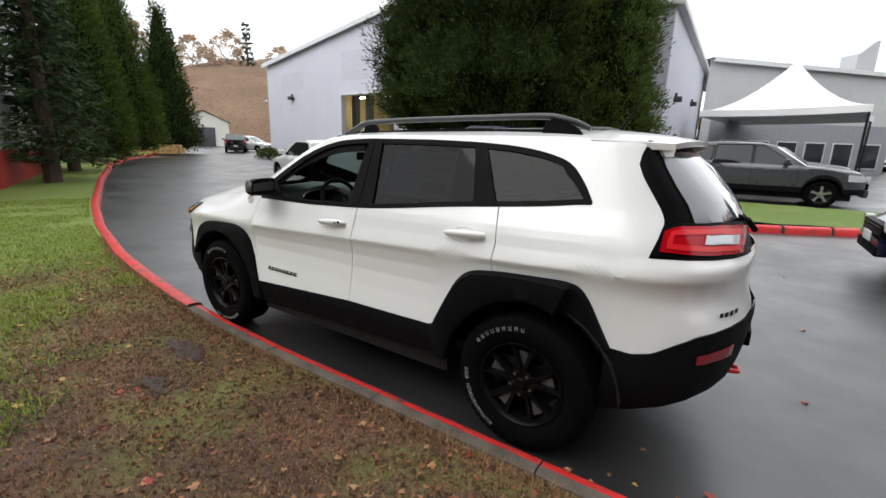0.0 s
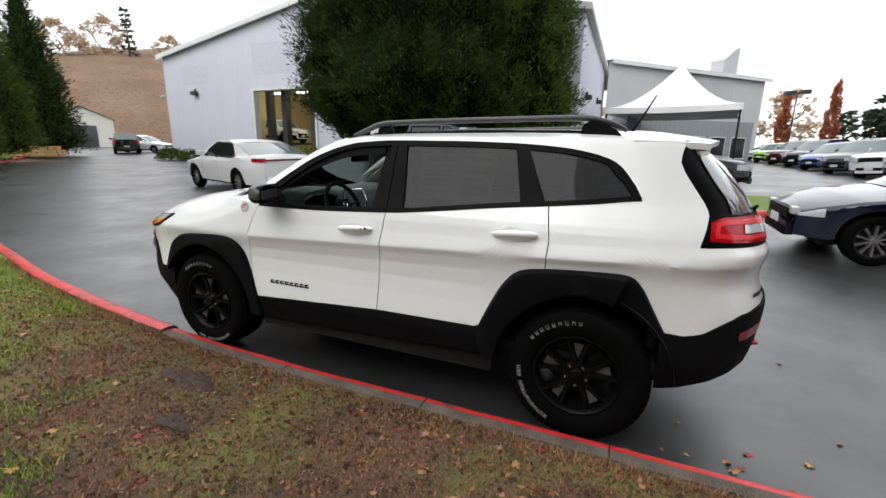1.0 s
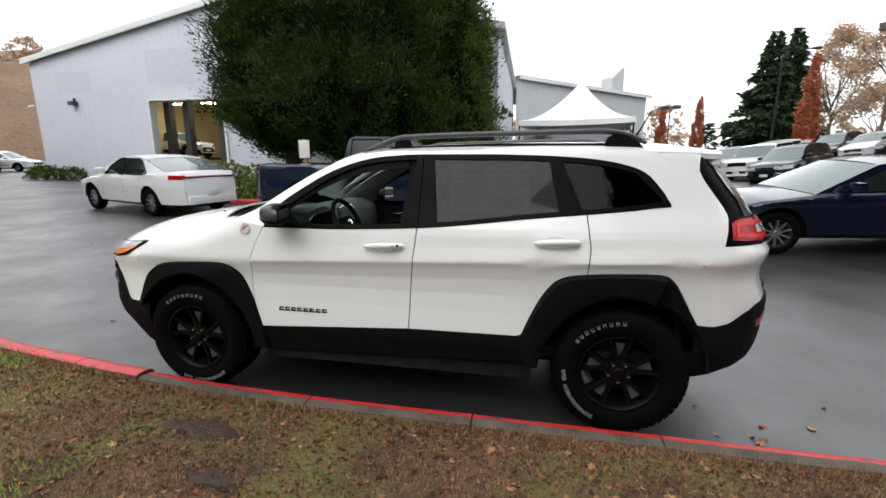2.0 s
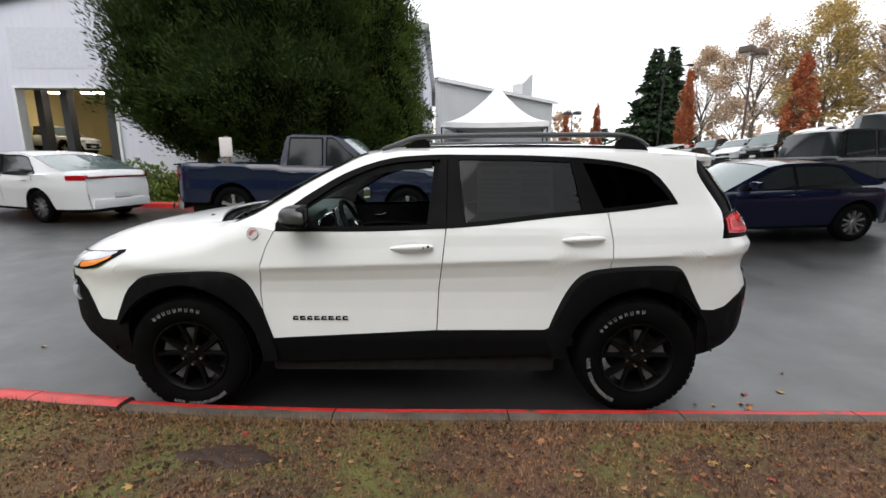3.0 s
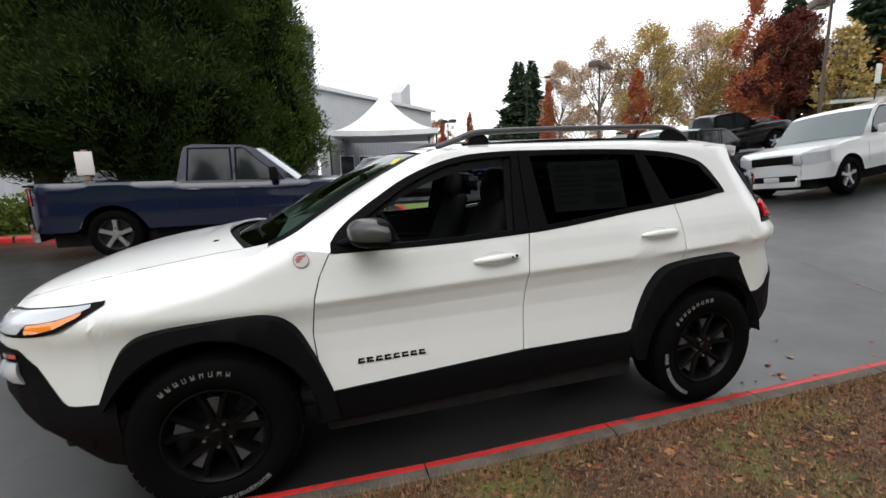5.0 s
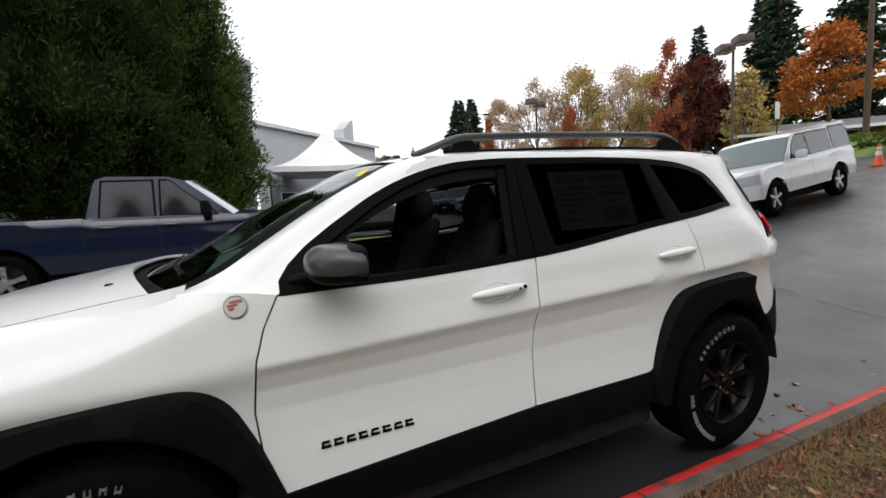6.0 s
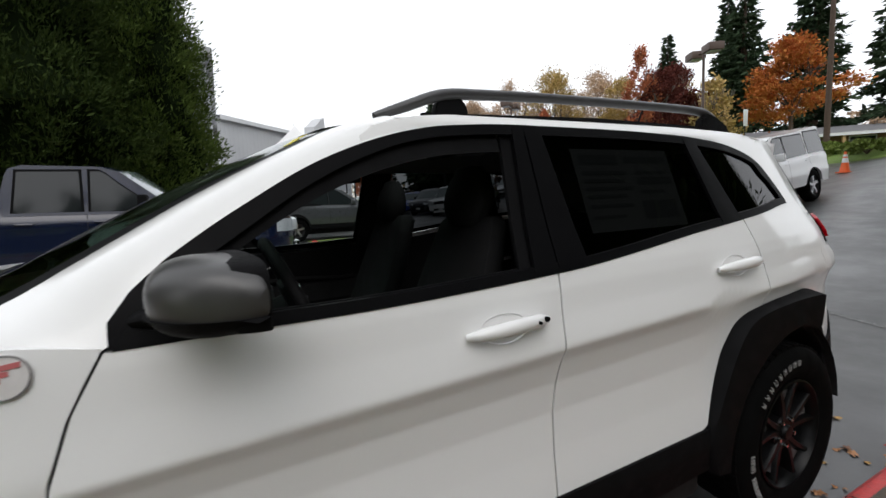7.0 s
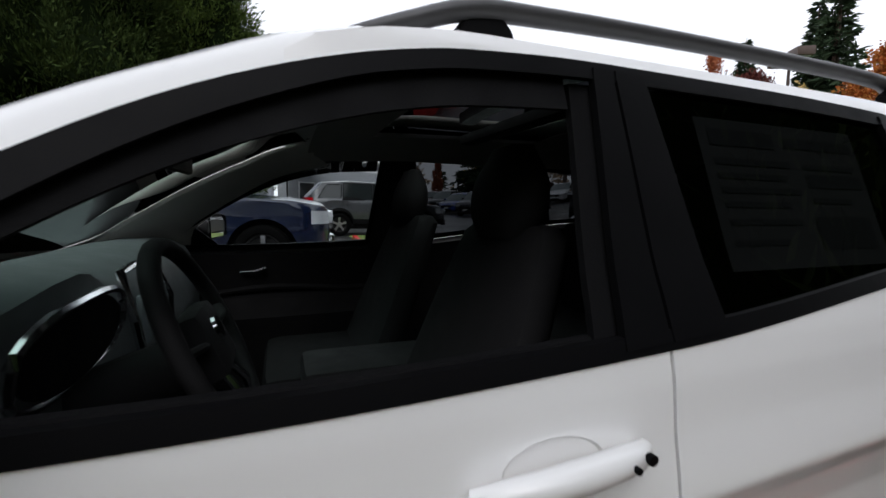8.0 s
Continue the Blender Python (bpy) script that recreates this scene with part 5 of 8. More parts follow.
for y0, y1 in ((0.30, 0.95), (0.85, 1.40)):
    part("wiper", tube([(0.25, y0 + 0.08, 1.205), (0.195, y0 + 0.3, 1.222), (0.18, y1, 1.236)], [0.012, 0.009, 0.006], 6), GLOSS_BLACK, suv)
# the front lid
lid = []
for k in range(25):
    x = -0.87 + (0.17 + 0.87) * k / 24
    half = [hood_top(x, 0.13 + 0.87 * u) for u in us]
    if k in (0,):
        half = [p + Vector((0.006, 0, -0.006)) for p in half]
    full = half + [Vector((p.x, 2 * YC - p.y, p.z)) for p in half[-2::-1]]
    bow = [1 - (2 * i / (len(full) - 1) - 1) ** 2 for i in range(len(full))]
    s = max(0, (x + 0.1) / 0.27)
    lid.append([p + Vector((-0.15 * w * s, 0, 0)) for p, w in zip(full, bow)])
part("bonnet", shell([[p + Vector((0, 0, -0.014)) for p in lid[0]]] + lid + [[p + Vector((0, 0, -0.014)) for p in lid[-1]]]), WHITE_PAINT, suv)
for x, y in ((0.02, 0.42), (0.02, 1.44)):
    p = hood_top(x, (y - flank(x, SHOULDER(x))) / (YC - flank(x, SHOULDER(x))) if y < YC else (2 * YC - y - flank(x, SHOULDER(x))) / (YC - flank(x, SHOULDER(x))))
    part("washer_jet", box(x - 0.012, x + 0.012, y - 0.012, y + 0.012, p.z - 0.004, p.z + 0.008, 0.003), BLACK_PLASTIC, suv)

# black lower cladding
low_f = curve([(-0.95, 0.66), (-0.85, 0.65), (-0.76, 0.61), (-0.70, 0.55), (-0.655, 0.505), (-0.62, 0.495), (-0.56, 0.43), (-0.50, 0.36), (-0.448, 0.31), (-0.36, 0.28)])
pair("front_valance", [patch(lambda z: NOSE_END(z) + 0.004, -0.355, low_f, bmp_low, 26, 8, out=0.006)], BLACK_PLASTIC, "black textured lower bumper")
pair("sill_cladding", [patch(0.43, 2.26, lambda x: 0.335 + 0.036 * (x - 0.45), lambda x: SILL(x) - 0.002, 20, 8, out=0.008)], BLACK_PLASTIC, "black textured sill")
low_r = curve([(3.0, 0.35), (3.12, 0.355), (3.2, 0.37), (3.36, 0.42), (3.45, 0.46), (3.62, 0.53), (3.7, 0.54)])
pair("rear_valance", [patch(3.095, lambda z: min(3.65, TAIL_END(z) + 0.0), low_r, lambda x: (clad_top(x) if x > 3.1 else 0.665), 30, 10, out=0.010)], BLACK_PLASTIC, "black textured lower rear bumper")


def flare(name, outer, centre, inner_r, squash):
    """A wheel-arch flare: from its edge on the body out to a flat brow and in to the opening."""
    rows = []
    for x, z in outer:
        d = Vector((x - centre, z - HUB))
        a = math.atan2(d.y, d.x)
        r_in = inner_r * (1 - squash * abs(math.sin(2 * a)))
        q = Vector((centre + math.cos(a) * r_in, HUB + math.sin(a) * r_in))
        o = Vector((x, z))
        base = on_flank(x, z)
        y_out = min(0.0, base.y - 0.030)
        m1, m2 = o.lerp(q, 0.10), o.lerp(q, 0.88)
        rows.append([(x, base.y + 0.01, z), (x, base.y - 0.012, z), (m1.x, y_out + 0.012 if base.y < 0.088 else base.y - 0.03, m1.y), (m2.x, (y_out if base.y < 0.088 else base.y - 0.035) + 0.004, m2.y), (q.x, (y_out if base.y < 0.088 else base.y - 0.03) + 0.014, q.y), (q.x, 0.11, q.y)])
    pair(name, [rows], BLACK_PLASTIC, "black textured wheel-arch flare")


flare("front_flare", eased(ARCH_F) + [(0.535, 0.43), (0.545, 0.36)], 0.0, 0.452, 0.03)
flare("rear_flare", [(2.20, 0.38), (2.165, 0.47)] + eased(ARCH_R), AXLE, 0.452, 0.03)

# dark inner shell: it closes the gaps between the panels, lines the cabin and the wheel wells
pair("inner_shell", [patch(0.46, 3.15, lambda x: 0.50 if x < 2.15 or x > 3.1 else arch_r(x) + 0.01, lambda x: BELT(x) - 0.012, 40, 6, out=-0.03, lip=0)], LINING)
pair("inner_shell", [patch(-0.80, 0.50, lambda x: arch_f(x) + 0.01 if x > -0.4 else bmp_low(x), lambda x: SHOULDER(x) - 0.01, 30, 4, out=-0.03, lip=0)], WELL)
part("underbody", box(-0.72, 3.2, 0.34, 1.52, 0.27, 0.42, 0.03), WELL, suv)
# added wide, low box that blocks skylight from the asphalt below
part("floor_pan", box(0.47, 2.24, 0.10, 1.76, 0.25, 0.46, 0.03), WELL, suv)
for x in (0, AXLE):
    for far in (False, True):
        rows = []
        for k in range(15):
            a = math.radians(4 + 172 * k / 14)
            rows.append([(x + 0.47 * math.cos(a), y, HUB + 0.47 * math.sin(a)) for y in (0.06, 0.40)] + [(x, 0.42, HUB)])
        bm = shell(rows)
        if far:
            flip_y(bm, YC)
        part("wheel_liner", bm, WELL, suv)

# side glass and its black frame
pair("window_trim", [patch(0.60, 2.93, lambda x: BELT(x) + 0.0005, lambda x: min(BELT(x) + 0.026, DLO(x)), 40, 2, out=0.003),
                     patch(0.555, 2.945, lambda x: max(BELT(x), DLO(x) - 0.03 - 0.022 * min(1.0, max(0.0, (1.15 - x) / 0.4)) - (0.03 if x > 2.8 else 0)), lambda x: DLO(x) - 0.0005, 70, 2, out=0.003)], GLOSS_BLACK, "black window surround")
pair("window_trim", [patch(0.56, 0.80, BELT, lambda x: min(DLO(x) - 0.01, 1.142 + (0.80 - x) * 0.9 + 0.02), 8, 5, out=0.002)], BLACK_PLASTIC, "black mirror triangle")
B0, B1 = curve([(1.16, 1.470), (1.58, 1.520)]), curve([(1.16, 1.668), (1.58, 1.622)])
mid = curve([(1.16, 1.553), (1.58, 1.560)])
pair("door_pillar", [patch(B0, lambda z: mid(z) - 0.003, lambda x: BELT(x) + 0.01, lambda x: DLO(x) - 0.012, 4, 8, out=0.005), patch(lambda z: mid(z) + 0.003, B1, lambda x: BELT(x) + 0.01, lambda x: DLO(x) - 0.012, 4, 8, out=0.005)], GLOSS_BLACK, "gloss black pillar between the doors")
C0, C1 = curve([(1.22, 2.365), (1.57, 2.29)]), curve([(1.22, 2.505), (1.57, 2.355)])
pair("rear_pillar", [patch(C0, C1, lambda x: BELT(x) + 0.01, lambda x: DLO(x) - 0.012, 4, 8, out=0.005)], GLOSS_BLACK, "gloss black pillar before the rear quarter glass")
for rg in pair("rear_side_window", [patch(lambda z: B1(z) - 0.01, lambda z: C0(z) + 0.01, lambda x: BELT(x) + 0.012, lambda x: DLO(x) - 0.016, 10, 8, out=-0.006, lip=0)], GLASS_DARK, "dark privacy glass"):
    rg.visible_shadow = False
for rg in pair("quarter_window", [patch(lambda z: C1(z) - 0.01, lambda z: 2.935 + (1.30 - z) * 0.4, lambda x: BELT(x) + 0.012, lambda x: DLO(x) - 0.02, 10, 8, out=-0.006, lip=0)], GLASS_DARK, "dark privacy glass"):
    rg.visible_shadow = False
rows = patch(lambda z: 0.70 + max(0, (z - 1.18)) * 0.6, lambda z: B0(z) + 0.01, lambda x: BELT(x) + 0.012, lambda x: DLO(x) - 0.03, 12, 6, out=-0.012, lip=0)
bm = flip_y(shell(rows), YC)
part("front_side_window", bm, GLASS_CLEAR, suv, "clear side glass").visible_shadow = False
pair("belt_seal", [patch(0.66, 1.47, lambda x: BELT(x) + 0.004, lambda x: BELT(x) + 0.034, 16, 2, out=-0.02)], BLACK_PLASTIC)
pair("frame_seal", [patch(0.66, 1.47, lambda x: max(BELT(x) + 0.02, DLO(x) - 0.075), lambda x: DLO(x) - 0.008, 24, 3, out=-0.012)], BLACK_PLASTIC)
pair("frame_seal", [patch(lambda z: B0(z) - 0.035, lambda z: B0(z) + 0.006, lambda x: BELT(x) + 0.01, lambda x: DLO(x) - 0.03, 2, 8, out=-0.014)], BLACK_PLASTIC)

# the price sheet inside the rear window
STICKER = plain("price_sheet", (0.29, 0.30, 0.29), 0.8).m
INK = plain("printed_ink", (0.19, 0.20, 0.20), 0.8).m
sheet_rows = patch(1.735, 2.19, 1.262, 1.525, 8, 6, out=-0.012, lip=0)
price = pair("price_sheet", [sheet_rows], STICKER, "printed paper sheet behind the glass", only_left=True)[0]
for k, (x0, x1, za, zb) in enumerate([(1.76, 1.93, 1.475, 1.505), (1.96, 2.17, 1.48, 1.50), (1.76, 1.96, 1.44, 1.452), (1.76, 1.94, 1.415, 1.425), (1.76, 1.97, 1.39, 1.40), (1.76, 1.93, 1.365, 1.375), (2.0, 2.16, 1.44, 1.45),
                                       (2.0, 2.17, 1.405, 1.43), (2.0, 2.12, 1.375, 1.385), (1.76, 1.95, 1.335, 1.345), (1.76, 1.9, 1.30, 1.31), (1.99, 2.16, 1.29, 1.35)]):
    pair("print_bar", [patch(x0, x1, za, zb, 2, 1, out=-0.010, lip=0)], INK, only_left=True, parent=price)


# rear end: spoiler, tail glass, lamps, hook
gate_rows = []
for z in (1.10, 1.14, 1.18, 1.25, 1.32, 1.40, 1.48, 1.55, 1.60):
    edge, xe, row = PILLAR_EDGE(z) - 0.006, TAIL_END(z) - (0.012 if z < 1.5 else 0.05), []
    ye = flank(edge, z) + 0.008
    for i in range(13):
        th = math.pi / 2 * i / 12
        x = edge + (xe - edge) * math.sin(th)
        row.append(on_flank(x, z, -0.010) if z < 1.27 else Vector((x, ye + (YC - ye) * (1 - math.cos(th)), z)))
    gate_rows.append(row + [Vector((p.x, 2 * YC - p.y, p.z)) for p in row[-2::-1]])
gate = part("tailgate", shell(gate_rows), GLOSS_BLACK, suv, "gloss black tailgate surround")
glass_rows = [[p + Vector((0.008, 0, 0.004)) for p in r[3:-3]] for r in gate_rows[3:-1]]
part("rear_window", shell(glass_rows), Mat("rear_glass", (0.10, 0.105, 0.12), 0.06).set(Coat_Weight=1.0).m, gate, "wet dark rear glass")
part("rear_wiper", tube([(3.60, 0.93, 1.17), (3.56, 0.84, 1.23), (3.52, 0.60, 1.27)], [0.016, 0.013, 0.008], 8), BLACK_PLASTIC, gate)
part("wiper_cap", lathe([(0, -0.0), (0.045, 0.0), (0.05, 0.02), (0.04, 0.045), (0, 0.05)], 16), BLACK_PLASTIC, gate).matrix_local = pose(3.57, 0.93, 1.17, 0, 0, 90)
rows = []
for k in range(13):
    u = k / 12
    half = []
    for q in (0.0, 0.0, 0.02, 0.06, 0.12, 0.22, 0.36, 0.56, 0.8, 1.0):
        reach = 3.235 + 0.085 * (1 - (1 - min(1, q * 1.5)) ** 2.0)
        x = 2.88 + (reach - 2.88) * u
        y_in = flank(min(x, 3.02), 1.598) - 0.004 + 0.25 * max(0.0, x - 3.02)
        z = 1.598 + (ROOF(x) + 0.006 - 1.598) * (1 - (1 - q) ** 3.2) - 0.012 * u * (1 - q)
        half.append((x, y_in + (YC - y_in) * q, z))
    half[0] = (half[0][0], half[0][1] + 0.002, half[0][2] - 0.03)
    rows.append(half + [(a, 2 * YC - b, c) for a, b, c in half[-2::-1]])
rows.append([(a - 0.004, b, c - 0.026) for a, b, c in rows[-1]])
rows.append([(a - 0.13, b + (YC - b) * 0.02, c - 0.012) for a, b, c in rows[-1]])
part("roof_spoiler", shell(rows), WHITE_PAINT, suv)

ttop = curve([(3.24, 1.205), (3.30, 1.232), (3.45, 1.236), (3.52, 1.225), (3.58, 1.20)])
tlow = curve([(3.24, 1.130), (3.4, 1.120), (3.6, 1.118)])
lamps = pair("tail_lamp", [patch(lambda z: PILLAR_EDGE(z) + 0.001, lambda z: TAIL_END(z) - 0.03, lambda x: tlow(x) - 0.018, lambda x: ttop(x) + 0.014, 24, 6, out=0.003)], GLOSS_BLACK, "tail lamp with a black surround")
for lamp, far in zip(lamps, (False, True)):
    mid_z = lambda x: (tlow(x) + ttop(x)) / 2
    for nm, x0, x1, za, zb, mt, out, lb in (("red_lens", 3.252, 3.545, tlow, ttop, RED_LENS, 0.014, "red lens"),
                                            ("light_bar", 3.275, 3.53, lambda x: ttop(x) - 0.034, lambda x: ttop(x) - 0.014, RED_GLOW, 0.018, "bright red bar"),
                                            ("light_bar", 3.27, 3.53, lambda x: tlow(x) + 0.014, lambda x: tlow(x) + 0.034, RED_GLOW, 0.018, "bright red bar"),
                                            ("light_bar", 3.27, 3.29, lambda x: tlow(x) + 0.034, lambda x: ttop(x) - 0.034, RED_GLOW, 0.018, "bright red bar"),
                                            ("reversing_lens", 3.40, 3.515, lambda x: mid_z(x) - 0.017, lambda x: mid_z(x) + 0.019, CLEAR_LENS, 0.020, "clear lens")):
        bm = shell(patch(x0, x1, za, zb, 16, 6, out=out, lip=0.012))
        if far:
            flip_y(bm, YC)
        part(nm, bm, mt, lamp, lb)
pair("bumper_reflector", [patch(3.445, 3.57, lambda x: 0.635 + 0.1 * (x - 3.44), lambda x: 0.675 + 0.22 * (x - 3.44), 8, 4, out=0.014)], plain("dark_red_reflector", (0.22, 0.006, 0.012), 0.2).m, "red bumper reflector")
bm = tube([(3.50, 0.58, 0.50), (3.60, 0.58, 0.505), (3.625, 0.595, 0.505), (3.625, 0.635, 0.505), (3.60, 0.65, 0.505), (3.50, 0.65, 0.50)], 0.012, 8)
part("tow_hook", bm, RED_PAINT, suv, "red painted tow hook")
part("hitch_cover", box(3.58, 3.66, 0.72, 1.14, 0.60, 0.68, 0.01), BLACK_PLASTIC, suv)
for k in range(4):
    x0 = 3.505 + 0.018 * k
    pair("tail_badge_bar", [patch(x0, x0 + 0.012, 0.838, 0.856, 1, 1, out=0.006, lip=0.004)], GLOSS_BLACK, only_left=True)
pair("bumper_crease", [patch(3.12, 3.125, 0.70, 0.95, 1, 6, out=-0.002, lip=0.0)], WELL, only_left=True)

# roof rails and aerial
rail_line = [(1.15, 0.37, 1.62), (1.24, 0.363, 1.65), (1.36, 0.36, 1.69), (1.5, 0.359, 1.700), (1.8, 0.359, 1.708), (2.3, 0.365, 1.714), (2.6, 0.38, 1.716), (2.7, 0.39, 1.703), (2.78, 0.405, 1.68), (2.84, 0.417, 1.652)]
RAIL = plain("grey_black_roof_rail", (0.05, 0.05, 0.052), 0.42, 0.0).m
for far in (False, True):
    line = eased(rail_line, 4)
    thick = curve(list(enumerate([0.014, 0.021, 0.023, 0.022, 0.021, 0.021, 0.022, 0.023, 0.021, 0.014])))
    bm = tube(line, [thick(9 * k / (len(line) - 1)) for k in range(len(line))], 12, 0.78)
    rail = part("roof_rail", flip_y(bm, YC) if far else bm, RAIL, suv, "satin dark grey roof rail")
    for outline in ([(1.33, 1.62), (1.345, 1.668), (1.37, 1.685), (1.42, 1.69), (1.445, 1.665), (1.455, 1.62)], [(2.60, 1.61), (2.62, 1.68), (2.66, 1.702), (2.72, 1.69), (2.79, 1.655), (2.83, 1.61)]):
        bm = prism(outline, 0.352, 0.388, 0.004)
        part("rail_foot", flip_y(bm, YC) if far else bm, BLACK_PLASTIC, rail)
    bm = tube([(1.3, 0.375, 1.628), (2.0, 0.375, 1.645), (2.75, 0.385, 1.64)], 0.012, 6)
    part("rail_gasket", flip_y(bm, YC) if far else bm, BLACK_PLASTIC, rail)
part("aerial", tube([(2.86, 0.93, 1.66), (2.92, 0.93, 1.76), (2.985, 0.93, 1.885)], [0.012, 0.006, 0.004], 8), BLACK_PLASTIC, suv, "thin black roof aerial")

# front lamp and fog lamp
hl_top = curve([(-0.90, 0.955), (-0.85, 0.965), (-0.75, 0.985), (-0.6, 1.000), (-0.45, 1.012), (-0.345, 1.024)])
hl_low = curve([(-0.90, 0.905), (-0.85, 0.902), (-0.7, 0.905), (-0.6, 0.912), (-0.52, 0.928), (-0.45, 0.958), (-0.345, 1.020)])
for far in (False, True):
    bm = shell(patch(lambda z: max(NOSE_END(z) + 0.01, -0.89), -0.35, lambda x: hl_low(x) - 0.006, lambda x: hl_top(x) + 0.001, 24, 5, out=0.003))
    hl = part("headlamp", flip_y(bm, YC) if far else bm, GLOSS_BLACK, suv, "slim headlamp in a black surround")
    for nm, x0, x1, za, zb, mt in (("clear_lens", -0.885, -0.40, lambda x: hl_low(x) + (hl_top(x) - hl_low(x)) * (0.45 if x > -0.645 else 0.10), lambda x: hl_top(x) - 0.005, CLEAR_LENS),
                                   ("amber_lens", -0.64, -0.43, lambda x: hl_low(x) + 0.008, lambda x: hl_low(x) + (hl_top(x) - hl_low(x)) * 0.42, AMBER_LENS)):
        bm = shell(patch(x0, x1, za, zb, 14, 3, out=0.008, lip=0.006))
        part(nm, flip_y(bm, YC) if far else bm, mt, hl, nm.replace("_", " "))
    bm = shell(patch(lambda z: -0.80 - 0.2 * (0.745 - z), lambda z: -0.70 + 0.22 * (0.745 - z), 0.70, 0.788, 8, 6, out=0.012, lip=0.02, bend=lambda x, z: 0.014 * math.cos(min(1.5, abs(z - 0.744) / 0.03))))
    part("fog_lamp", flip_y(bm, YC) if far else bm, CLEAR_LENS, suv, "pale round fog lamp in the black lower bumper")
    bm = shell(patch(-0.77, -0.705, 0.808, 0.828, 6, 3, out=0.014, lip=0.012))
    part("bumper_hook", flip_y(bm, YC) if far else bm, CHROME, suv, "bright trim over the fog lamp")
part("grille", box(-0.89, -0.85, 0.45, 1.41, 0.80, 0.90, 0.01), GLOSS_BLACK, suv)

# flank details: handles, badge, emblem bars, seam covers
for nm, xc, zc_, door in (("front_handle", 1.352, 1.051, 0), ("rear_handle", 2.347, 1.103, 1)):
    for far in (False, True):
        pts, rad = [], []
        for k in range(9):
            u = k / 8
            x = xc - 0.119 + 0.238 * u
            z = zc_ - 0.004 + 0.010 * u
            out = 0.012 + 0.026 * math.sin(math.pi * u) ** 0.5
            pts.append(on_flank(x, z, out))
            rad.append(0.008 + 0.0095 * math.sin(math.pi * u) ** 0.4 + 0.003 * u)
        bm = tube(pts, rad, 12, 1.0)
        bar = part("handle", flip_y(bm, YC) if far else bm, WHITE_PAINT, (front_doors if door == 0 else rear_doors)[int(far)], "white door handle")
        bm = bmesh.new()
        ring = []
        for r, o in ((1.0, 0.0015), (0.92, -0.004), (0.6, -0.010), (0.0, -0.014)):
            ring.append([on_flank(xc - 0.005 + 0.072 * r * math.cos(a), zc_ + 0.036 * r * math.sin(a), o + 0.0025) for a in [math.tau * i / 24 for i in range(25)]])
        add_grid(bm, ring)
        bmesh.ops.recalc_face_normals(bm, faces=bm.faces)
        part("handle_cup", flip_y(bm, YC) if far else bm, WHITE_PAINT, (front_doors if door == 0 else rear_doors)[int(far)], "pressed hollow behind the handle")
        if door == 0 and not far:
            for du, r in ((0.096, 0.0068), (0.070, 0.0042)):
                b = lathe([(0, -0.004), (r, -0.004), (r, 0.004)], 14)
                p = on_flank(xc + du, zc_ + 0.006 - (0.006 if r < 0.006 else 0), 0.047 if r > 0.006 else 0.052)
                b.transform(Matrix.Translation(p))
                part("key_lock", b, GLOSS_BLACK, bar, "black lock barrel")
def disc(cx, cz, r0, r1, out, n=28):
    return [[on_flank(cx + r * math.cos(a), cz + r * math.sin(a), out + (0.0 if r else 0.001)) for a in [math.tau * i / n for i in range(n + 1)]] for r in (r1, r0)]
bz = 1.128
pair("round_badge", [disc(0.424, bz, 0.0, 0.034, 0.004)], plain("badge_white", (0.6, 0.58, 0.57), 0.4).m, "round red and white badge")
BADGE_RED = plain("faded_badge_red", (0.42, 0.10, 0.10), 0.5).m
pair("badge_rim", [disc(0.424, bz, 0.031, 0.034, 0.006)], plain("badge_grey", (0.22, 0.21, 0.21), 0.4, 0.5).m)
for x0, x1, dz in ((0.408, 0.444, 0.011), (0.400, 0.430, 0.001), (0.404, 0.420, -0.009)):
    pair("badge_mark", [patch(x0, x1, lambda x, d=dz: bz + d + 0.1 * (x - 0.42), lambda x, d=dz: bz + d + 0.008 + 0.12 * (x - 0.42), 3, 2, out=0.006, lip=0.002)], BADGE_RED)
for k in range(8):
    x0 = 0.636 + k * 0.0425
    pair("door_emblem_bar", [patch(x0, x0 + 0.033, 0.611, 0.619, 2, 1, out=0.006, lip=0.004), patch(x0 + (0.0 if k % 2 else 0.004), x0 + 0.030, 0.627, 0.634, 2, 1, out=0.006, lip=0.004),
                             patch(x0 + 0.002, x0 + 0.010, 0.617, 0.629, 1, 1, out=0.006, lip=0.004)], GLOSS_BLACK, only_left=True, parent=front_doors[0])

# door mirrors: a drop-shaped shell over a black foot, open to the rear
MIRROR_DEPTH = fair([(0, 0.07), (0.12, 0.105), (0.35, 0.140), (0.65, 0.146), (0.85, 0.118), (0.95, 0.08), (1, 0.04)])
MIRROR_HALF = fair([(0, 0.026), (0.1, 0.046), (0.25, 0.057), (0.5, 0.060), (0.8, 0.054), (0.93, 0.042), (1, 0.020)])


def mirror_ring(u, grow=1.0, cut=None):
    """A section of the mirror shell at u, from the door (0) to its outer end (1)."""
    y, d, h = 0.060 - 0.222 * u, MIRROR_DEPTH(u) * grow, MIRROR_HALF(u) * grow
    zc, row = 1.247 - 0.006 * u, []
    for i in range(33):
        a = math.tau * i / 32
        ca, sa = math.cos(a), math.sin(a)
        px = abs(ca) ** 0.3 if ca > 0 else -abs(ca) ** 0.95
        pz = math.copysign(abs(sa) ** (0.5 if ca > 0 else 0.85), sa)
        z = zc + h * pz
        row.append((0.752 + 0.046 * u - d / 2 + d / 2 * px, y, min(z, cut) if cut else z))
    return row


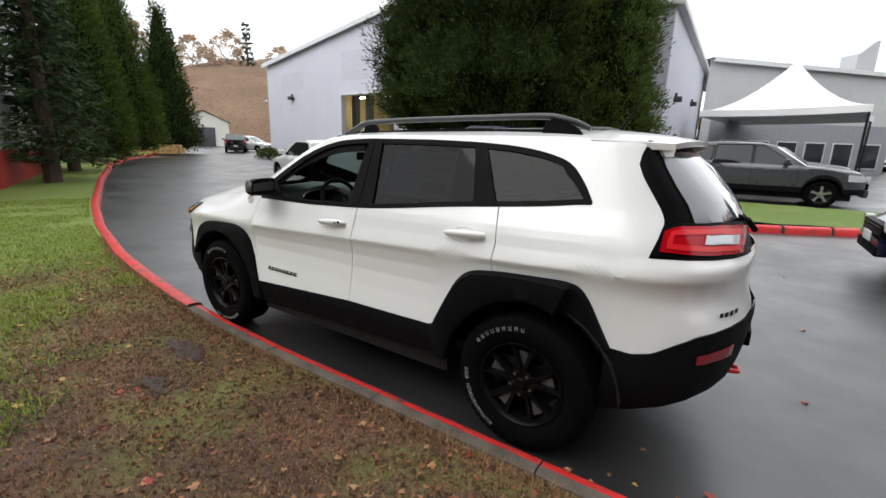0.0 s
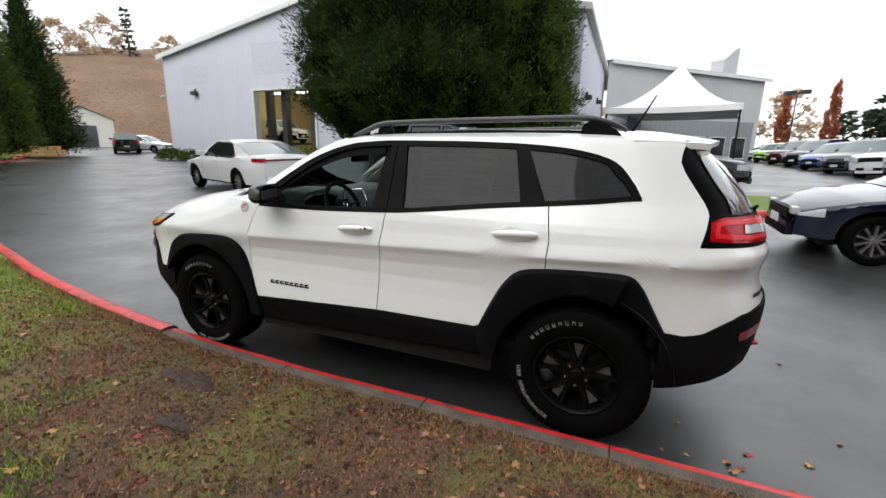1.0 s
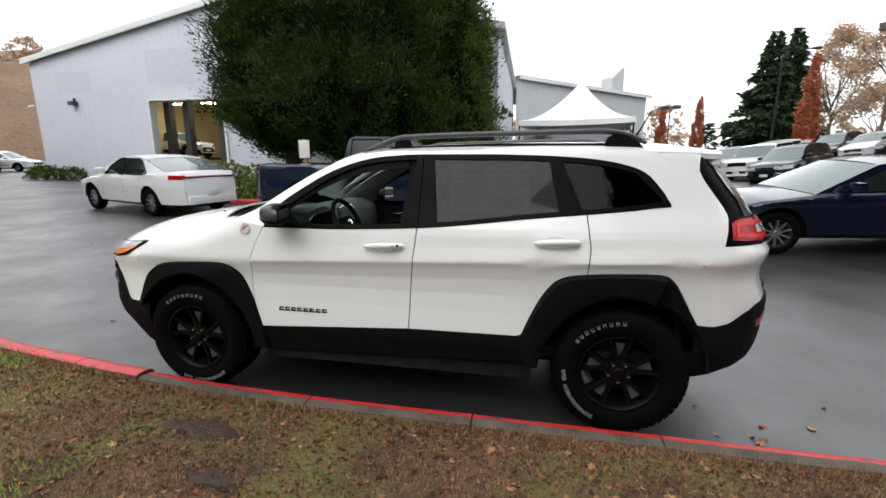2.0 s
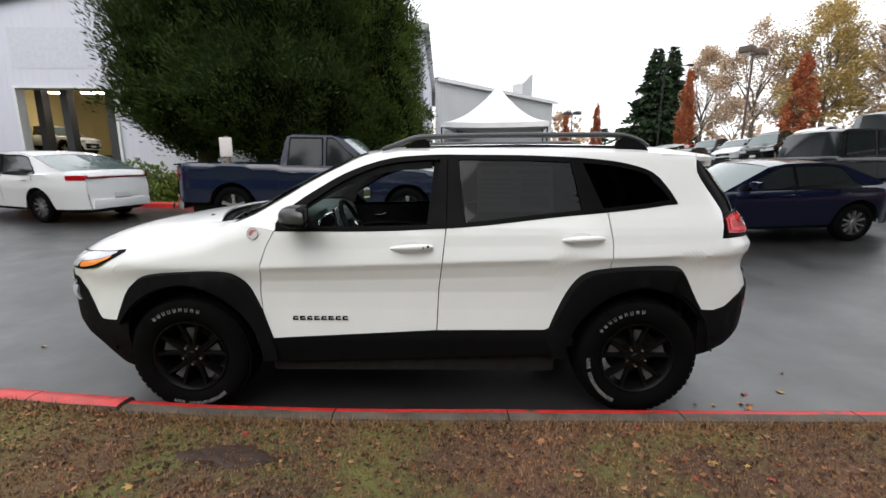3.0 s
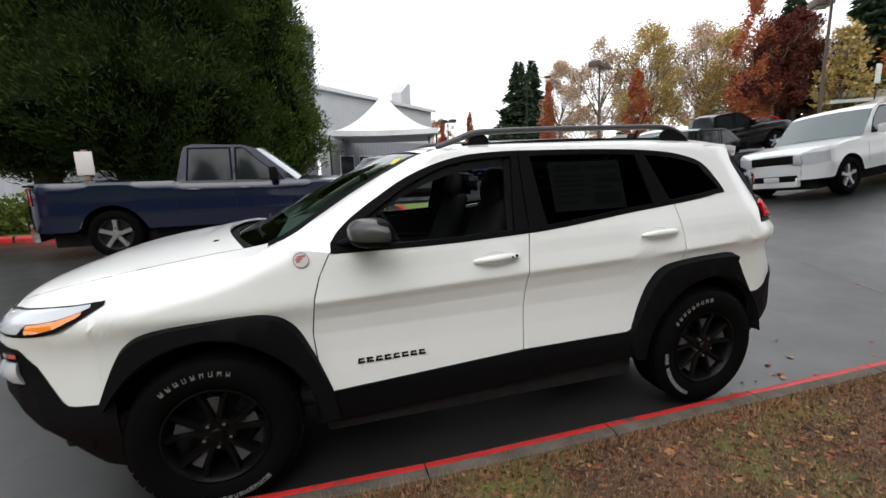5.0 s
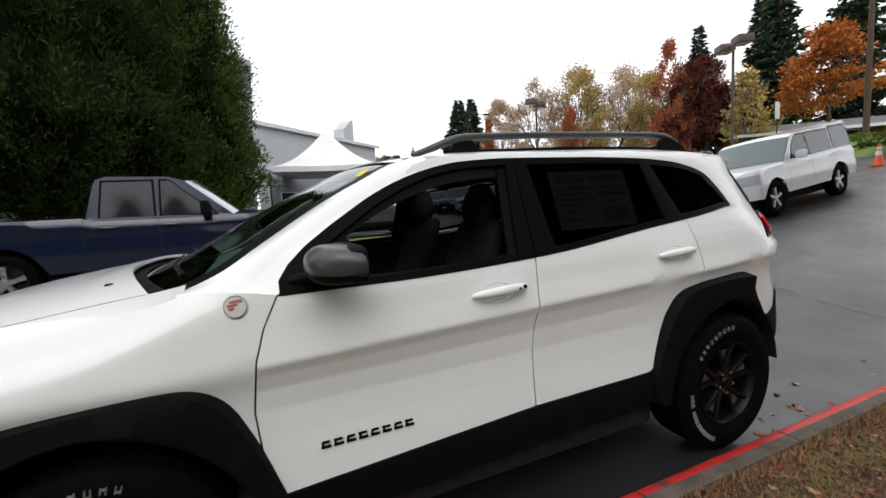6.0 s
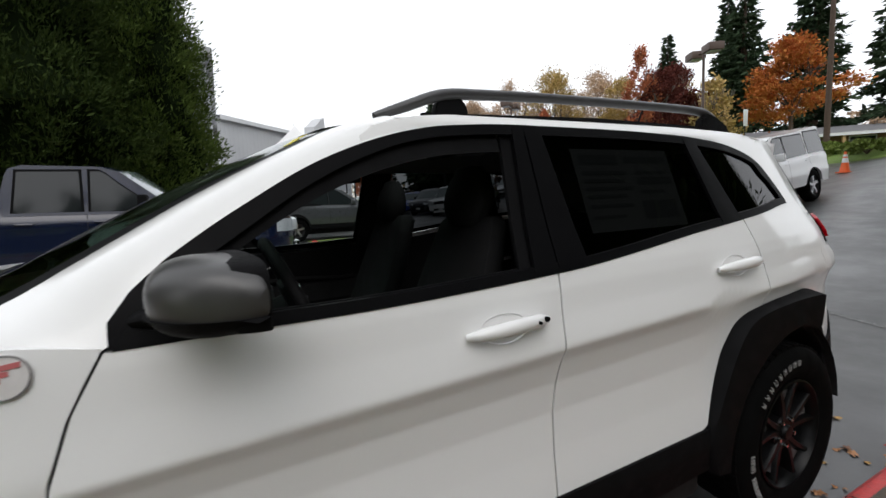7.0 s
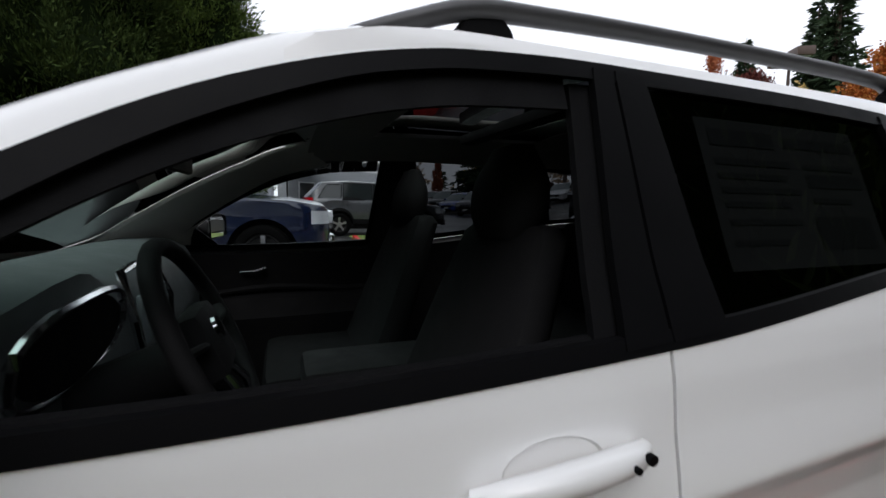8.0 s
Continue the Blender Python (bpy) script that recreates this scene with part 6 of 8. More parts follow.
for far in (False, True):
    us_m = [k / 18 for k in range(19)]
    rows = [mirror_ring(u) for u in us_m]
    mid0, mid1 = Vector((0.72, 0.064, 1.245)), Vector((0.78, -0.166, 1.241))
    bm = shell([[mid0] * 33] + rows + [[mid1] * 33])
    mir = part("door_mirror", flip_y(bm, YC) if far else bm, GUNMETAL, suv, "dark grey metallic door mirror")
    low_rows = [mirror_ring(u, 1.025, 1.216 + 0.004 * math.sin(math.pi * u)) for u in us_m]
    bm = shell([[Vector((0.72, 0.066, 1.21))] * 33] + low_rows + [[Vector((0.78, -0.168, 1.21))] * 33])
    part("mirror_foot", flip_y(bm, YC) if far else bm, BLACK_PLASTIC, mir, "black lower mirror housing")
    bm = bmesh.new()
    outer = [Vector(q) for q in ((0.0, 0.046, 1.203), (0.0, 0.050, 1.285), (0.0, 0.03, 1.303), (0.0, -0.10, 1.300), (0.0, -0.150, 1.280), (0.0, -0.155, 1.205), (0.0, -0.13, 1.190), (0.0, 0.03, 1.190))]
    outer = [Vector(q) for q in eased([tuple(q) for q in outer] + [tuple(outer[0])], 4)]
    c = Vector((0, -0.052, 1.246))
    lean = lambda q: Vector((-0.207 * (q.y + 0.162), 0, 0))
    add_grid(bm, [[Vector((x, 0, 0)) + lean(q) + c + (q - c) * k for q in outer] for x, k in ((0.755, 0.97), (0.780, 1.0), (0.799, 1.0), (0.803, 0.97), (0.802, 0.92), (0.794, 0.90))])
    bmesh.ops.recalc_face_normals(bm, faces=bm.faces)
    part("mirror_rim", flip_y(bm, YC) if far else bm, BLACK_PLASTIC, mir)
    bm = shell([[Vector((0.797, 0, 0)) + lean(c + (q - c) * k) + c + (q - c) * k for q in outer] for k in (0.93, 0.5, 0.0)])
    part("mirror_glass", flip_y(bm, YC) if far else bm, MIRROR, mir, "mirror glass")
    bm = tube([(0.60, 0.10, 1.185), (0.635, 0.065, 1.196), (0.68, 0.045, 1.212), (0.74, 0.03, 1.222)], [0.026, 0.024, 0.026, 0.032], 12, 0.7)
    part("mirror_arm", flip_y(bm, YC) if far else bm, BLACK_PLASTIC, mir)


# wheels
POCKET = plain("grey_machined_pocket", (0.075, 0.076, 0.08), 0.45, 0.25).m


def wheel(parent, x, far, kind):
    """Tyre with tread blocks and raised lettering, a black alloy of five split spokes, disc and nuts. Outer face at y = 0.02."""
    w = new("wheel")
    w.parent = parent
    w.matrix_local = pose(x, 0.0, HUB + 0.003, 0, 0, 0) if not far else pose(x, 2 * YC, HUB + 0.003, 0, 0, 180)
    w.rotation_mode = "XYZ"
    prof_t = [(0.222, 0.042), (0.236, 0.030), (0.262, 0.020), (0.285, 0.016), (0.315, 0.018), (0.338, 0.026), (0.352, 0.040), (0.361, 0.056), (0.364, 0.09), (0.364, 0.20), (0.361, 0.232), (0.338, 0.262), (0.30, 0.272), (0.24, 0.262), (0.222, 0.245)]
    tyre = part("tyre", lathe(prof_t, 64), RUBBER, w, "black all-terrain tyre with raised white lettering")
    bm = bmesh.new()
    for k in range(52):
        a = k * math.tau / 52
        for j, (ya, yb, sh) in enumerate(((0.044, 0.080, 0.0), (0.088, 0.140, 0.5), (0.148, 0.20, 0.0), (0.208, 0.246, 0.5))):
            b = a + sh * math.tau / 52
            r0 = 0.350 if j in (0, 3) else 0.356
            m = Matrix.Rotation(-b, 4, "Y")
            add_box(bm, r0, 0.3680 - (0.0035 if j in (0, 3) else 0), ya, yb, -0.0175, 0.0175, 0, m)
    tagged(part("tread", bm, RUBBER, tyre, smooth=False), kind="stuff")
    bm = bmesh.new()
    rng = random.Random(4)
    for start, n, step in ((127 if kind else 142, 9, -6.6), (-50 if kind else -118, 15, -4.4)):
        for k in range(n):
            if n > 10 and k in (11,):
                continue
            a = math.radians(start + k * step * (1 if n < 10 else 1))
            m = Matrix.Rotation(-a, 4, "Y")
            for q in (-1, 1):
                add_box(bm, 0.291, 0.313, 0.0125, 0.0185, q * 0.0065 - 0.0013, q * 0.0065 + 0.0013, 0, m)
            add_box(bm, 0.291 + 0.018 * rng.choice((0, 0.5, 1)), 0.2945 + 0.018 * rng.choice((0, 0.5)), 0.0125, 0.0185, -0.008, 0.008, 0, m)
    tagged(part("tyre_lettering", bm, TYRE_WHITE, tyre, "raised white bars of lettering", smooth=False), kind="stuff")
    rim = part("rim", lathe([(0.222, 0.042), (0.224, 0.030), (0.217, 0.028), (0.208, 0.040), (0.200, 0.065), (0.192, 0.13), (0.19, 0.24), (0.222, 0.248)], 56), RIM_BLACK, w, "black alloy wheel with split spokes")
    part("brake_disc", lathe([(0, 0.16), (0.155, 0.16), (0.155, 0.175), (0, 0.175)], 36), STEEL, w)
    part("caliper", prism([(0.09 * math.cos(a) if r else 0.165 * math.cos(a), 0.09 * math.sin(a) if r else 0.165 * math.sin(a)) for r, a in [(0, 0.1), (0, 0.5), (0, 0.9), (1, 0.9), (1, 0.5), (1, 0.1)]], 0.125, 0.19), STEEL, w)
    for k in range(5):
        a0 = math.radians(90 + 72 * k)
        bm = bmesh.new()
        for side in (-1, 1):
            pts = []
            for r, off, y, hw in ((0.045, 0.010, 0.052, 0.017), (0.09, 0.018, 0.050, 0.016), (0.14, 0.034, 0.048, 0.014), (0.18, 0.052, 0.046, 0.013), (0.212, 0.066, 0.040, 0.017)):
                row = []
                for dy, dw in ((0.055, 1.0), (0.012, 1.0), (0.0, 0.6), (0.0, -0.6), (0.012, -1.0), (0.055, -1.0)):
                    s = side * off + dw * hw
                    row.append((r * math.cos(a0) - s * math.sin(a0), y + dy, r * math.sin(a0) + s * math.cos(a0)))
                pts.append(row)
            add_grid(bm, pts)
        bmesh.ops.recalc_face_normals(bm, faces=bm.faces)
        part("spoke", bm, RIM_BLACK, rim)
        bm = shell([[(r * math.cos(a0) - s * math.sin(a0), y, r * math.sin(a0) + s * math.cos(a0)) for s in (-hw, hw)] for r, hw, y in ((0.088, 0.004, 0.075), (0.13, 0.014, 0.066), (0.175, 0.026, 0.060))])
        part("spoke_pocket", bm, POCKET, rim, "grey machined pocket")
        b = lathe([(0, 0.040), (0.008, 0.041), (0.009, 0.06)], 8, (0.057 * math.cos(a0 + 0.63), 0, 0.057 * math.sin(a0 + 0.63)))
        part("wheel_nut", b, CHROME, rim)
    part("hub_cap", lathe([(0, 0.036), (0.026, 0.037), (0.031, 0.042), (0.033, 0.052), (0.075, 0.056), (0.078, 0.1)], 28), RIM_BLACK, rim)
    return w


wheel(suv, 0.0, False, 1)
wheel(suv, AXLE, False, 0)
wheel(suv, 0.0, True, 1)
wheel(suv, AXLE, True, 0)


# cabin of the SUV
def cushion(x0, x1, y0, y1, z0, z1, soft=0.04):
    return box(x0, x1, y0, y1, z0, z1, soft)


def padded(rings, n=20):
    """An upholstered shape: rounded rings (x, y, z, half depth, half width) from bottom to top, closed at both ends."""
    rows = [[(x, y, z)] * (n + 1) for x, y, z, a, b in rings[:1]]
    for x, y, z, a, b in rings:
        row = []
        for i in range(n + 1):
            an = math.tau * i / n
            ca, sa = math.cos(an), math.sin(an)
            row.append((x + a * math.copysign(abs(ca) ** 0.7, ca) - (0.03 * abs(sa) ** 3 if a > 0.058 else 0), y + b * math.copysign(abs(sa) ** 0.75, sa), z))
        rows.append(row)
    x, y, z, a, b = rings[-1]
    rows += [[(x + (p[0] - x) * 0.7, y + (p[1] - y) * 0.85, z + 0.025) for p in rows[-1]], [(x, y, z + 0.035)] * (n + 1)]
    return shell(rows)


part("cabin_floor", box(0.35, 3.1, 0.14, 1.72, 0.40, 0.46, 0.01), LINING, suv)
for yc, who in ((0.53, 0), (1.33, 1)):
    seat = part("front_seat", cushion(0.98, 1.42, yc - 0.26, yc + 0.26, 0.60, 0.80, 0.06), CLOTH, suv, "black cloth front seat")
    part("backrest", padded([(1.37 + 0.20 * t, yc, 0.74 + 0.55 * t, 0.085 - 0.025 * t, 0.255 * (1 - 0.25 * t ** 2.5)) for t in [i / 10 for i in range(11)]]), CLOTH, seat)
    part("headrest", padded([(1.53 + 0.02 * t, yc, 1.285 + 0.18 * t, 0.055 * math.sin(math.pi * (0.12 + 0.76 * t)) ** 0.5, 0.135 * math.sin(math.pi * (0.15 + 0.7 * t)) ** 0.5) for t in [i / 8 for i in range(9)]]), CLOTH, seat)
    part("headrest_post", tube([(1.53, yc - 0.06, 1.24), (1.53, yc - 0.06, 1.32)], 0.007, 6), CHROME, seat)
    part("headrest_post", tube([(1.53, yc + 0.06, 1.24), (1.53, yc + 0.06, 1.32)], 0.007, 6), CHROME, seat)
bench = part("rear_bench", cushion(2.05, 2.55, 0.22, 1.64, 0.62, 0.82, 0.06), CLOTH, suv, "black cloth rear bench")
bm = cushion(2.5, 2.64, 0.22, 1.64, 0.78, 1.28, 0.05)
part("bench_back", bm, CLOTH, bench)
for yc in (0.5, 1.36):
    part("headrest", cushion(2.56, 2.66, yc - 0.12, yc + 0.12, 1.27, 1.44, 0.04), CLOTH, bench)
rows = []
for y in [0.16 + 1.54 * k / 20 for k in range(21)]:
    hood_ = 0.06 * math.exp(-(((y - 0.53) / 0.19) ** 2))
    rows.append([(0.28, y, 1.165), (0.38, y, 1.195), (0.48, y, 1.212 + 0.2 * hood_), (0.57, y, 1.213 + 0.55 * hood_), (0.63 + 0.3 * hood_, y, 1.20 + 0.85 * hood_), (0.675 + 0.9 * hood_, y, 1.172 + hood_), (0.69 + 0.6 * hood_, y, 1.15 + 0.8 * hood_), (0.70, y, 1.12), (0.722, y, 1.0), (0.72, y, 0.78), (0.58, y, 0.62)])
part("dashboard", shell(rows), DASH, suv, "grey soft-touch dashboard")
ring = []
for k in range(29):
    a = math.tau * k / 28
    ring.append((0.738 + 0.012 * math.sin(a), 0.505 + 0.205 * math.copysign(abs(math.cos(a)) ** 0.7, math.cos(a)), 1.128 + 0.068 * math.copysign(abs(math.sin(a)) ** 0.8, math.sin(a))))
cluster = part("instrument_panel", shell([[(0.738, 0.505 + 0.195 * math.cos(a) * r, 1.128 + 0.065 * math.sin(a) * r) for a in [math.tau * i / 28 for i in range(29)]] for r in (1, 0.5, 0.0)]), GLOSS_BLACK, suv)
part("instrument_ring", tube(ring, 0.008, 6), CHROME, cluster, "chrome ring round the dials")
for pts in ([(0.70, 0.93, 1.195), (0.70, 0.84, 1.188), (0.735, 0.80, 1.08), (0.74, 0.83, 0.99)], [(0.70, 0.95, 1.195), (0.70, 1.10, 1.188), (0.735, 1.13, 1.08), (0.74, 1.10, 0.99)]):
    part("vent_bezel", tube(pts, 0.011, 8), CHROME, suv, "bright vent bezel")
part("touch_screen", box(0.724, 0.738, 0.85, 1.08, 1.0, 1.13, 0.006), plain("screen_glass", (0.25, 0.30, 0.31), 0.12).m, suv, "pale grey touch screen")
wheel_c, tilt = Vector((0.922, 0.53, 1.108)), Matrix.Rotation(radians(-24), 4, "Y")
bm = bmesh.new()
ring = [tilt @ Vector((0, 0.185 * math.cos(math.tau * k / 36), 0.185 * math.sin(math.tau * k / 36))) + wheel_c for k in range(37)]
add_tube(bm, ring, 0.0165, 10, caps=False)
steer = part("steering_wheel", bm, LINING, suv, "black leather steering wheel with bright spokes")
b = box(-0.03, 0.02, -0.075, 0.075, -0.07, 0.06, 0.02)
b.transform(Matrix.Translation(wheel_c) @ tilt)
part("wheel_boss", b, LINING, steer)
for y0, z0, y1, z1 in ((-0.07, 0.0, -0.17, 0.02), (0.07, 0.0, 0.17, 0.02), (-0.03, -0.06, -0.06, -0.17), (0.03, -0.06, 0.06, -0.17)):
    b = tube([(0.0, y0, z0), (0.012, (y0 + y1) / 2, (z0 + z1) / 2), (0.0, y1, z1)], 0.013, 8, 0.6)
    b.transform(Matrix.Translation(wheel_c) @ tilt)
    part("wheel_spoke", b, CHROME if abs(z1) > 0.1 else LINING, steer)
b = lathe([(0, -0.004), (0.022, -0.002), (0.024, 0.004)], 20)
b.transform(Matrix.Translation(wheel_c) @ tilt @ pose(0.024, 0, 0.01, 0, 0, 90))
part("boss_badge", b, CHROME, steer)
part("steering_column", tube([(0.70, 0.53, 0.99), (0.90, 0.53, 1.072)], [0.06, 0.05], 10), LINING, suv)
part("stalk", tube([(0.86, 0.58, 1.09), (0.87, 0.74, 1.11)], [0.010, 0.008], 6), LINING, suv)
part("centre_console", box(0.70, 1.55, 0.83, 1.03, 0.46, 0.80, 0.05), LINING, suv)
part("armrest", box(1.10, 1.5, 0.82, 1.04, 0.80, 0.90, 0.03), LINING, suv)
# far door inside, headliner, pillar linings, inner mirror, sunroof
rows = patch(0.58, 1.46, 0.52, lambda x: BELT(x) + 0.012, 12, 10, out=-0.075, lip=0, bend=lambda x, z: -0.05 * math.exp(-(((z - 0.86) / 0.07) ** 2)))
trim = part("door_lining", flip_y(shell(rows), YC), LINING, suv)
part("inner_handle", flip_y(tube([on_flank(0.88, 1.066, -0.090), on_flank(0.94, 1.072, -0.104), on_flank(0.985, 1.083, -0.092)], [0.006, 0.010, 0.011], 8), YC), CHROME, trim, "bright inner door handle")
part("door_ledge", flip_y(tube([on_flank(0.62 + 0.08 * k, 0.90 + 0.008 * k, -0.105) for k in range(11)], 0.014, 6), YC), LINING, trim)
for far in (False, True):
    inner = []
    for a, b in list(zip(P_IN, P_OUT))[4 if far else 9:]:
        a, b = Vector(a), Vector(b)
        inner.append([a.lerp(b, t) + Vector((0.035, 0.04 + 0.02 * t, -0.022)) for t in ((-0.38, -0.2, 0.1, 0.4, 0.7, 0.95, 1.06) if far else (0.05, 0.3, 0.6, 0.95, 1.06))])
    bm = shell(inner)
    part("pillar_lining", flip_y(bm, YC) if far else bm, GREY_TRIM, suv, "light grey pillar lining")
liner = []
for k in range(18):
    x = 1.16 + (3.05 - 1.16) * k / 17
    half = [Vector((x, flank(x, DLO(min(x, 2.6)) - 0.03) + 0.05, 1.535 + 0.02 * min(1, k / 4)))] + [roof_at(x, u) + Vector((0, 0, -0.045)) for u in (0.15, 0.3, 0.5, 0.75, 1.0)]
    liner.append([p for p in half] + [Vector((p.x, 2 * YC - p.y, p.z)) for p in half[-2::-1]])
bm = bmesh.new()
add_grid(bm, liner)
for f in [f for f in bm.faces if 1.38 < f.calc_center_median().x < 2.10 and 0.58 < f.calc_center_median().y < 1.26]:
    bm.faces.remove(f)
part("headliner", bm, plain("grey_headliner", (0.36, 0.36, 0.345), 0.95, relief=0.1, fine=300).m, suv, "grey cloth headliner")
part("sunroof_bar", box(1.73, 1.80, 0.58, 1.28, 1.60, 1.635, 0.01), LINING, suv)
for yy in (0.42, 1.44):
    part("cabin_pillar", flip_y(shell(patch(lambda z: B0(z) - 0.02, lambda z: B1(z) + 0.02, lambda x: BELT(x) - 0.01, lambda x: DLO(x) - 0.005, 3, 6, out=-0.045, lip=0)), YC if yy > YC else 9e9) if yy > YC else shell(patch(lambda z: B0(z) - 0.02, lambda z: B1(z) + 0.02, lambda x: BELT(x) - 0.01, lambda x: DLO(x) - 0.005, 3, 6, out=-0.045, lip=0)), LINING, suv)
part("rear_view_mirror", box(0.80, 0.825, 0.81, 1.05, 1.43, 1.495, 0.012), GLOSS_BLACK, suv)
part("cabin_back", box(3.05, 3.10, 0.25, 1.61, 0.5, 1.15, 0.02), LINING, suv)


# ---------------------------------------------------------------- the other vehicles
# each is built heading to -x with its front axle at x = 0 and its middle at y = 0
DARK_GLASS = Mat("dark_car_glass", (0.014, 0.017, 0.018), 0.06).set(Coat_Weight=0.15).m
PALE_GLASS = Mat("pale_screen_glass", (0.10, 0.13, 0.13), 0.04).set(Coat_Weight=0.5).m
PLATE = plain("number_plate", (0.62, 0.64, 0.62), 0.5).m
WHEEL_MESHES = {}


def car_wheel(parent, x, y, r, width, style, outer):
    """Tyre, rim and spokes; outer = -1 for a wheel whose face looks to -y."""
    key = (round(r, 3), round(width, 3), style)
    if key not in WHEEL_MESHES:
        k = r * 0.66
        tyre = lathe([(k, 0.03), (k * 1.08, 0.008), (r * 0.86, 0.0), (r * 0.95, 0.012), (r, 0.04), (r, width - 0.04), (r * 0.9, width), (k, width - 0.02)], 30)
        rim = lathe([(k * 1.0, 0.03), (k * 0.98, 0.02), (k * 0.92, 0.03), (k * 0.86, 0.09), (k * 0.5, 0.10), (0, 0.10)], 30)
        sp = bmesh.new()
        n = {"five": 5, "six": 6, "ten": 10}[style]
        hw = 0.16 if n < 7 else 0.075
        for i in range(n):
            a = math.tau * i / n + 0.3
            rows = []
            for q, w_, yy in ((0.05, hw * 1.1, 0.035), (0.5, hw * 0.8, 0.03), (0.95, hw, 0.028)):
                rows.append([(k * (q * math.cos(a) - s * w_ * math.sin(a)), yy + d, k * (q * math.sin(a) + s * w_ * math.cos(a))) for s, d in ((-1, 0.04), (-0.8, 0.0), (0.8, 0.0), (1, 0.04))])
            add_grid(sp, rows)
        add_lathe(sp, [(0, 0.022), (k * 0.18, 0.024), (k * 0.22, 0.05)], 0, 14)
        bmesh.ops.recalc_face_normals(sp, faces=sp.faces)
        made = []
        for nm, b, mt in (("tyre", tyre, RUBBER), ("rim", rim, WELL), ("spokes", sp, RIM_SILVER)):
            o = part(nm, b, mt)
            made.append((nm, o.data))
            bpy.data.objects.remove(o)
        WHEEL_MESHES[key] = made
    w = new("wheel")
    w.parent = parent
    w.matrix_local = pose(x, y, r, 0, 0, 0 if outer < 0 else 180)
    for nm, me in WHEEL_MESHES[key]:
        o = new(nm, me)
        o.parent = w
    return w


def vehicle(name, label, m, spec, coat, detail=True, group=""):
    g = dict(W=1.82, wb=2.7, fo=0.9, ro=0.95, r=0.33, sill=0.24, low=0.30, tumble=0.30, glass=DARK_GLASS, screen=PALE_GLASS, style="five", clad=None, crown=0.05, arch=0.07, nose_r=0.5, tail_r=0.4, plate_f=True, plate_r=True)
    g.update(spec)
    t = thing(name, m, label, "car" if name != "pickup_truck" else "pickup", group)
    wh, x0, x1 = g["W"] / 2, -g["fo"], g["wb"] + g["ro"]
    deck, green = curve(g["deck"]), g["green"]
    gz = curve(green)
    gx0, gx1 = green[0][0], green[-1][0]
    belt_z = deck((gx0 + gx1) / 2)

    def fl(x, z):
        inset = 0.05 * max(0, (0.55 - z) / 0.4) ** 1.5 + 0.02 * (1 - math.exp(-(((z - 0.72) / 0.12) ** 2)))
        over = max(0.0, z - deck(x) + 0.03)
        inset += g["tumble"] * over + (0.04 * min(1, over / 0.03) if over else 0)
        n = max(0.0, 1 - (x - x0) / g["nose_r"])
        q = max(0.0, 1 - (x1 - x) / g["tail_r"])
        return min(-0.02, -wh + inset + wh * (0.42 * n ** 2.4 + 0.28 * q ** 2.4))

    def pt(x, z, out=0.0):
        e = 0.02
        v = Vector(((fl(x + e, z) - fl(x - e, z)) / (2 * e), -1, (fl(x, z + e) - fl(x, z - e)) / (2 * e)))
        v.x, v.z = max(-2, min(2, v.x)), max(-0.6, min(0.6, v.z))
        return Vector((x, fl(x, z), z)) + v.normalized() * out

    def grid(xa, xb, za, zb, nx, nz, out=0.0):
        fxa, fxb = (f if callable(f) else (lambda z, f=f: f) for f in (xa, xb))
        rows = []
        for i in range(nx + 1):
            u, row = i / nx, []
            for j in range(nz + 1):
                v = j / nz
                x = fxa(0.9) * (1 - u) + fxb(0.9) * u
                for _ in range(2):
                    z = (za(x) if callable(za) else za) * (1 - v) + (zb(x) if callable(zb) else zb) * v
                    x = fxa(z) * (1 - u) + fxb(z) * u
                row.append(pt(x, z, out))
            rows.append(row)
        return rows

    def both(nm, rows_list, mat, lab="", parent=None, sides=(0, 1)):
        made = []
        for far in sides:
            bm = bmesh.new()
            for rows in rows_list:
                add_grid(bm, rows)
            bmesh.ops.remove_doubles(bm, verts=bm.verts, dist=0.0005)
            bmesh.ops.recalc_face_normals(bm, faces=bm.faces)
            if far:
                flip_y(bm, 0.0)
            made.append(part(nm, bm, mat, parent or t, lab))
        return made

    ra = g["r"] + g["arch"]

    def low(x):
        z = g["low"]
        for c in (0, g["wb"]):
            if abs(x - c) < ra:
                z = max(z, g["r"] + math.sqrt(ra * ra - (x - c) ** 2))
        return z

    both("body_side", [grid(x0, x1, low, lambda x: deck(x) - 0.0, 90, 9)], coat)
    if g["clad"]:
        both("lower_cladding", [grid(x0 + 0.02, x1 - 0.02, lambda x: low(x) - 0.002, lambda x: max(low(x) + 0.09, 0.52), 90, 3, 0.012)], g["clad"], "dark lower cladding")
    us_ = (0, 0.04, 0.12, 0.3, 0.55, 0.8, 1)

    def top(xa, xb, n, nm, mat, crown):
        rows = []
        for k in range(n + 1):
            x = xa + (xb - xa) * k / n
            y = fl(x, deck(x))
            half = [Vector((x, y * (1 - u), deck(x) + crown * (1 - (1 - u) ** 2.4))) for u in us_]
            rows.append(half + [Vector((p.x, -p.y, p.z)) for p in half[-2::-1]])
        return part(nm, shell(rows), mat, t)

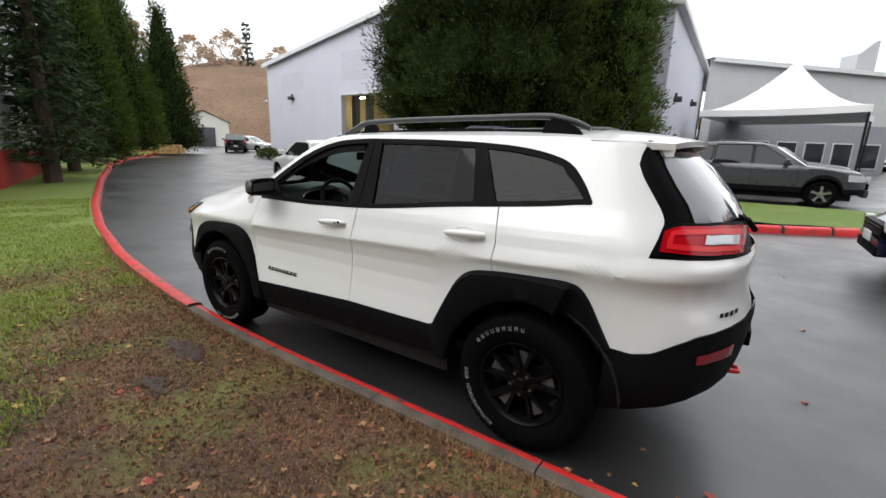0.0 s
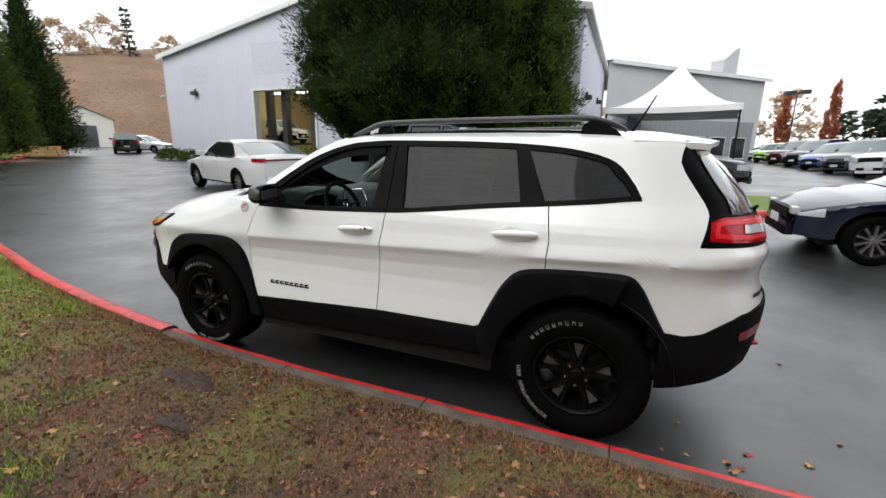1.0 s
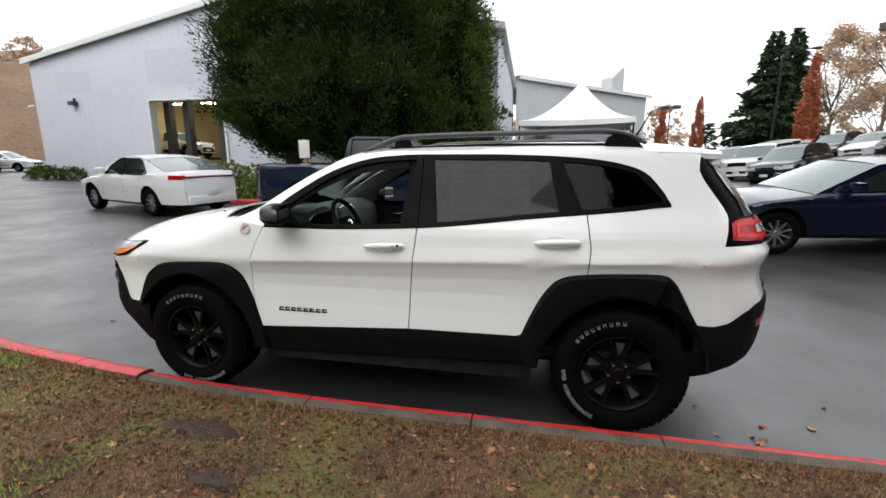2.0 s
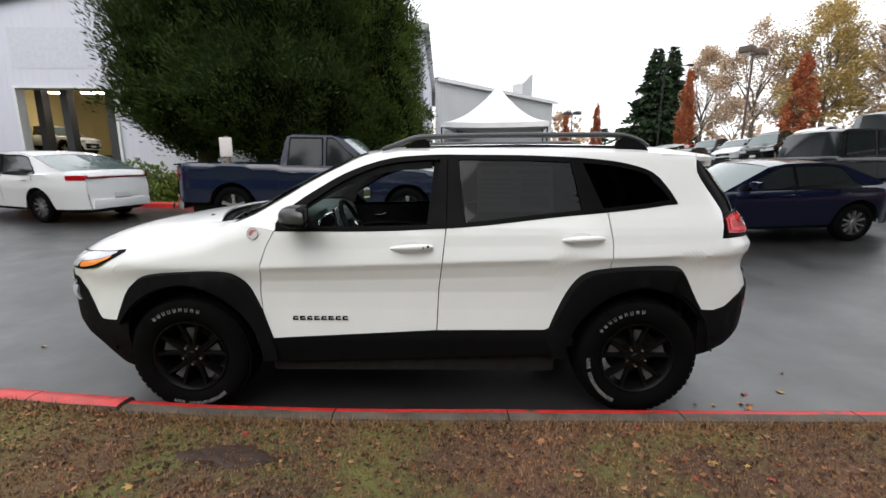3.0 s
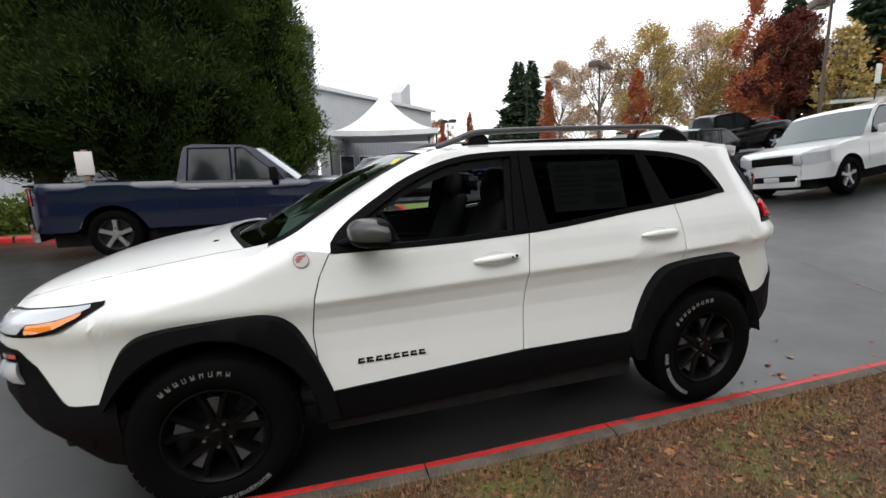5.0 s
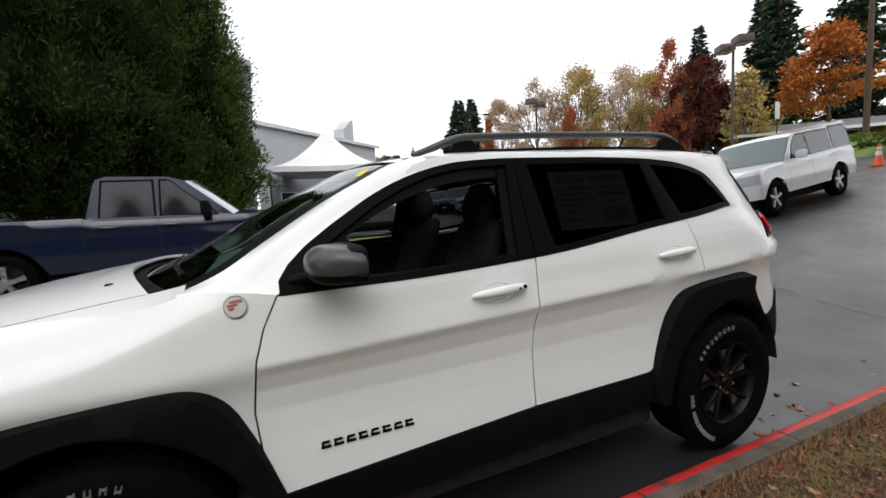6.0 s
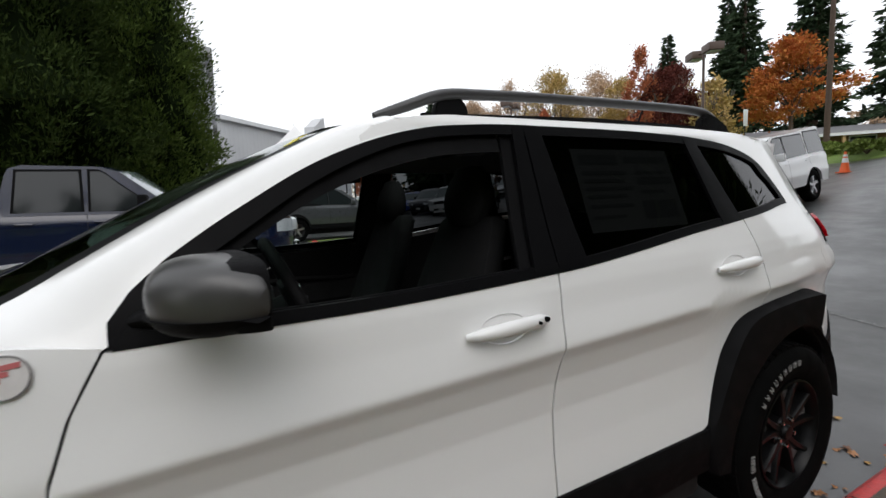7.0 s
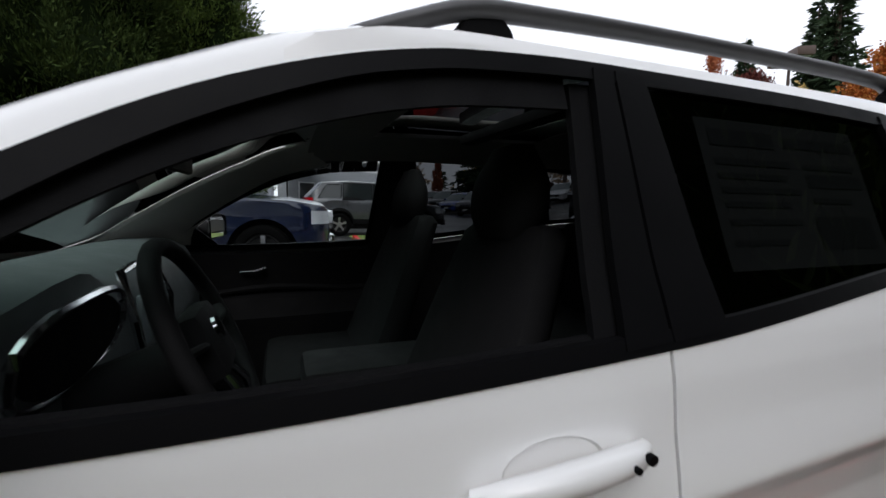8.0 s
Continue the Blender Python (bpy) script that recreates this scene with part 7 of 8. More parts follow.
    if g.get("bed"):
        bx0, bx1 = g["bed"]
        top(x0, gx0 + 0.08, 18, "bonnet", coat, g["crown"])
        bm = box(bx0 + 0.01, bx1 - 0.05, -wh + 0.10, wh - 0.10, deck(bx1) - 0.02, deck(bx1) + 0.012, 0.01)
        part("bed_cover", bm, BLACK_PLASTIC, t, "black soft bed cover")
        top(bx0, x1, 6, "bed_rail", coat, 0.0)
    else:
        top(x0, gx0 + 0.08, 18, "bonnet", coat, g["crown"])
        if x1 - gx1 > 0.06:
            top(gx1 - 0.05, x1, 10, "boot_lid", coat, 0.03)
    # ends
    for xe, nm in ((x0, "nose_panel"), (x1, "tail_panel")):
        zt = deck(xe)
        ye = fl(xe, 0.6)
        s = -1 if nm == "nose_panel" else 1
        rows = [[(xe + s * (0.05 * (1 - ((2 * i / 12) - 1) ** 2) + 0.02 * math.sin(math.pi * j / 6)), fl(xe, g["low"] + (zt - g["low"]) * j / 6) * (1 - 2 * i / 12), g["low"] + (zt - g["low"]) * j / 6 + (0.03 * (1 - (2 * i / 12 - 1) ** 2) if j == 6 else 0)) for i in range(13)] for j in range(7)]
        part(nm, shell(rows), coat, t)
        part("bumper", box(xe - 0.06 + s * 0.03, xe + 0.06 + s * 0.03, ye * 0.94, -ye * 0.94, 0.30, 0.50 if not g.get("bed") else 0.62, 0.03), g.get("bumper", coat) , t)
    # cabin
    pts, n_s, n_b = [], g.get("n_screen", 1), g.get("n_back", 1)
    out_pts = []
    for i, (a, b) in enumerate(zip(green, green[1:])):
        for q in range(4):
            out_pts.append((a[0] + (b[0] - a[0]) * q / 4, a[1] + (b[1] - a[1]) * q / 4, i))
    out_pts.append((*green[-1], len(green) - 2))
    segs = len(green) - 1

    def band(ids, nm, mat, bow, rise, lab=""):
        sel = [p for k, p in enumerate(out_pts) if p[2] in ids or (k and out_pts[k - 1][2] in ids)]
        rows = []
        for x, z, _ in sel:
            y = fl(x, z) + 0.012
            row = []
            for i in range(13):
                s = 2 * i / 12 - 1
                c = 1 - s * s
                row.append((x + bow * c, y * -s, z + rise * c))
            rows.append(row)
        return part(nm, shell(rows), mat, t, lab)

    band(set(range(0, n_s)), "windscreen", g["screen"], -0.10, 0.035, "pale reflecting windscreen")
    band(set(range(n_s, segs - n_b)), "roof", g.get("roof_coat", coat), 0.0, 0.04)
    band(set(range(segs - n_b, segs)), "rear_window", g["screen"] if not g.get("bed") else g["glass"], 0.06, 0.03, "reflecting rear glass")
    both("cabin_side", [grid(gx0, gx1, lambda x: min(deck(x), gz(x)) - 0.004, gz, 48, 7)], coat)
    for wb0, wt0, wb1, wt1, za, zb in g["windows"]:
        f0 = lambda z, a=wb0, b=wt0, p=za, q=zb: a + (b - a) * (z - p) / (q - p)
        f1 = lambda z, a=wb1, b=wt1, p=za, q=zb: a + (b - a) * (z - p) / (q - p)
        both("window_surround", [grid(lambda z, f=f0: f(z) - 0.03, lambda z, f=f1: f(z) + 0.03, za - 0.025, lambda x: min(zb + 0.03, gz(x) - 0.02), 10, 5, 0.003)], GLOSS_BLACK)
        both("side_window", [grid(f0, f1, za, lambda x: min(zb, gz(x) - 0.045), 10, 5, 0.006)], g["glass"], "dark side window")
    # lamps, plates, mirrors, handles
    hz = g.get("head", (0.62, 0.76))
    both("headlamp", [grid(x0 + 0.01, x0 + g.get("head_len", 0.42), lambda x: hz[0] + 0.04 * (x - x0), lambda x: min(hz[1] + 0.05 * (x - x0), deck(x) - 0.02), 8, 3, 0.008)], CLEAR_LENS, "clear headlamp")
    tz = g.get("tail", (0.72, 0.95))
    both("tail_lamp", [grid(x1 - g.get("tail_len", 0.22), x1 - 0.005, tz[0], tz[1], 6, 3, 0.010)], RED_LENS, "red tail lamp")
    if g.get("tail_band"):
        part("lamp_band", box(x1 + 0.0, x1 + 0.062, -wh * 0.70, wh * 0.70, tz[0] + 0.035, tz[1] - 0.02, 0.015), plain("smoked_red_lens", (0.16, 0.008, 0.012), 0.1).m, t, "red lamp band across the tail")
        part("rear_diffuser", box(x1 - 0.10, x1 + 0.085, -wh * 0.5, wh * 0.5, 0.27, 0.40, 0.04), BLACK_PLASTIC, t)
    part("grille", box(x0 - 0.075, x0 + 0.02, -wh * 0.46, wh * 0.46, g.get("grille", (0.50, 0.66))[0], g.get("grille", (0.50, 0.66))[1], 0.02), g.get("grille_mat", GLOSS_BLACK), t, "radiator grille")
    for s in (-1, 1):
        ya, yb = sorted((s * wh * 0.42, s * wh * 0.60))
        lz = g.get("head", (0.62, 0.76))
        part("front_lamp", box(x0 - 0.062, x0 + 0.03, ya, yb, lz[0] + 0.01, lz[1] - 0.01, 0.02), CLEAR_LENS, t, "clear headlamp")
    part("lower_intake", box(x0 - 0.098, x0 + 0.02, -wh * 0.5, wh * 0.5, g["low"] - 0.02, g["low"] + 0.11, 0.02), BLACK_PLASTIC, t, "black lower intake")
    ga, gb = g.get("grille", (0.50, 0.66))
    for q in (0.25, 0.5, 0.75):
        part("grille_slat", box(x0 - 0.084, x0 - 0.06, -wh * 0.43, wh * 0.43, ga + (gb - ga) * q - 0.008, ga + (gb - ga) * q + 0.008, 0.003), STEEL if g.get("grille_mat", GLOSS_BLACK) is GLOSS_BLACK else GLOSS_BLACK, t)
    if g["plate_f"]:
        part("front_plate", box(x0 - 0.11, x0 - 0.095, -0.16, 0.16, 0.42, 0.54, 0.004), PLATE, t)
    if g["plate_r"]:
        part("rear_plate", box(x1 + 0.075, x1 + 0.09, -0.16, 0.16, 0.55 if not g.get("tail_band") else 0.52, 0.67 if not g.get("tail_band") else 0.62, 0.004), PLATE, t)
    mx, mz = g.get("mirror", (gx0 + 0.42, belt_z + 0.08))
    for s in (-1, 1):
        y = s * (wh + 0.07)
        part("door_mirror", box(mx - 0.05, mx + 0.07, min(y - 0.11, y + 0.11), max(y - 0.11, y + 0.11), mz - g.get("mirror_h", 0.07), mz + g.get("mirror_h", 0.07), 0.035), g.get("mirror_mat", coat), t)
        part("mirror_arm", tube([(mx, s * (wh - 0.10), mz - 0.05), (mx, s * (wh + 0.01), mz - 0.04)], 0.025, 6), BLACK_PLASTIC, t)
    if detail:
        for hx in g.get("handles", ()):
            for s in (0, 1):
                b = tube([pt(hx - 0.09, belt_z - 0.10, 0.012), pt(hx, belt_z - 0.098, 0.03), pt(hx + 0.09, belt_z - 0.095, 0.012)], [0.012, 0.014, 0.012], 6)
                part("door_handle", flip_y(b, 0) if s else b, g.get("handle_mat", coat), t)
        for sx in g.get("seams", ()):
            both("door_seam", [grid(sx, sx + 0.008, lambda x: low(x) + 0.12, lambda x: deck(x) - 0.01, 1, 6, 0.002)], WELL)
    part("underbody", box(x0 + 0.25, x1 - 0.25, -wh + 0.28, wh - 0.28, 0.20, 0.42, 0.02), WELL, t)
    for c in (0, g["wb"]):
        both("wheel_liner", [[[(c + ra * 1.02 * math.cos(a), y, g["r"] + ra * 1.02 * math.sin(a)) for y in (-wh + 0.06, -wh + 0.34)] + [(c, -wh + 0.36, g["r"])] for a in [math.pi * k / 12 for k in range(13)]]], WELL)
        for s in (-1, 1):
            car_wheel(t, c, s * (wh - 0.02), g["r"], g.get("tyre", 0.22), g["style"], s)
    return t


def stand(x_front, y, heading_deg, spec_flank_y=0.0):
    """Pose of a vehicle whose front axle's middle stands at (x_front, y), sunk to the ground under both axles."""
    wb = 2.75
    d = Vector((math.cos(radians(heading_deg)), math.sin(radians(heading_deg))))
    back = Vector((x_front, y)) - d * wb
    z0, z1 = ground_z(x_front, y), ground_z(back.x, back.y)
    yaw = heading_deg - 180
    side = Vector((-d.y, d.x)) * 0.8
    c = Vector((x_front, y)) - d * wb * 0.5
    roll = math.degrees(math.atan2(ground_z(c.x + side.x, c.y + side.y) - ground_z(c.x - side.x, c.y - side.y), 1.6))
    return Matrix.Translation((x_front, y, z0)) @ pose(0, 0, 0, 0, 0, yaw) @ pose(0, 0, 0, 0, -math.degrees(math.atan2(z1 - z0, wb)), 0) @ pose(0, 0, 0, -roll, 0, 0)


SEDAN = dict(W=1.80, wb=2.74, fo=0.95, ro=1.05, r=0.325, deck=[(-0.95, 0.66), (-0.7, 0.76), (-0.2, 0.86), (0.55, 0.95), (1.5, 0.965), (2.6, 1.0), (3.3, 1.01), (3.7, 0.99), (3.79, 0.93)],
             green=[(0.45, 0.95), (1.25, 1.36), (1.55, 1.41), (2.15, 1.41), (2.5, 1.36), (3.25, 1.02)], windows=[(0.78, 1.28, 1.66, 1.62, 0.985, 1.355), (1.72, 1.68, 2.72, 2.42, 0.99, 1.35)],
             head=(0.58, 0.70), head_len=0.4, tail=(0.72, 0.92), tail_len=0.3, handles=(1.5, 2.45), seams=(0.62, 1.68, 2.62), style="ten", tail_r=0.5)
DART = dict(W=1.83, wb=2.70, fo=0.90, ro=1.07, r=0.33, deck=[(-0.9, 0.62), (-0.6, 0.77), (0, 0.87), (0.5, 0.93), (1.5, 0.96), (2.6, 1.01), (3.3, 1.05), (3.66, 1.06), (3.74, 1.03), (3.77, 0.95)],
            green=[(0.35, 0.92), (0.8, 1.20), (1.2, 1.36), (1.55, 1.415), (2.05, 1.415), (2.5, 1.345), (2.95, 1.20), (3.4, 1.05)], n_screen=2, n_back=2, windows=[(0.74, 1.14, 1.60, 1.58, 0.98, 1.35), (1.66, 1.64, 2.66, 2.36, 0.99, 1.34)],
            head=(0.62, 0.74), tail=(0.89, 0.985), tail_len=0.30, tail_band=True, handles=(1.45, 2.4), seams=(0.58, 1.62, 2.6), style="ten", tail_r=0.75)
PICKUP = dict(W=2.0, wb=3.57, fo=0.98, ro=1.22, r=0.40, low=0.48, sill=0.42, deck=[(-0.98, 0.98), (-0.9, 1.08), (-0.4, 1.16), (0.55, 1.20), (1.2, 1.19), (2.58, 1.21), (2.6, 1.25), (4.7, 1.27), (4.79, 1.24)],
              green=[(0.62, 1.20), (1.28, 1.76), (1.5, 1.83), (2.30, 1.85), (2.44, 1.80), (2.58, 1.22)], windows=[(0.88, 1.34, 1.62, 1.60, 1.235, 1.765), (1.72, 1.72, 2.40, 2.34, 1.24, 1.765)], bed=(2.66, 4.79), tumble=0.18,
              head=(0.80, 1.0), head_len=0.30, tail=(0.92, 1.2), tail_len=0.13, handles=(1.5, 2.3), seams=(0.75, 1.66, 2.6), style="five", arch=0.09, mirror_h=0.12, mirror_mat=BLACK_PLASTIC, mirror=(1.0, 1.32), grille=(0.72, 1.0), grille_mat=CHROME, bumper=CHROME, tyre=0.26, glass=DARK_GLASS)
LANDR = dict(W=1.92, wb=2.885, fo=0.86, ro=1.08, r=0.385, low=0.44, deck=[(-0.86, 0.98), (-0.75, 1.07), (0.0, 1.13), (0.55, 1.15), (1.5, 1.14), (3.9, 1.16), (3.965, 1.14)],
             green=[(0.50, 1.15), (1.02, 1.68), (1.25, 1.75), (2.4, 1.78), (3.6, 1.86), (3.78, 1.82), (3.955, 1.16)], n_screen=1, n_back=1, windows=[(0.82, 1.12, 1.60, 1.60, 1.19, 1.69), (1.68, 1.68, 2.70, 2.70, 1.19, 1.70), (2.82, 2.82, 3.70, 3.62, 1.19, 1.74)], tumble=0.16,
             head=(0.76, 0.98), head_len=0.26, tail=(0.85, 1.3), tail_len=0.10, handles=(1.5, 2.55), seams=(0.6, 1.64, 2.74), style="five", grille=(0.80, 0.98), grille_mat=STEEL, crown=0.03, nose_r=0.32, tail_r=0.3, mirror=(0.98, 1.24), mirror_h=0.09, tyre=0.25, bumper=WHITE_PAINT)
SUV = dict(W=1.83, wb=2.62, fo=0.88, ro=0.98, r=0.35, low=0.38, deck=[(-0.88, 0.78), (-0.7, 0.92), (0, 1.02), (0.5, 1.06), (1.5, 1.07), (2.6, 1.12), (3.5, 1.13), (3.6, 1.08)],
           green=[(0.40, 1.06), (1.1, 1.54), (1.4, 1.63), (2.3, 1.66), (3.1, 1.60), (3.55, 1.13)], windows=[(0.75, 1.18, 1.55, 1.55, 1.10, 1.57), (1.62, 1.62, 2.50, 2.46, 1.11, 1.58), (2.58, 2.54, 3.22, 2.98, 1.15, 1.54)],
           head=(0.70, 0.86), tail=(0.85, 1.15), tail_len=0.22, handles=(1.42, 2.35), seams=(0.55, 1.58, 2.52), clad=BLACK_PLASTIC, style="five")
HATCH = dict(W=1.76, wb=2.55, fo=0.82, ro=0.72, r=0.31, deck=[(-0.82, 0.66), (-0.6, 0.78), (0, 0.90), (0.4, 0.95), (1.5, 0.97), (3.1, 1.02), (3.27, 0.98)],
             green=[(0.3, 0.95), (1.05, 1.38), (1.4, 1.48), (2.2, 1.49), (2.8, 1.40), (3.22, 1.0)], windows=[(0.65, 1.12, 1.55, 1.55, 0.99, 1.42), (1.62, 1.62, 2.55, 2.45, 1.0, 1.42)], tail=(0.75, 1.0), style="five")
NAVY = paint("navy_truck_paint", (0.0045, 0.009, 0.030), 0.22).m
BLUE_TOP = paint("navy_sedan_paint", (0.0035, 0.0055, 0.020), 0.18).m
SILVER = paint("silver_white_paint", (0.60, 0.61, 0.63), 0.3).m
GREY_P = paint("dark_grey_paint", (0.065, 0.068, 0.075), 0.28, 0.3).m
BLACK_P = paint("black_car_paint", (0.005, 0.005, 0.0055), 0.2).m
LR_WHITE = paint("white_truck_paint", (0.74, 0.75, 0.75), 0.3).m

vehicle("sedan", "white compact sedan with a red tail lamp band", stand(-9.05, 8.05, 163), DART, LR_WHITE)
vehicle("pickup_truck", "navy blue crew-cab pickup with a black bed cover", stand(0.80, 7.40, 0), dict(PICKUP, style="five", n_screen=1), NAVY)
vehicle("sedan", "dark navy sedan with silver multi-spoke wheels", stand(5.82, 5.72, 181), dict(SEDAN, ro=0.82, fo=0.74, nose_r=0.8, head_len=0.24, deck=[(-0.74, 0.62), (-0.55, 0.71)] + [(a, z - 0.05) for a, z in SEDAN["deck"] if -0.5 < a < 3.5] + [(3.5, 0.92), (3.56, 0.86)], green=[(a, z - 0.07 if z > 1.1 else z - 0.05) for a, z in SEDAN["green"]], windows=[(a, b_, c_, d_, e - 0.05, f - 0.075) for a, b_, c_, d_, e, f in SEDAN["windows"]]), BLUE_TOP)
vehicle("suv", "white boxy off-road suv with a stepped roof", stand(11.8, 5.75, 183) @ Matrix.Diagonal((1.05, 1.05, 1.05, 1)), LANDR, LR_WHITE)
vehicle("pickup_truck", "black crew-cab pickup with chrome bumper", stand(13.9, 9.3, 1) @ Matrix.Diagonal((1.05, 1.05, 1.07, 1)), dict(PICKUP, bumper=BLACK_P, grille_mat=GLOSS_BLACK), BLACK_P)
vehicle("pickup_truck", "raised black pickup with a black grille", stand(20.0, 13.4, -14) @ Matrix.Diagonal((1.04, 1.04, 1.06, 1)), dict(PICKUP, bumper=BLACK_P, grille_mat=GLOSS_BLACK), BLACK_P)
vehicle("suv", "dark grey suv with silver wheels by the grass island", stand(5.35, 13.9, 0), SUV, GREY_P)
vehicle("suv", "grey suv parked in the second row", stand(5.7, 17.6, -2), SUV, paint("mid_grey_paint", (0.11, 0.113, 0.12), 0.3).m)
vehicle("suv", "dark suv far up the driveway", stand(-37.5, 22.5, 150), SUV, BLACK_P, False)
vehicle("sedan", "white car far up the driveway", stand(-36.0, 24.5, 20), HATCH, LR_WHITE, False)
lift = vehicle("suv", "white suv raised on a workshop lift", Matrix.Translation((-19.9, 23.6, 1.9)) @ pose(0, 0, 0, 0, 0, 172), SUV, LR_WHITE, False)
for k, (x, y, hd, spec, mt, lb) in enumerate((
        (13.2, 20.2, 220, SUV, BLACK_P, "black suv in the far row"), (13.3, 23.2, 220, LANDR, LR_WHITE, "white suv in the far row"), (13.1, 26.2, 220, SUV, GREY_P, "dark grey suv in the far row"),
        (13.0, 29.4, 220, HATCH, paint("blue_paint", (0.02, 0.06, 0.28), 0.25).m, "bright blue car in the far row"), (13.2, 33.0, 221, SUV, BLACK_P, "black suv in the far row"), (13.1, 36.4, 221, SUV, paint("maroon_paint", (0.07, 0.008, 0.01), 0.25).m, "dark red suv in the far row"),
        (13.0, 40.2, 222, HATCH, paint("lime_paint", (0.22, 0.48, 0.03), 0.25).m, "lime green hatchback in the far row"), (13.2, 44.0, 222, SEDAN, SILVER, "silver sedan in the far row"),
        (21.5, 22.0, 216, SUV, LR_WHITE, "white suv in a row behind"), (21.4, 25.2, 216, SUV, BLACK_P, "black suv in a row behind"), (21.6, 28.4, 216, SEDAN, SILVER, "silver sedan in a row behind"), (21.5, 31.6, 217, SUV, GREY_P, "grey suv in a row behind"),
        (21.4, 35.0, 217, HATCH, paint("red_paint", (0.40, 0.012, 0.014), 0.25).m, "red hatchback in a row behind"), (21.5, 38.4, 217, SUV, LR_WHITE, "white suv in a row behind"), (21.5, 42.0, 218, SEDAN, SILVER, "silver sedan in a row behind"),
        (28.5, 22.0, 180, SUV, bpy.data.materials["red_paint"] if "red_paint" in bpy.data.materials else GREY_P, "red suv up the slope"), (8.8, 45.5, 270, SUV, LR_WHITE, "white suv near the grey hall"))):
    vehicle("sedan" if spec in (SEDAN, HATCH) else "suv", lb, stand(x, y, hd), spec, mt, False, "parked cars in the rows")


# ---------------------------------------------------------------- tent, lamps, sign, cone, island, bed
CANVAS = plain("white_tent_canvas", (0.78, 0.78, 0.77), 0.7, scale=1.0).m
tent = thing("marquee_tent", pose(5.15, 27.7, ground_z(5.15, 27.7), 0, 0, -10.5), "white high-peak marquee tent on metal poles", "tent")
S = 3.25
rows = []
for k in range(9):
    u = k / 8
    half = S * (1 - u) ** 1.0
    z = 3.32 + 2.60 * u ** 1.75
    ring = []
    for c in range(4):
        a, b = [(-1, -1), (1, -1), (1, 1), (-1, 1)][c], [(1, -1), (1, 1), (-1, 1), (-1, -1)][c]
        for q in range(6):
            s = q / 6
            sag = 1 - 0.06 * math.sin(math.pi * s) * (1 - u)
            ring.append((half * (a[0] + (b[0] - a[0]) * s) * sag + 0.02, half * (a[1] + (b[1] - a[1]) * s) * sag, z - 0.05 * math.sin(math.pi * s) * (1 - u)))
    rows.append(ring + [ring[0]])
part("canopy", shell(rows), CANVAS, tent, "white peaked canopy")
val = [[(p[0], p[1], p[2] + 0.01) for p in rows[0]], [(p[0] * 1.005, p[1] * 1.005, p[2] - 0.30) for p in rows[0]]]
part("valance", shell(val), CANVAS, tent)
for a in (-1, 1):
    for b in (-1, 1):
        part("pole", tube([(a * S * 0.98, b * S * 0.98, 0), (a * S * 0.98, b * S * 0.98, 3.32)], 0.05, 8), STEEL, tent)
part("mast_tip", tube([(0, 0, 5.75), (0, 0, 6.02)], [0.06, 0.02], 8), CANVAS, tent)

LAMP_BROWN = plain("brown_lamp_housing", (0.085, 0.055, 0.04), 0.5).m


def car_park_lamp(x, y, h, w, label, turn=0, mat=None):
    z0 = ground_z(x, y)
    t = thing("car_park_lamp", pose(x, y, z0, 0, 0, turn), label, "street lamp")
    mat = mat or LAMP_BROWN
    part("pole", tube([(0, 0, -0.1), (0, 0, h)], [0.10, 0.07], 10), mat, t)
    part("cross_arm", tube([(-w * 0.5, 0, h - 0.05), (w * 0.5, 0, h + 0.05)], 0.05, 8), mat, t)
    for s in (-1, 1):
        hd = part("lamp_head", box(s * w * 0.62 - 0.45, s * w * 0.62 + 0.45, -0.42, 0.42, h - 0.22 + 0.05 * s, h + 0.22 + 0.05 * s, 0.05), mat, t, "box-shaped lamp head")
        part("lamp_lens", box(s * w * 0.62 - 0.32, s * w * 0.62 + 0.32, -0.3, 0.3, h - 0.26 + 0.05 * s, h - 0.22 + 0.05 * s, 0.01), CLEAR_LENS, hd)
    return t


car_park_lamp(27.0, 15.7, 6.7, 1.5, "tall brown twin car-park lamp", 60)
car_park_lamp(23.3, 29.9, 7.4, 1.6, "tall brown twin car-park lamp", 35)
car_park_lamp(19.5, 60.0, 7.0, 1.2, "tall dark twin car-park lamp far off", 10, DARK_STEEL)
car_park_lamp(20.0, 88.0, 7.0, 1.2, "tall dark twin car-park lamp far off", 10, DARK_STEEL)
pole = thing("street_lamp", pose(24.0, 44.0, ground_z(24, 44)), "grey street lamp with a curved arm", "street lamp")
part("pole", tube([(0, 0, 0), (0, 0, 9.2)], [0.11, 0.07], 8), STEEL, pole)
part("arm", tube([(0, 0, 9.1), (0.5, 0.1, 9.7), (2.6, 0.4, 9.95)], 0.05, 6), STEEL, pole)
part("lamp_head", box(2.4, 3.1, 0.25, 0.55, 9.85, 10.02, 0.05), STEEL, pole)
up = thing("utility_pole", pose(33.5, 12.2, ground_z(33.5, 12.2)), "leaning dark wooden utility pole", "pole")
part("pole", tube([(0, 0, -0.2), (0.35, 0.1, 11)], [0.17, 0.12], 10), BARK, up)
post = thing("sign_post", pose(27.0, 13.3, ground_z(27, 13.3)), "small white notice on a thin post", "sign")
part("post", tube([(0, 0, 0), (0, 0, 2.6)], 0.03, 6), STEEL, post)
part("plate", box(-0.2, 0.2, -0.03, -0.01, 2.0, 2.9, 0.005), PLATE, post)
bs = thing("bed_sign", pose(-4.4, 9.72, ground_z(-4.4, 9.7)), "white notice board on a wooden post in the bed", "sign")
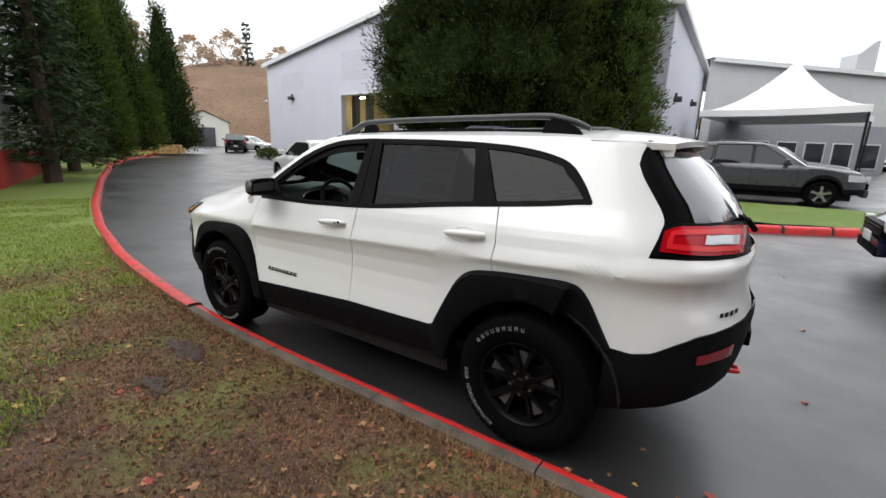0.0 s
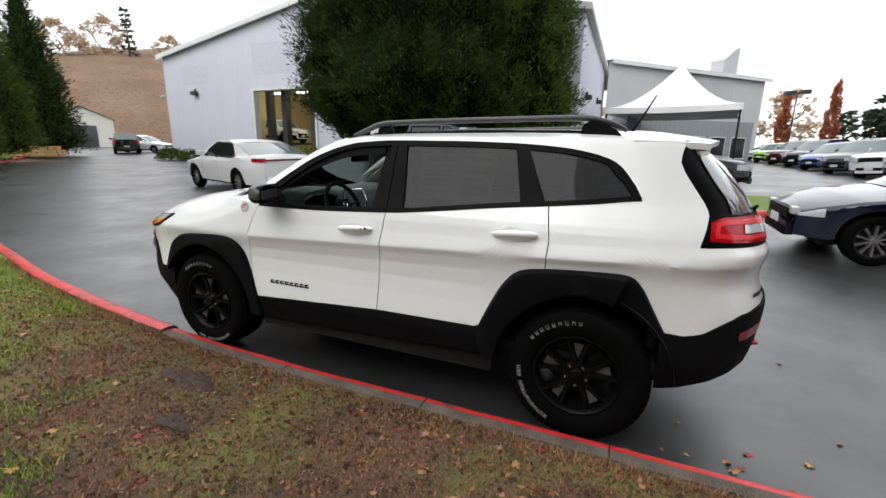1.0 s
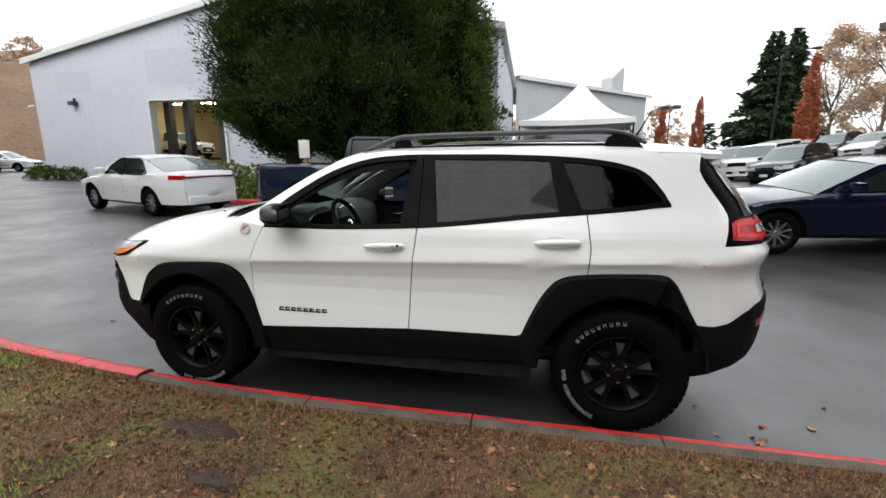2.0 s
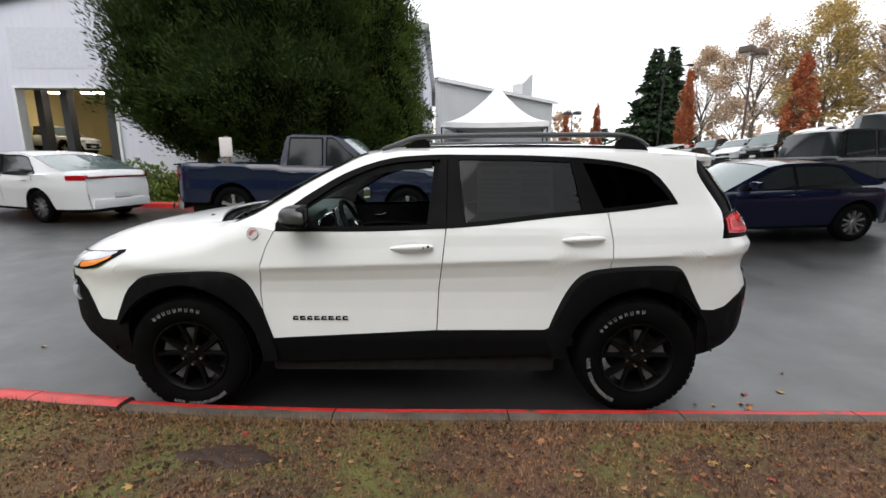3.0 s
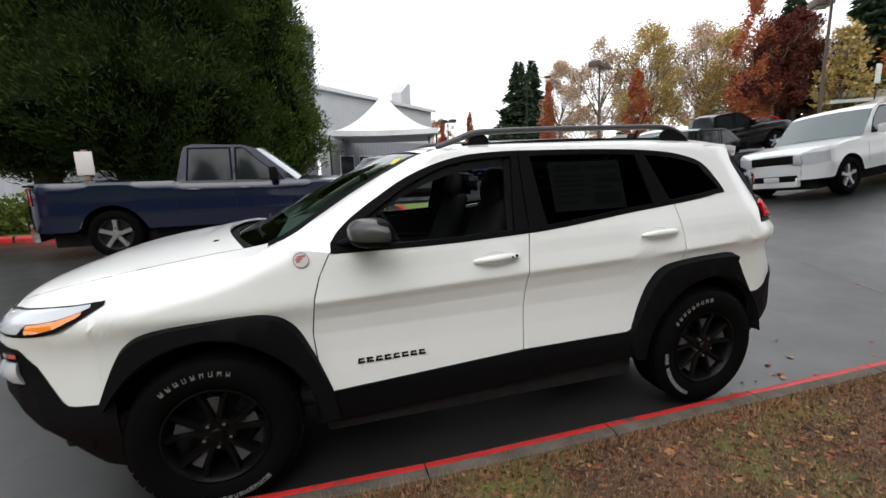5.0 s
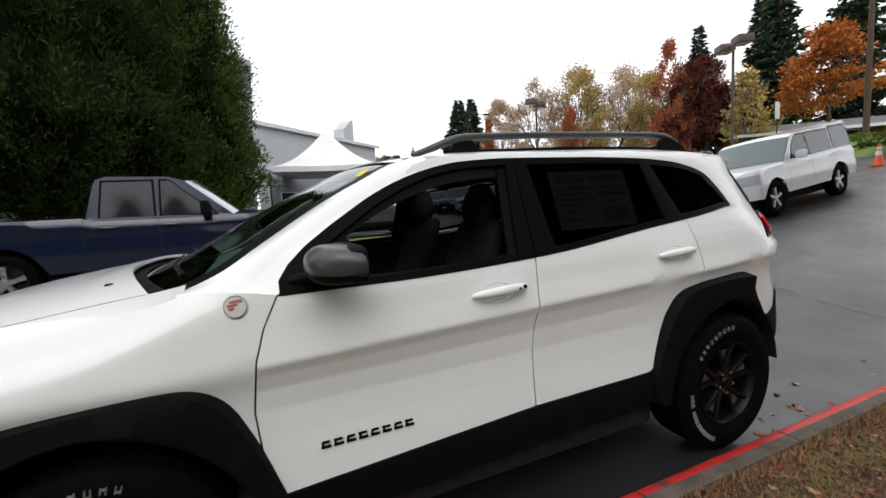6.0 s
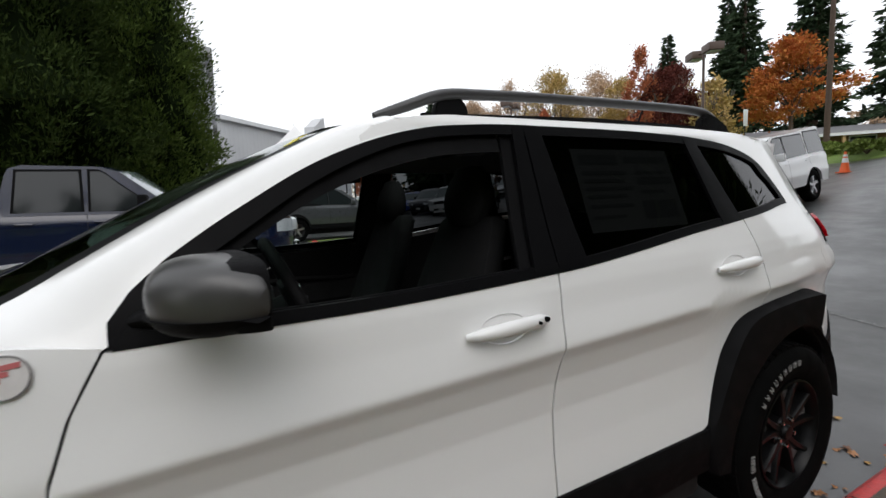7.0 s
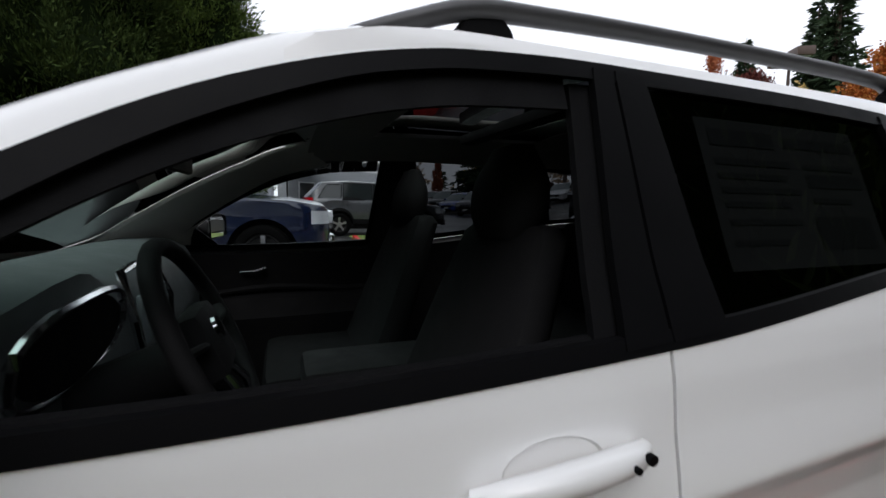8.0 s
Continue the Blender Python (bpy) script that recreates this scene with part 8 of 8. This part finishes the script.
part("post", box(-0.05, 0.05, -0.05, 0.05, 0, 1.9, 0.01), plain("weathered_post", (0.25, 0.18, 0.12), 0.8).m, bs)
part("plate", box(-0.17, 0.17, -0.075, -0.055, 1.35, 1.86, 0.006), plain("notice_white", (0.7, 0.66, 0.64), 0.6).m, bs)
red_sign = thing("hydrant_marker", pose(-24.4, 8.2, ground_z(-24.4, 8.2) + 0.12), "red marker post with a white plate", "sign")
part("post", box(-0.06, 0.06, -0.06, 0.06, 0, 1.7, 0.01), RED_PAINT, red_sign)
part("plate", box(-0.11, 0.11, -0.08, -0.062, 1.35, 1.75, 0.006), plain("marker_plate", (0.62, 0.3, 0.25), 0.6).m, red_sign)

CONE_O = plain("orange_cone_plastic", (0.75, 0.12, 0.02), 0.5).m
cone = thing("traffic_cone", pose(20.6, 6.5, ground_z(20.6, 6.5)), "orange traffic cone with a white band", "traffic cone")
def turned(profile, n=20):
    b = bmesh.new()
    add_grid(b, [[(r * math.cos(math.tau * i / n), r * math.sin(math.tau * i / n), z) for i in range(n + 1)] for r, z in profile])
    bmesh.ops.remove_doubles(b, verts=b.verts, dist=0.0004)
    bmesh.ops.recalc_face_normals(b, faces=b.faces)
    return b
part("base", box(-0.2, 0.2, -0.2, 0.2, 0, 0.04, 0.012), CONE_O, cone)
part("body", turned([(0.15, 0.04), (0.03, 0.75), (0.0, 0.755)]), CONE_O, cone)
part("reflective_band", turned([(0.099, 0.36), (0.072, 0.52)]), TRIM_WHITE, cone, "white reflective band")
part("reflective_band", turned([(0.064, 0.57), (0.050, 0.65)]), TRIM_WHITE, cone, "white reflective band")

pallets = thing("timber_stack", pose(-31.2, 13.0, ground_z(-31.2, 13.0) + 0.14, 0, 0, 30), "stack of pale yellow timber and pallets", "timber")
PINE = plain("raw_pine", (0.48, 0.30, 0.12), 0.8).m
rng = random.Random(5)
for k in range(10):
    part("board", box(-1.6 + rng.uniform(-0.2, 0.2), 1.6 + rng.uniform(-0.2, 0.2), -0.6 + 0.3 * (k % 4), -0.32 + 0.3 * (k % 4), 0.22 * (k // 4), 0.22 * (k // 4) + 0.2, 0.01), PINE, pallets)

# grass island with a red kerb, and the planted bed
def loop_line(points):
    pts = [Vector(p) for p in points]
    lens = [0]
    for a, b in zip(pts, pts[1:]):
        lens.append(lens[-1] + (b - a).length)

    def at(s):
        s = max(0, min(lens[-1], s))
        for i in range(len(pts) - 1):
            if s <= lens[i + 1]:
                q = pts[i].lerp(pts[i + 1], (s - lens[i]) / max(1e-6, lens[i + 1] - lens[i]))
                return (q.x, q.y)
    return at, lens[-1]


island_kerb = thing("island_kerb", Matrix.Identity(4), "red-painted kerb round the grass island", "kerb", kind="structure")
at, total = loop_line([(7.1, 11.8), (7.35, 11.0), (7.3, 9.6), (7.0, 9.2), (6.4, 8.95), (4.0, 7.75), (3.1, 7.5), (2.75, 7.9), (2.7, 8.6), (2.9, 11.8)])
n = 14
for k in range(n):
    kerb_stone(island_kerb, at, ground_z, total * k / n + 0.02, total * (k + 1) / n - 0.02, 2, 4)
island = part("island_lawn", shell([[(x, y, ground_z(x, y) + 0.11 + 0.02 * noise.noise((x * 2, y * 2, 0))) for y in [y0 + (12.0 - y0) * j / 6 for j in range(7)]] for x, y0 in [(2.85 + 4.3 * k / 12, 7.95 + (0.5 * (4.3 * k / 12) if k > 1 else 0.05) * 0.62) for k in range(13)]]), TURF)
tagged(island, "small lawn island with a red kerb", "lawn", kind="structure")
bed_kerb = thing("bed_kerb", Matrix.Identity(4), "red-painted kerb of the planted bed", "kerb", kind="structure")
at2, total2 = loop_line([(1.6, 17.5), (1.9, 11.0), (1.6, 9.6), (1.0, 9.25), (-5.5, 9.05), (-10.5, 9.6), (-11.8, 10.2), (-12.2, 11.4), (-12.2, 14)])
n = 20
for k in range(n):
    kerb_stone(bed_kerb, at2, ground_z, total2 * k / n + 0.02, total2 * (k + 1) / n - 0.02, 2, 4)
bed = part("planted_bed", shell([[(x, y, ground_z(x, y) + 0.10) for y in [y0 + (17.7 - y0) * j / 8 for j in range(9)]] for x, y0 in ((-12.0, 11.0), (-11.4, 10.3), (-10.2, 9.8), (-8, 9.5), (-5.5, 9.25), (-2, 9.35), (1.0, 9.45), (1.5, 9.9), (1.7, 11))]), SOIL)
tagged(bed, "bark-mulched planting bed", "planting bed", kind="structure")

# worn white marking on the tarmac
bm = bmesh.new()
a, b = Vector((6.2, 0.7)), Vector((7.0, 2.4))
d = (b - a).normalized()
n = Vector((-d.y, d.x)) * 0.045
add_grid(bm, [[(q.x, q.y, ground_z(q.x, q.y) + 0.004) for q in (a.lerp(b, u) - n, a.lerp(b, u) + n)] for u in [k / 12 for k in range(13)]])
_a = Mat("worn_line_paint", (0.16, 0.16, 0.155), 0.5).world()
_a.mix(_a.ramp(_a.noise(25, 6, 0.7), 0.42, 0.55), (0.05, 0.05, 0.05), 1.0)
tagged(part("road_marking", bm, _a.m), "worn white parking line on the tarmac", "marking", kind="structure")
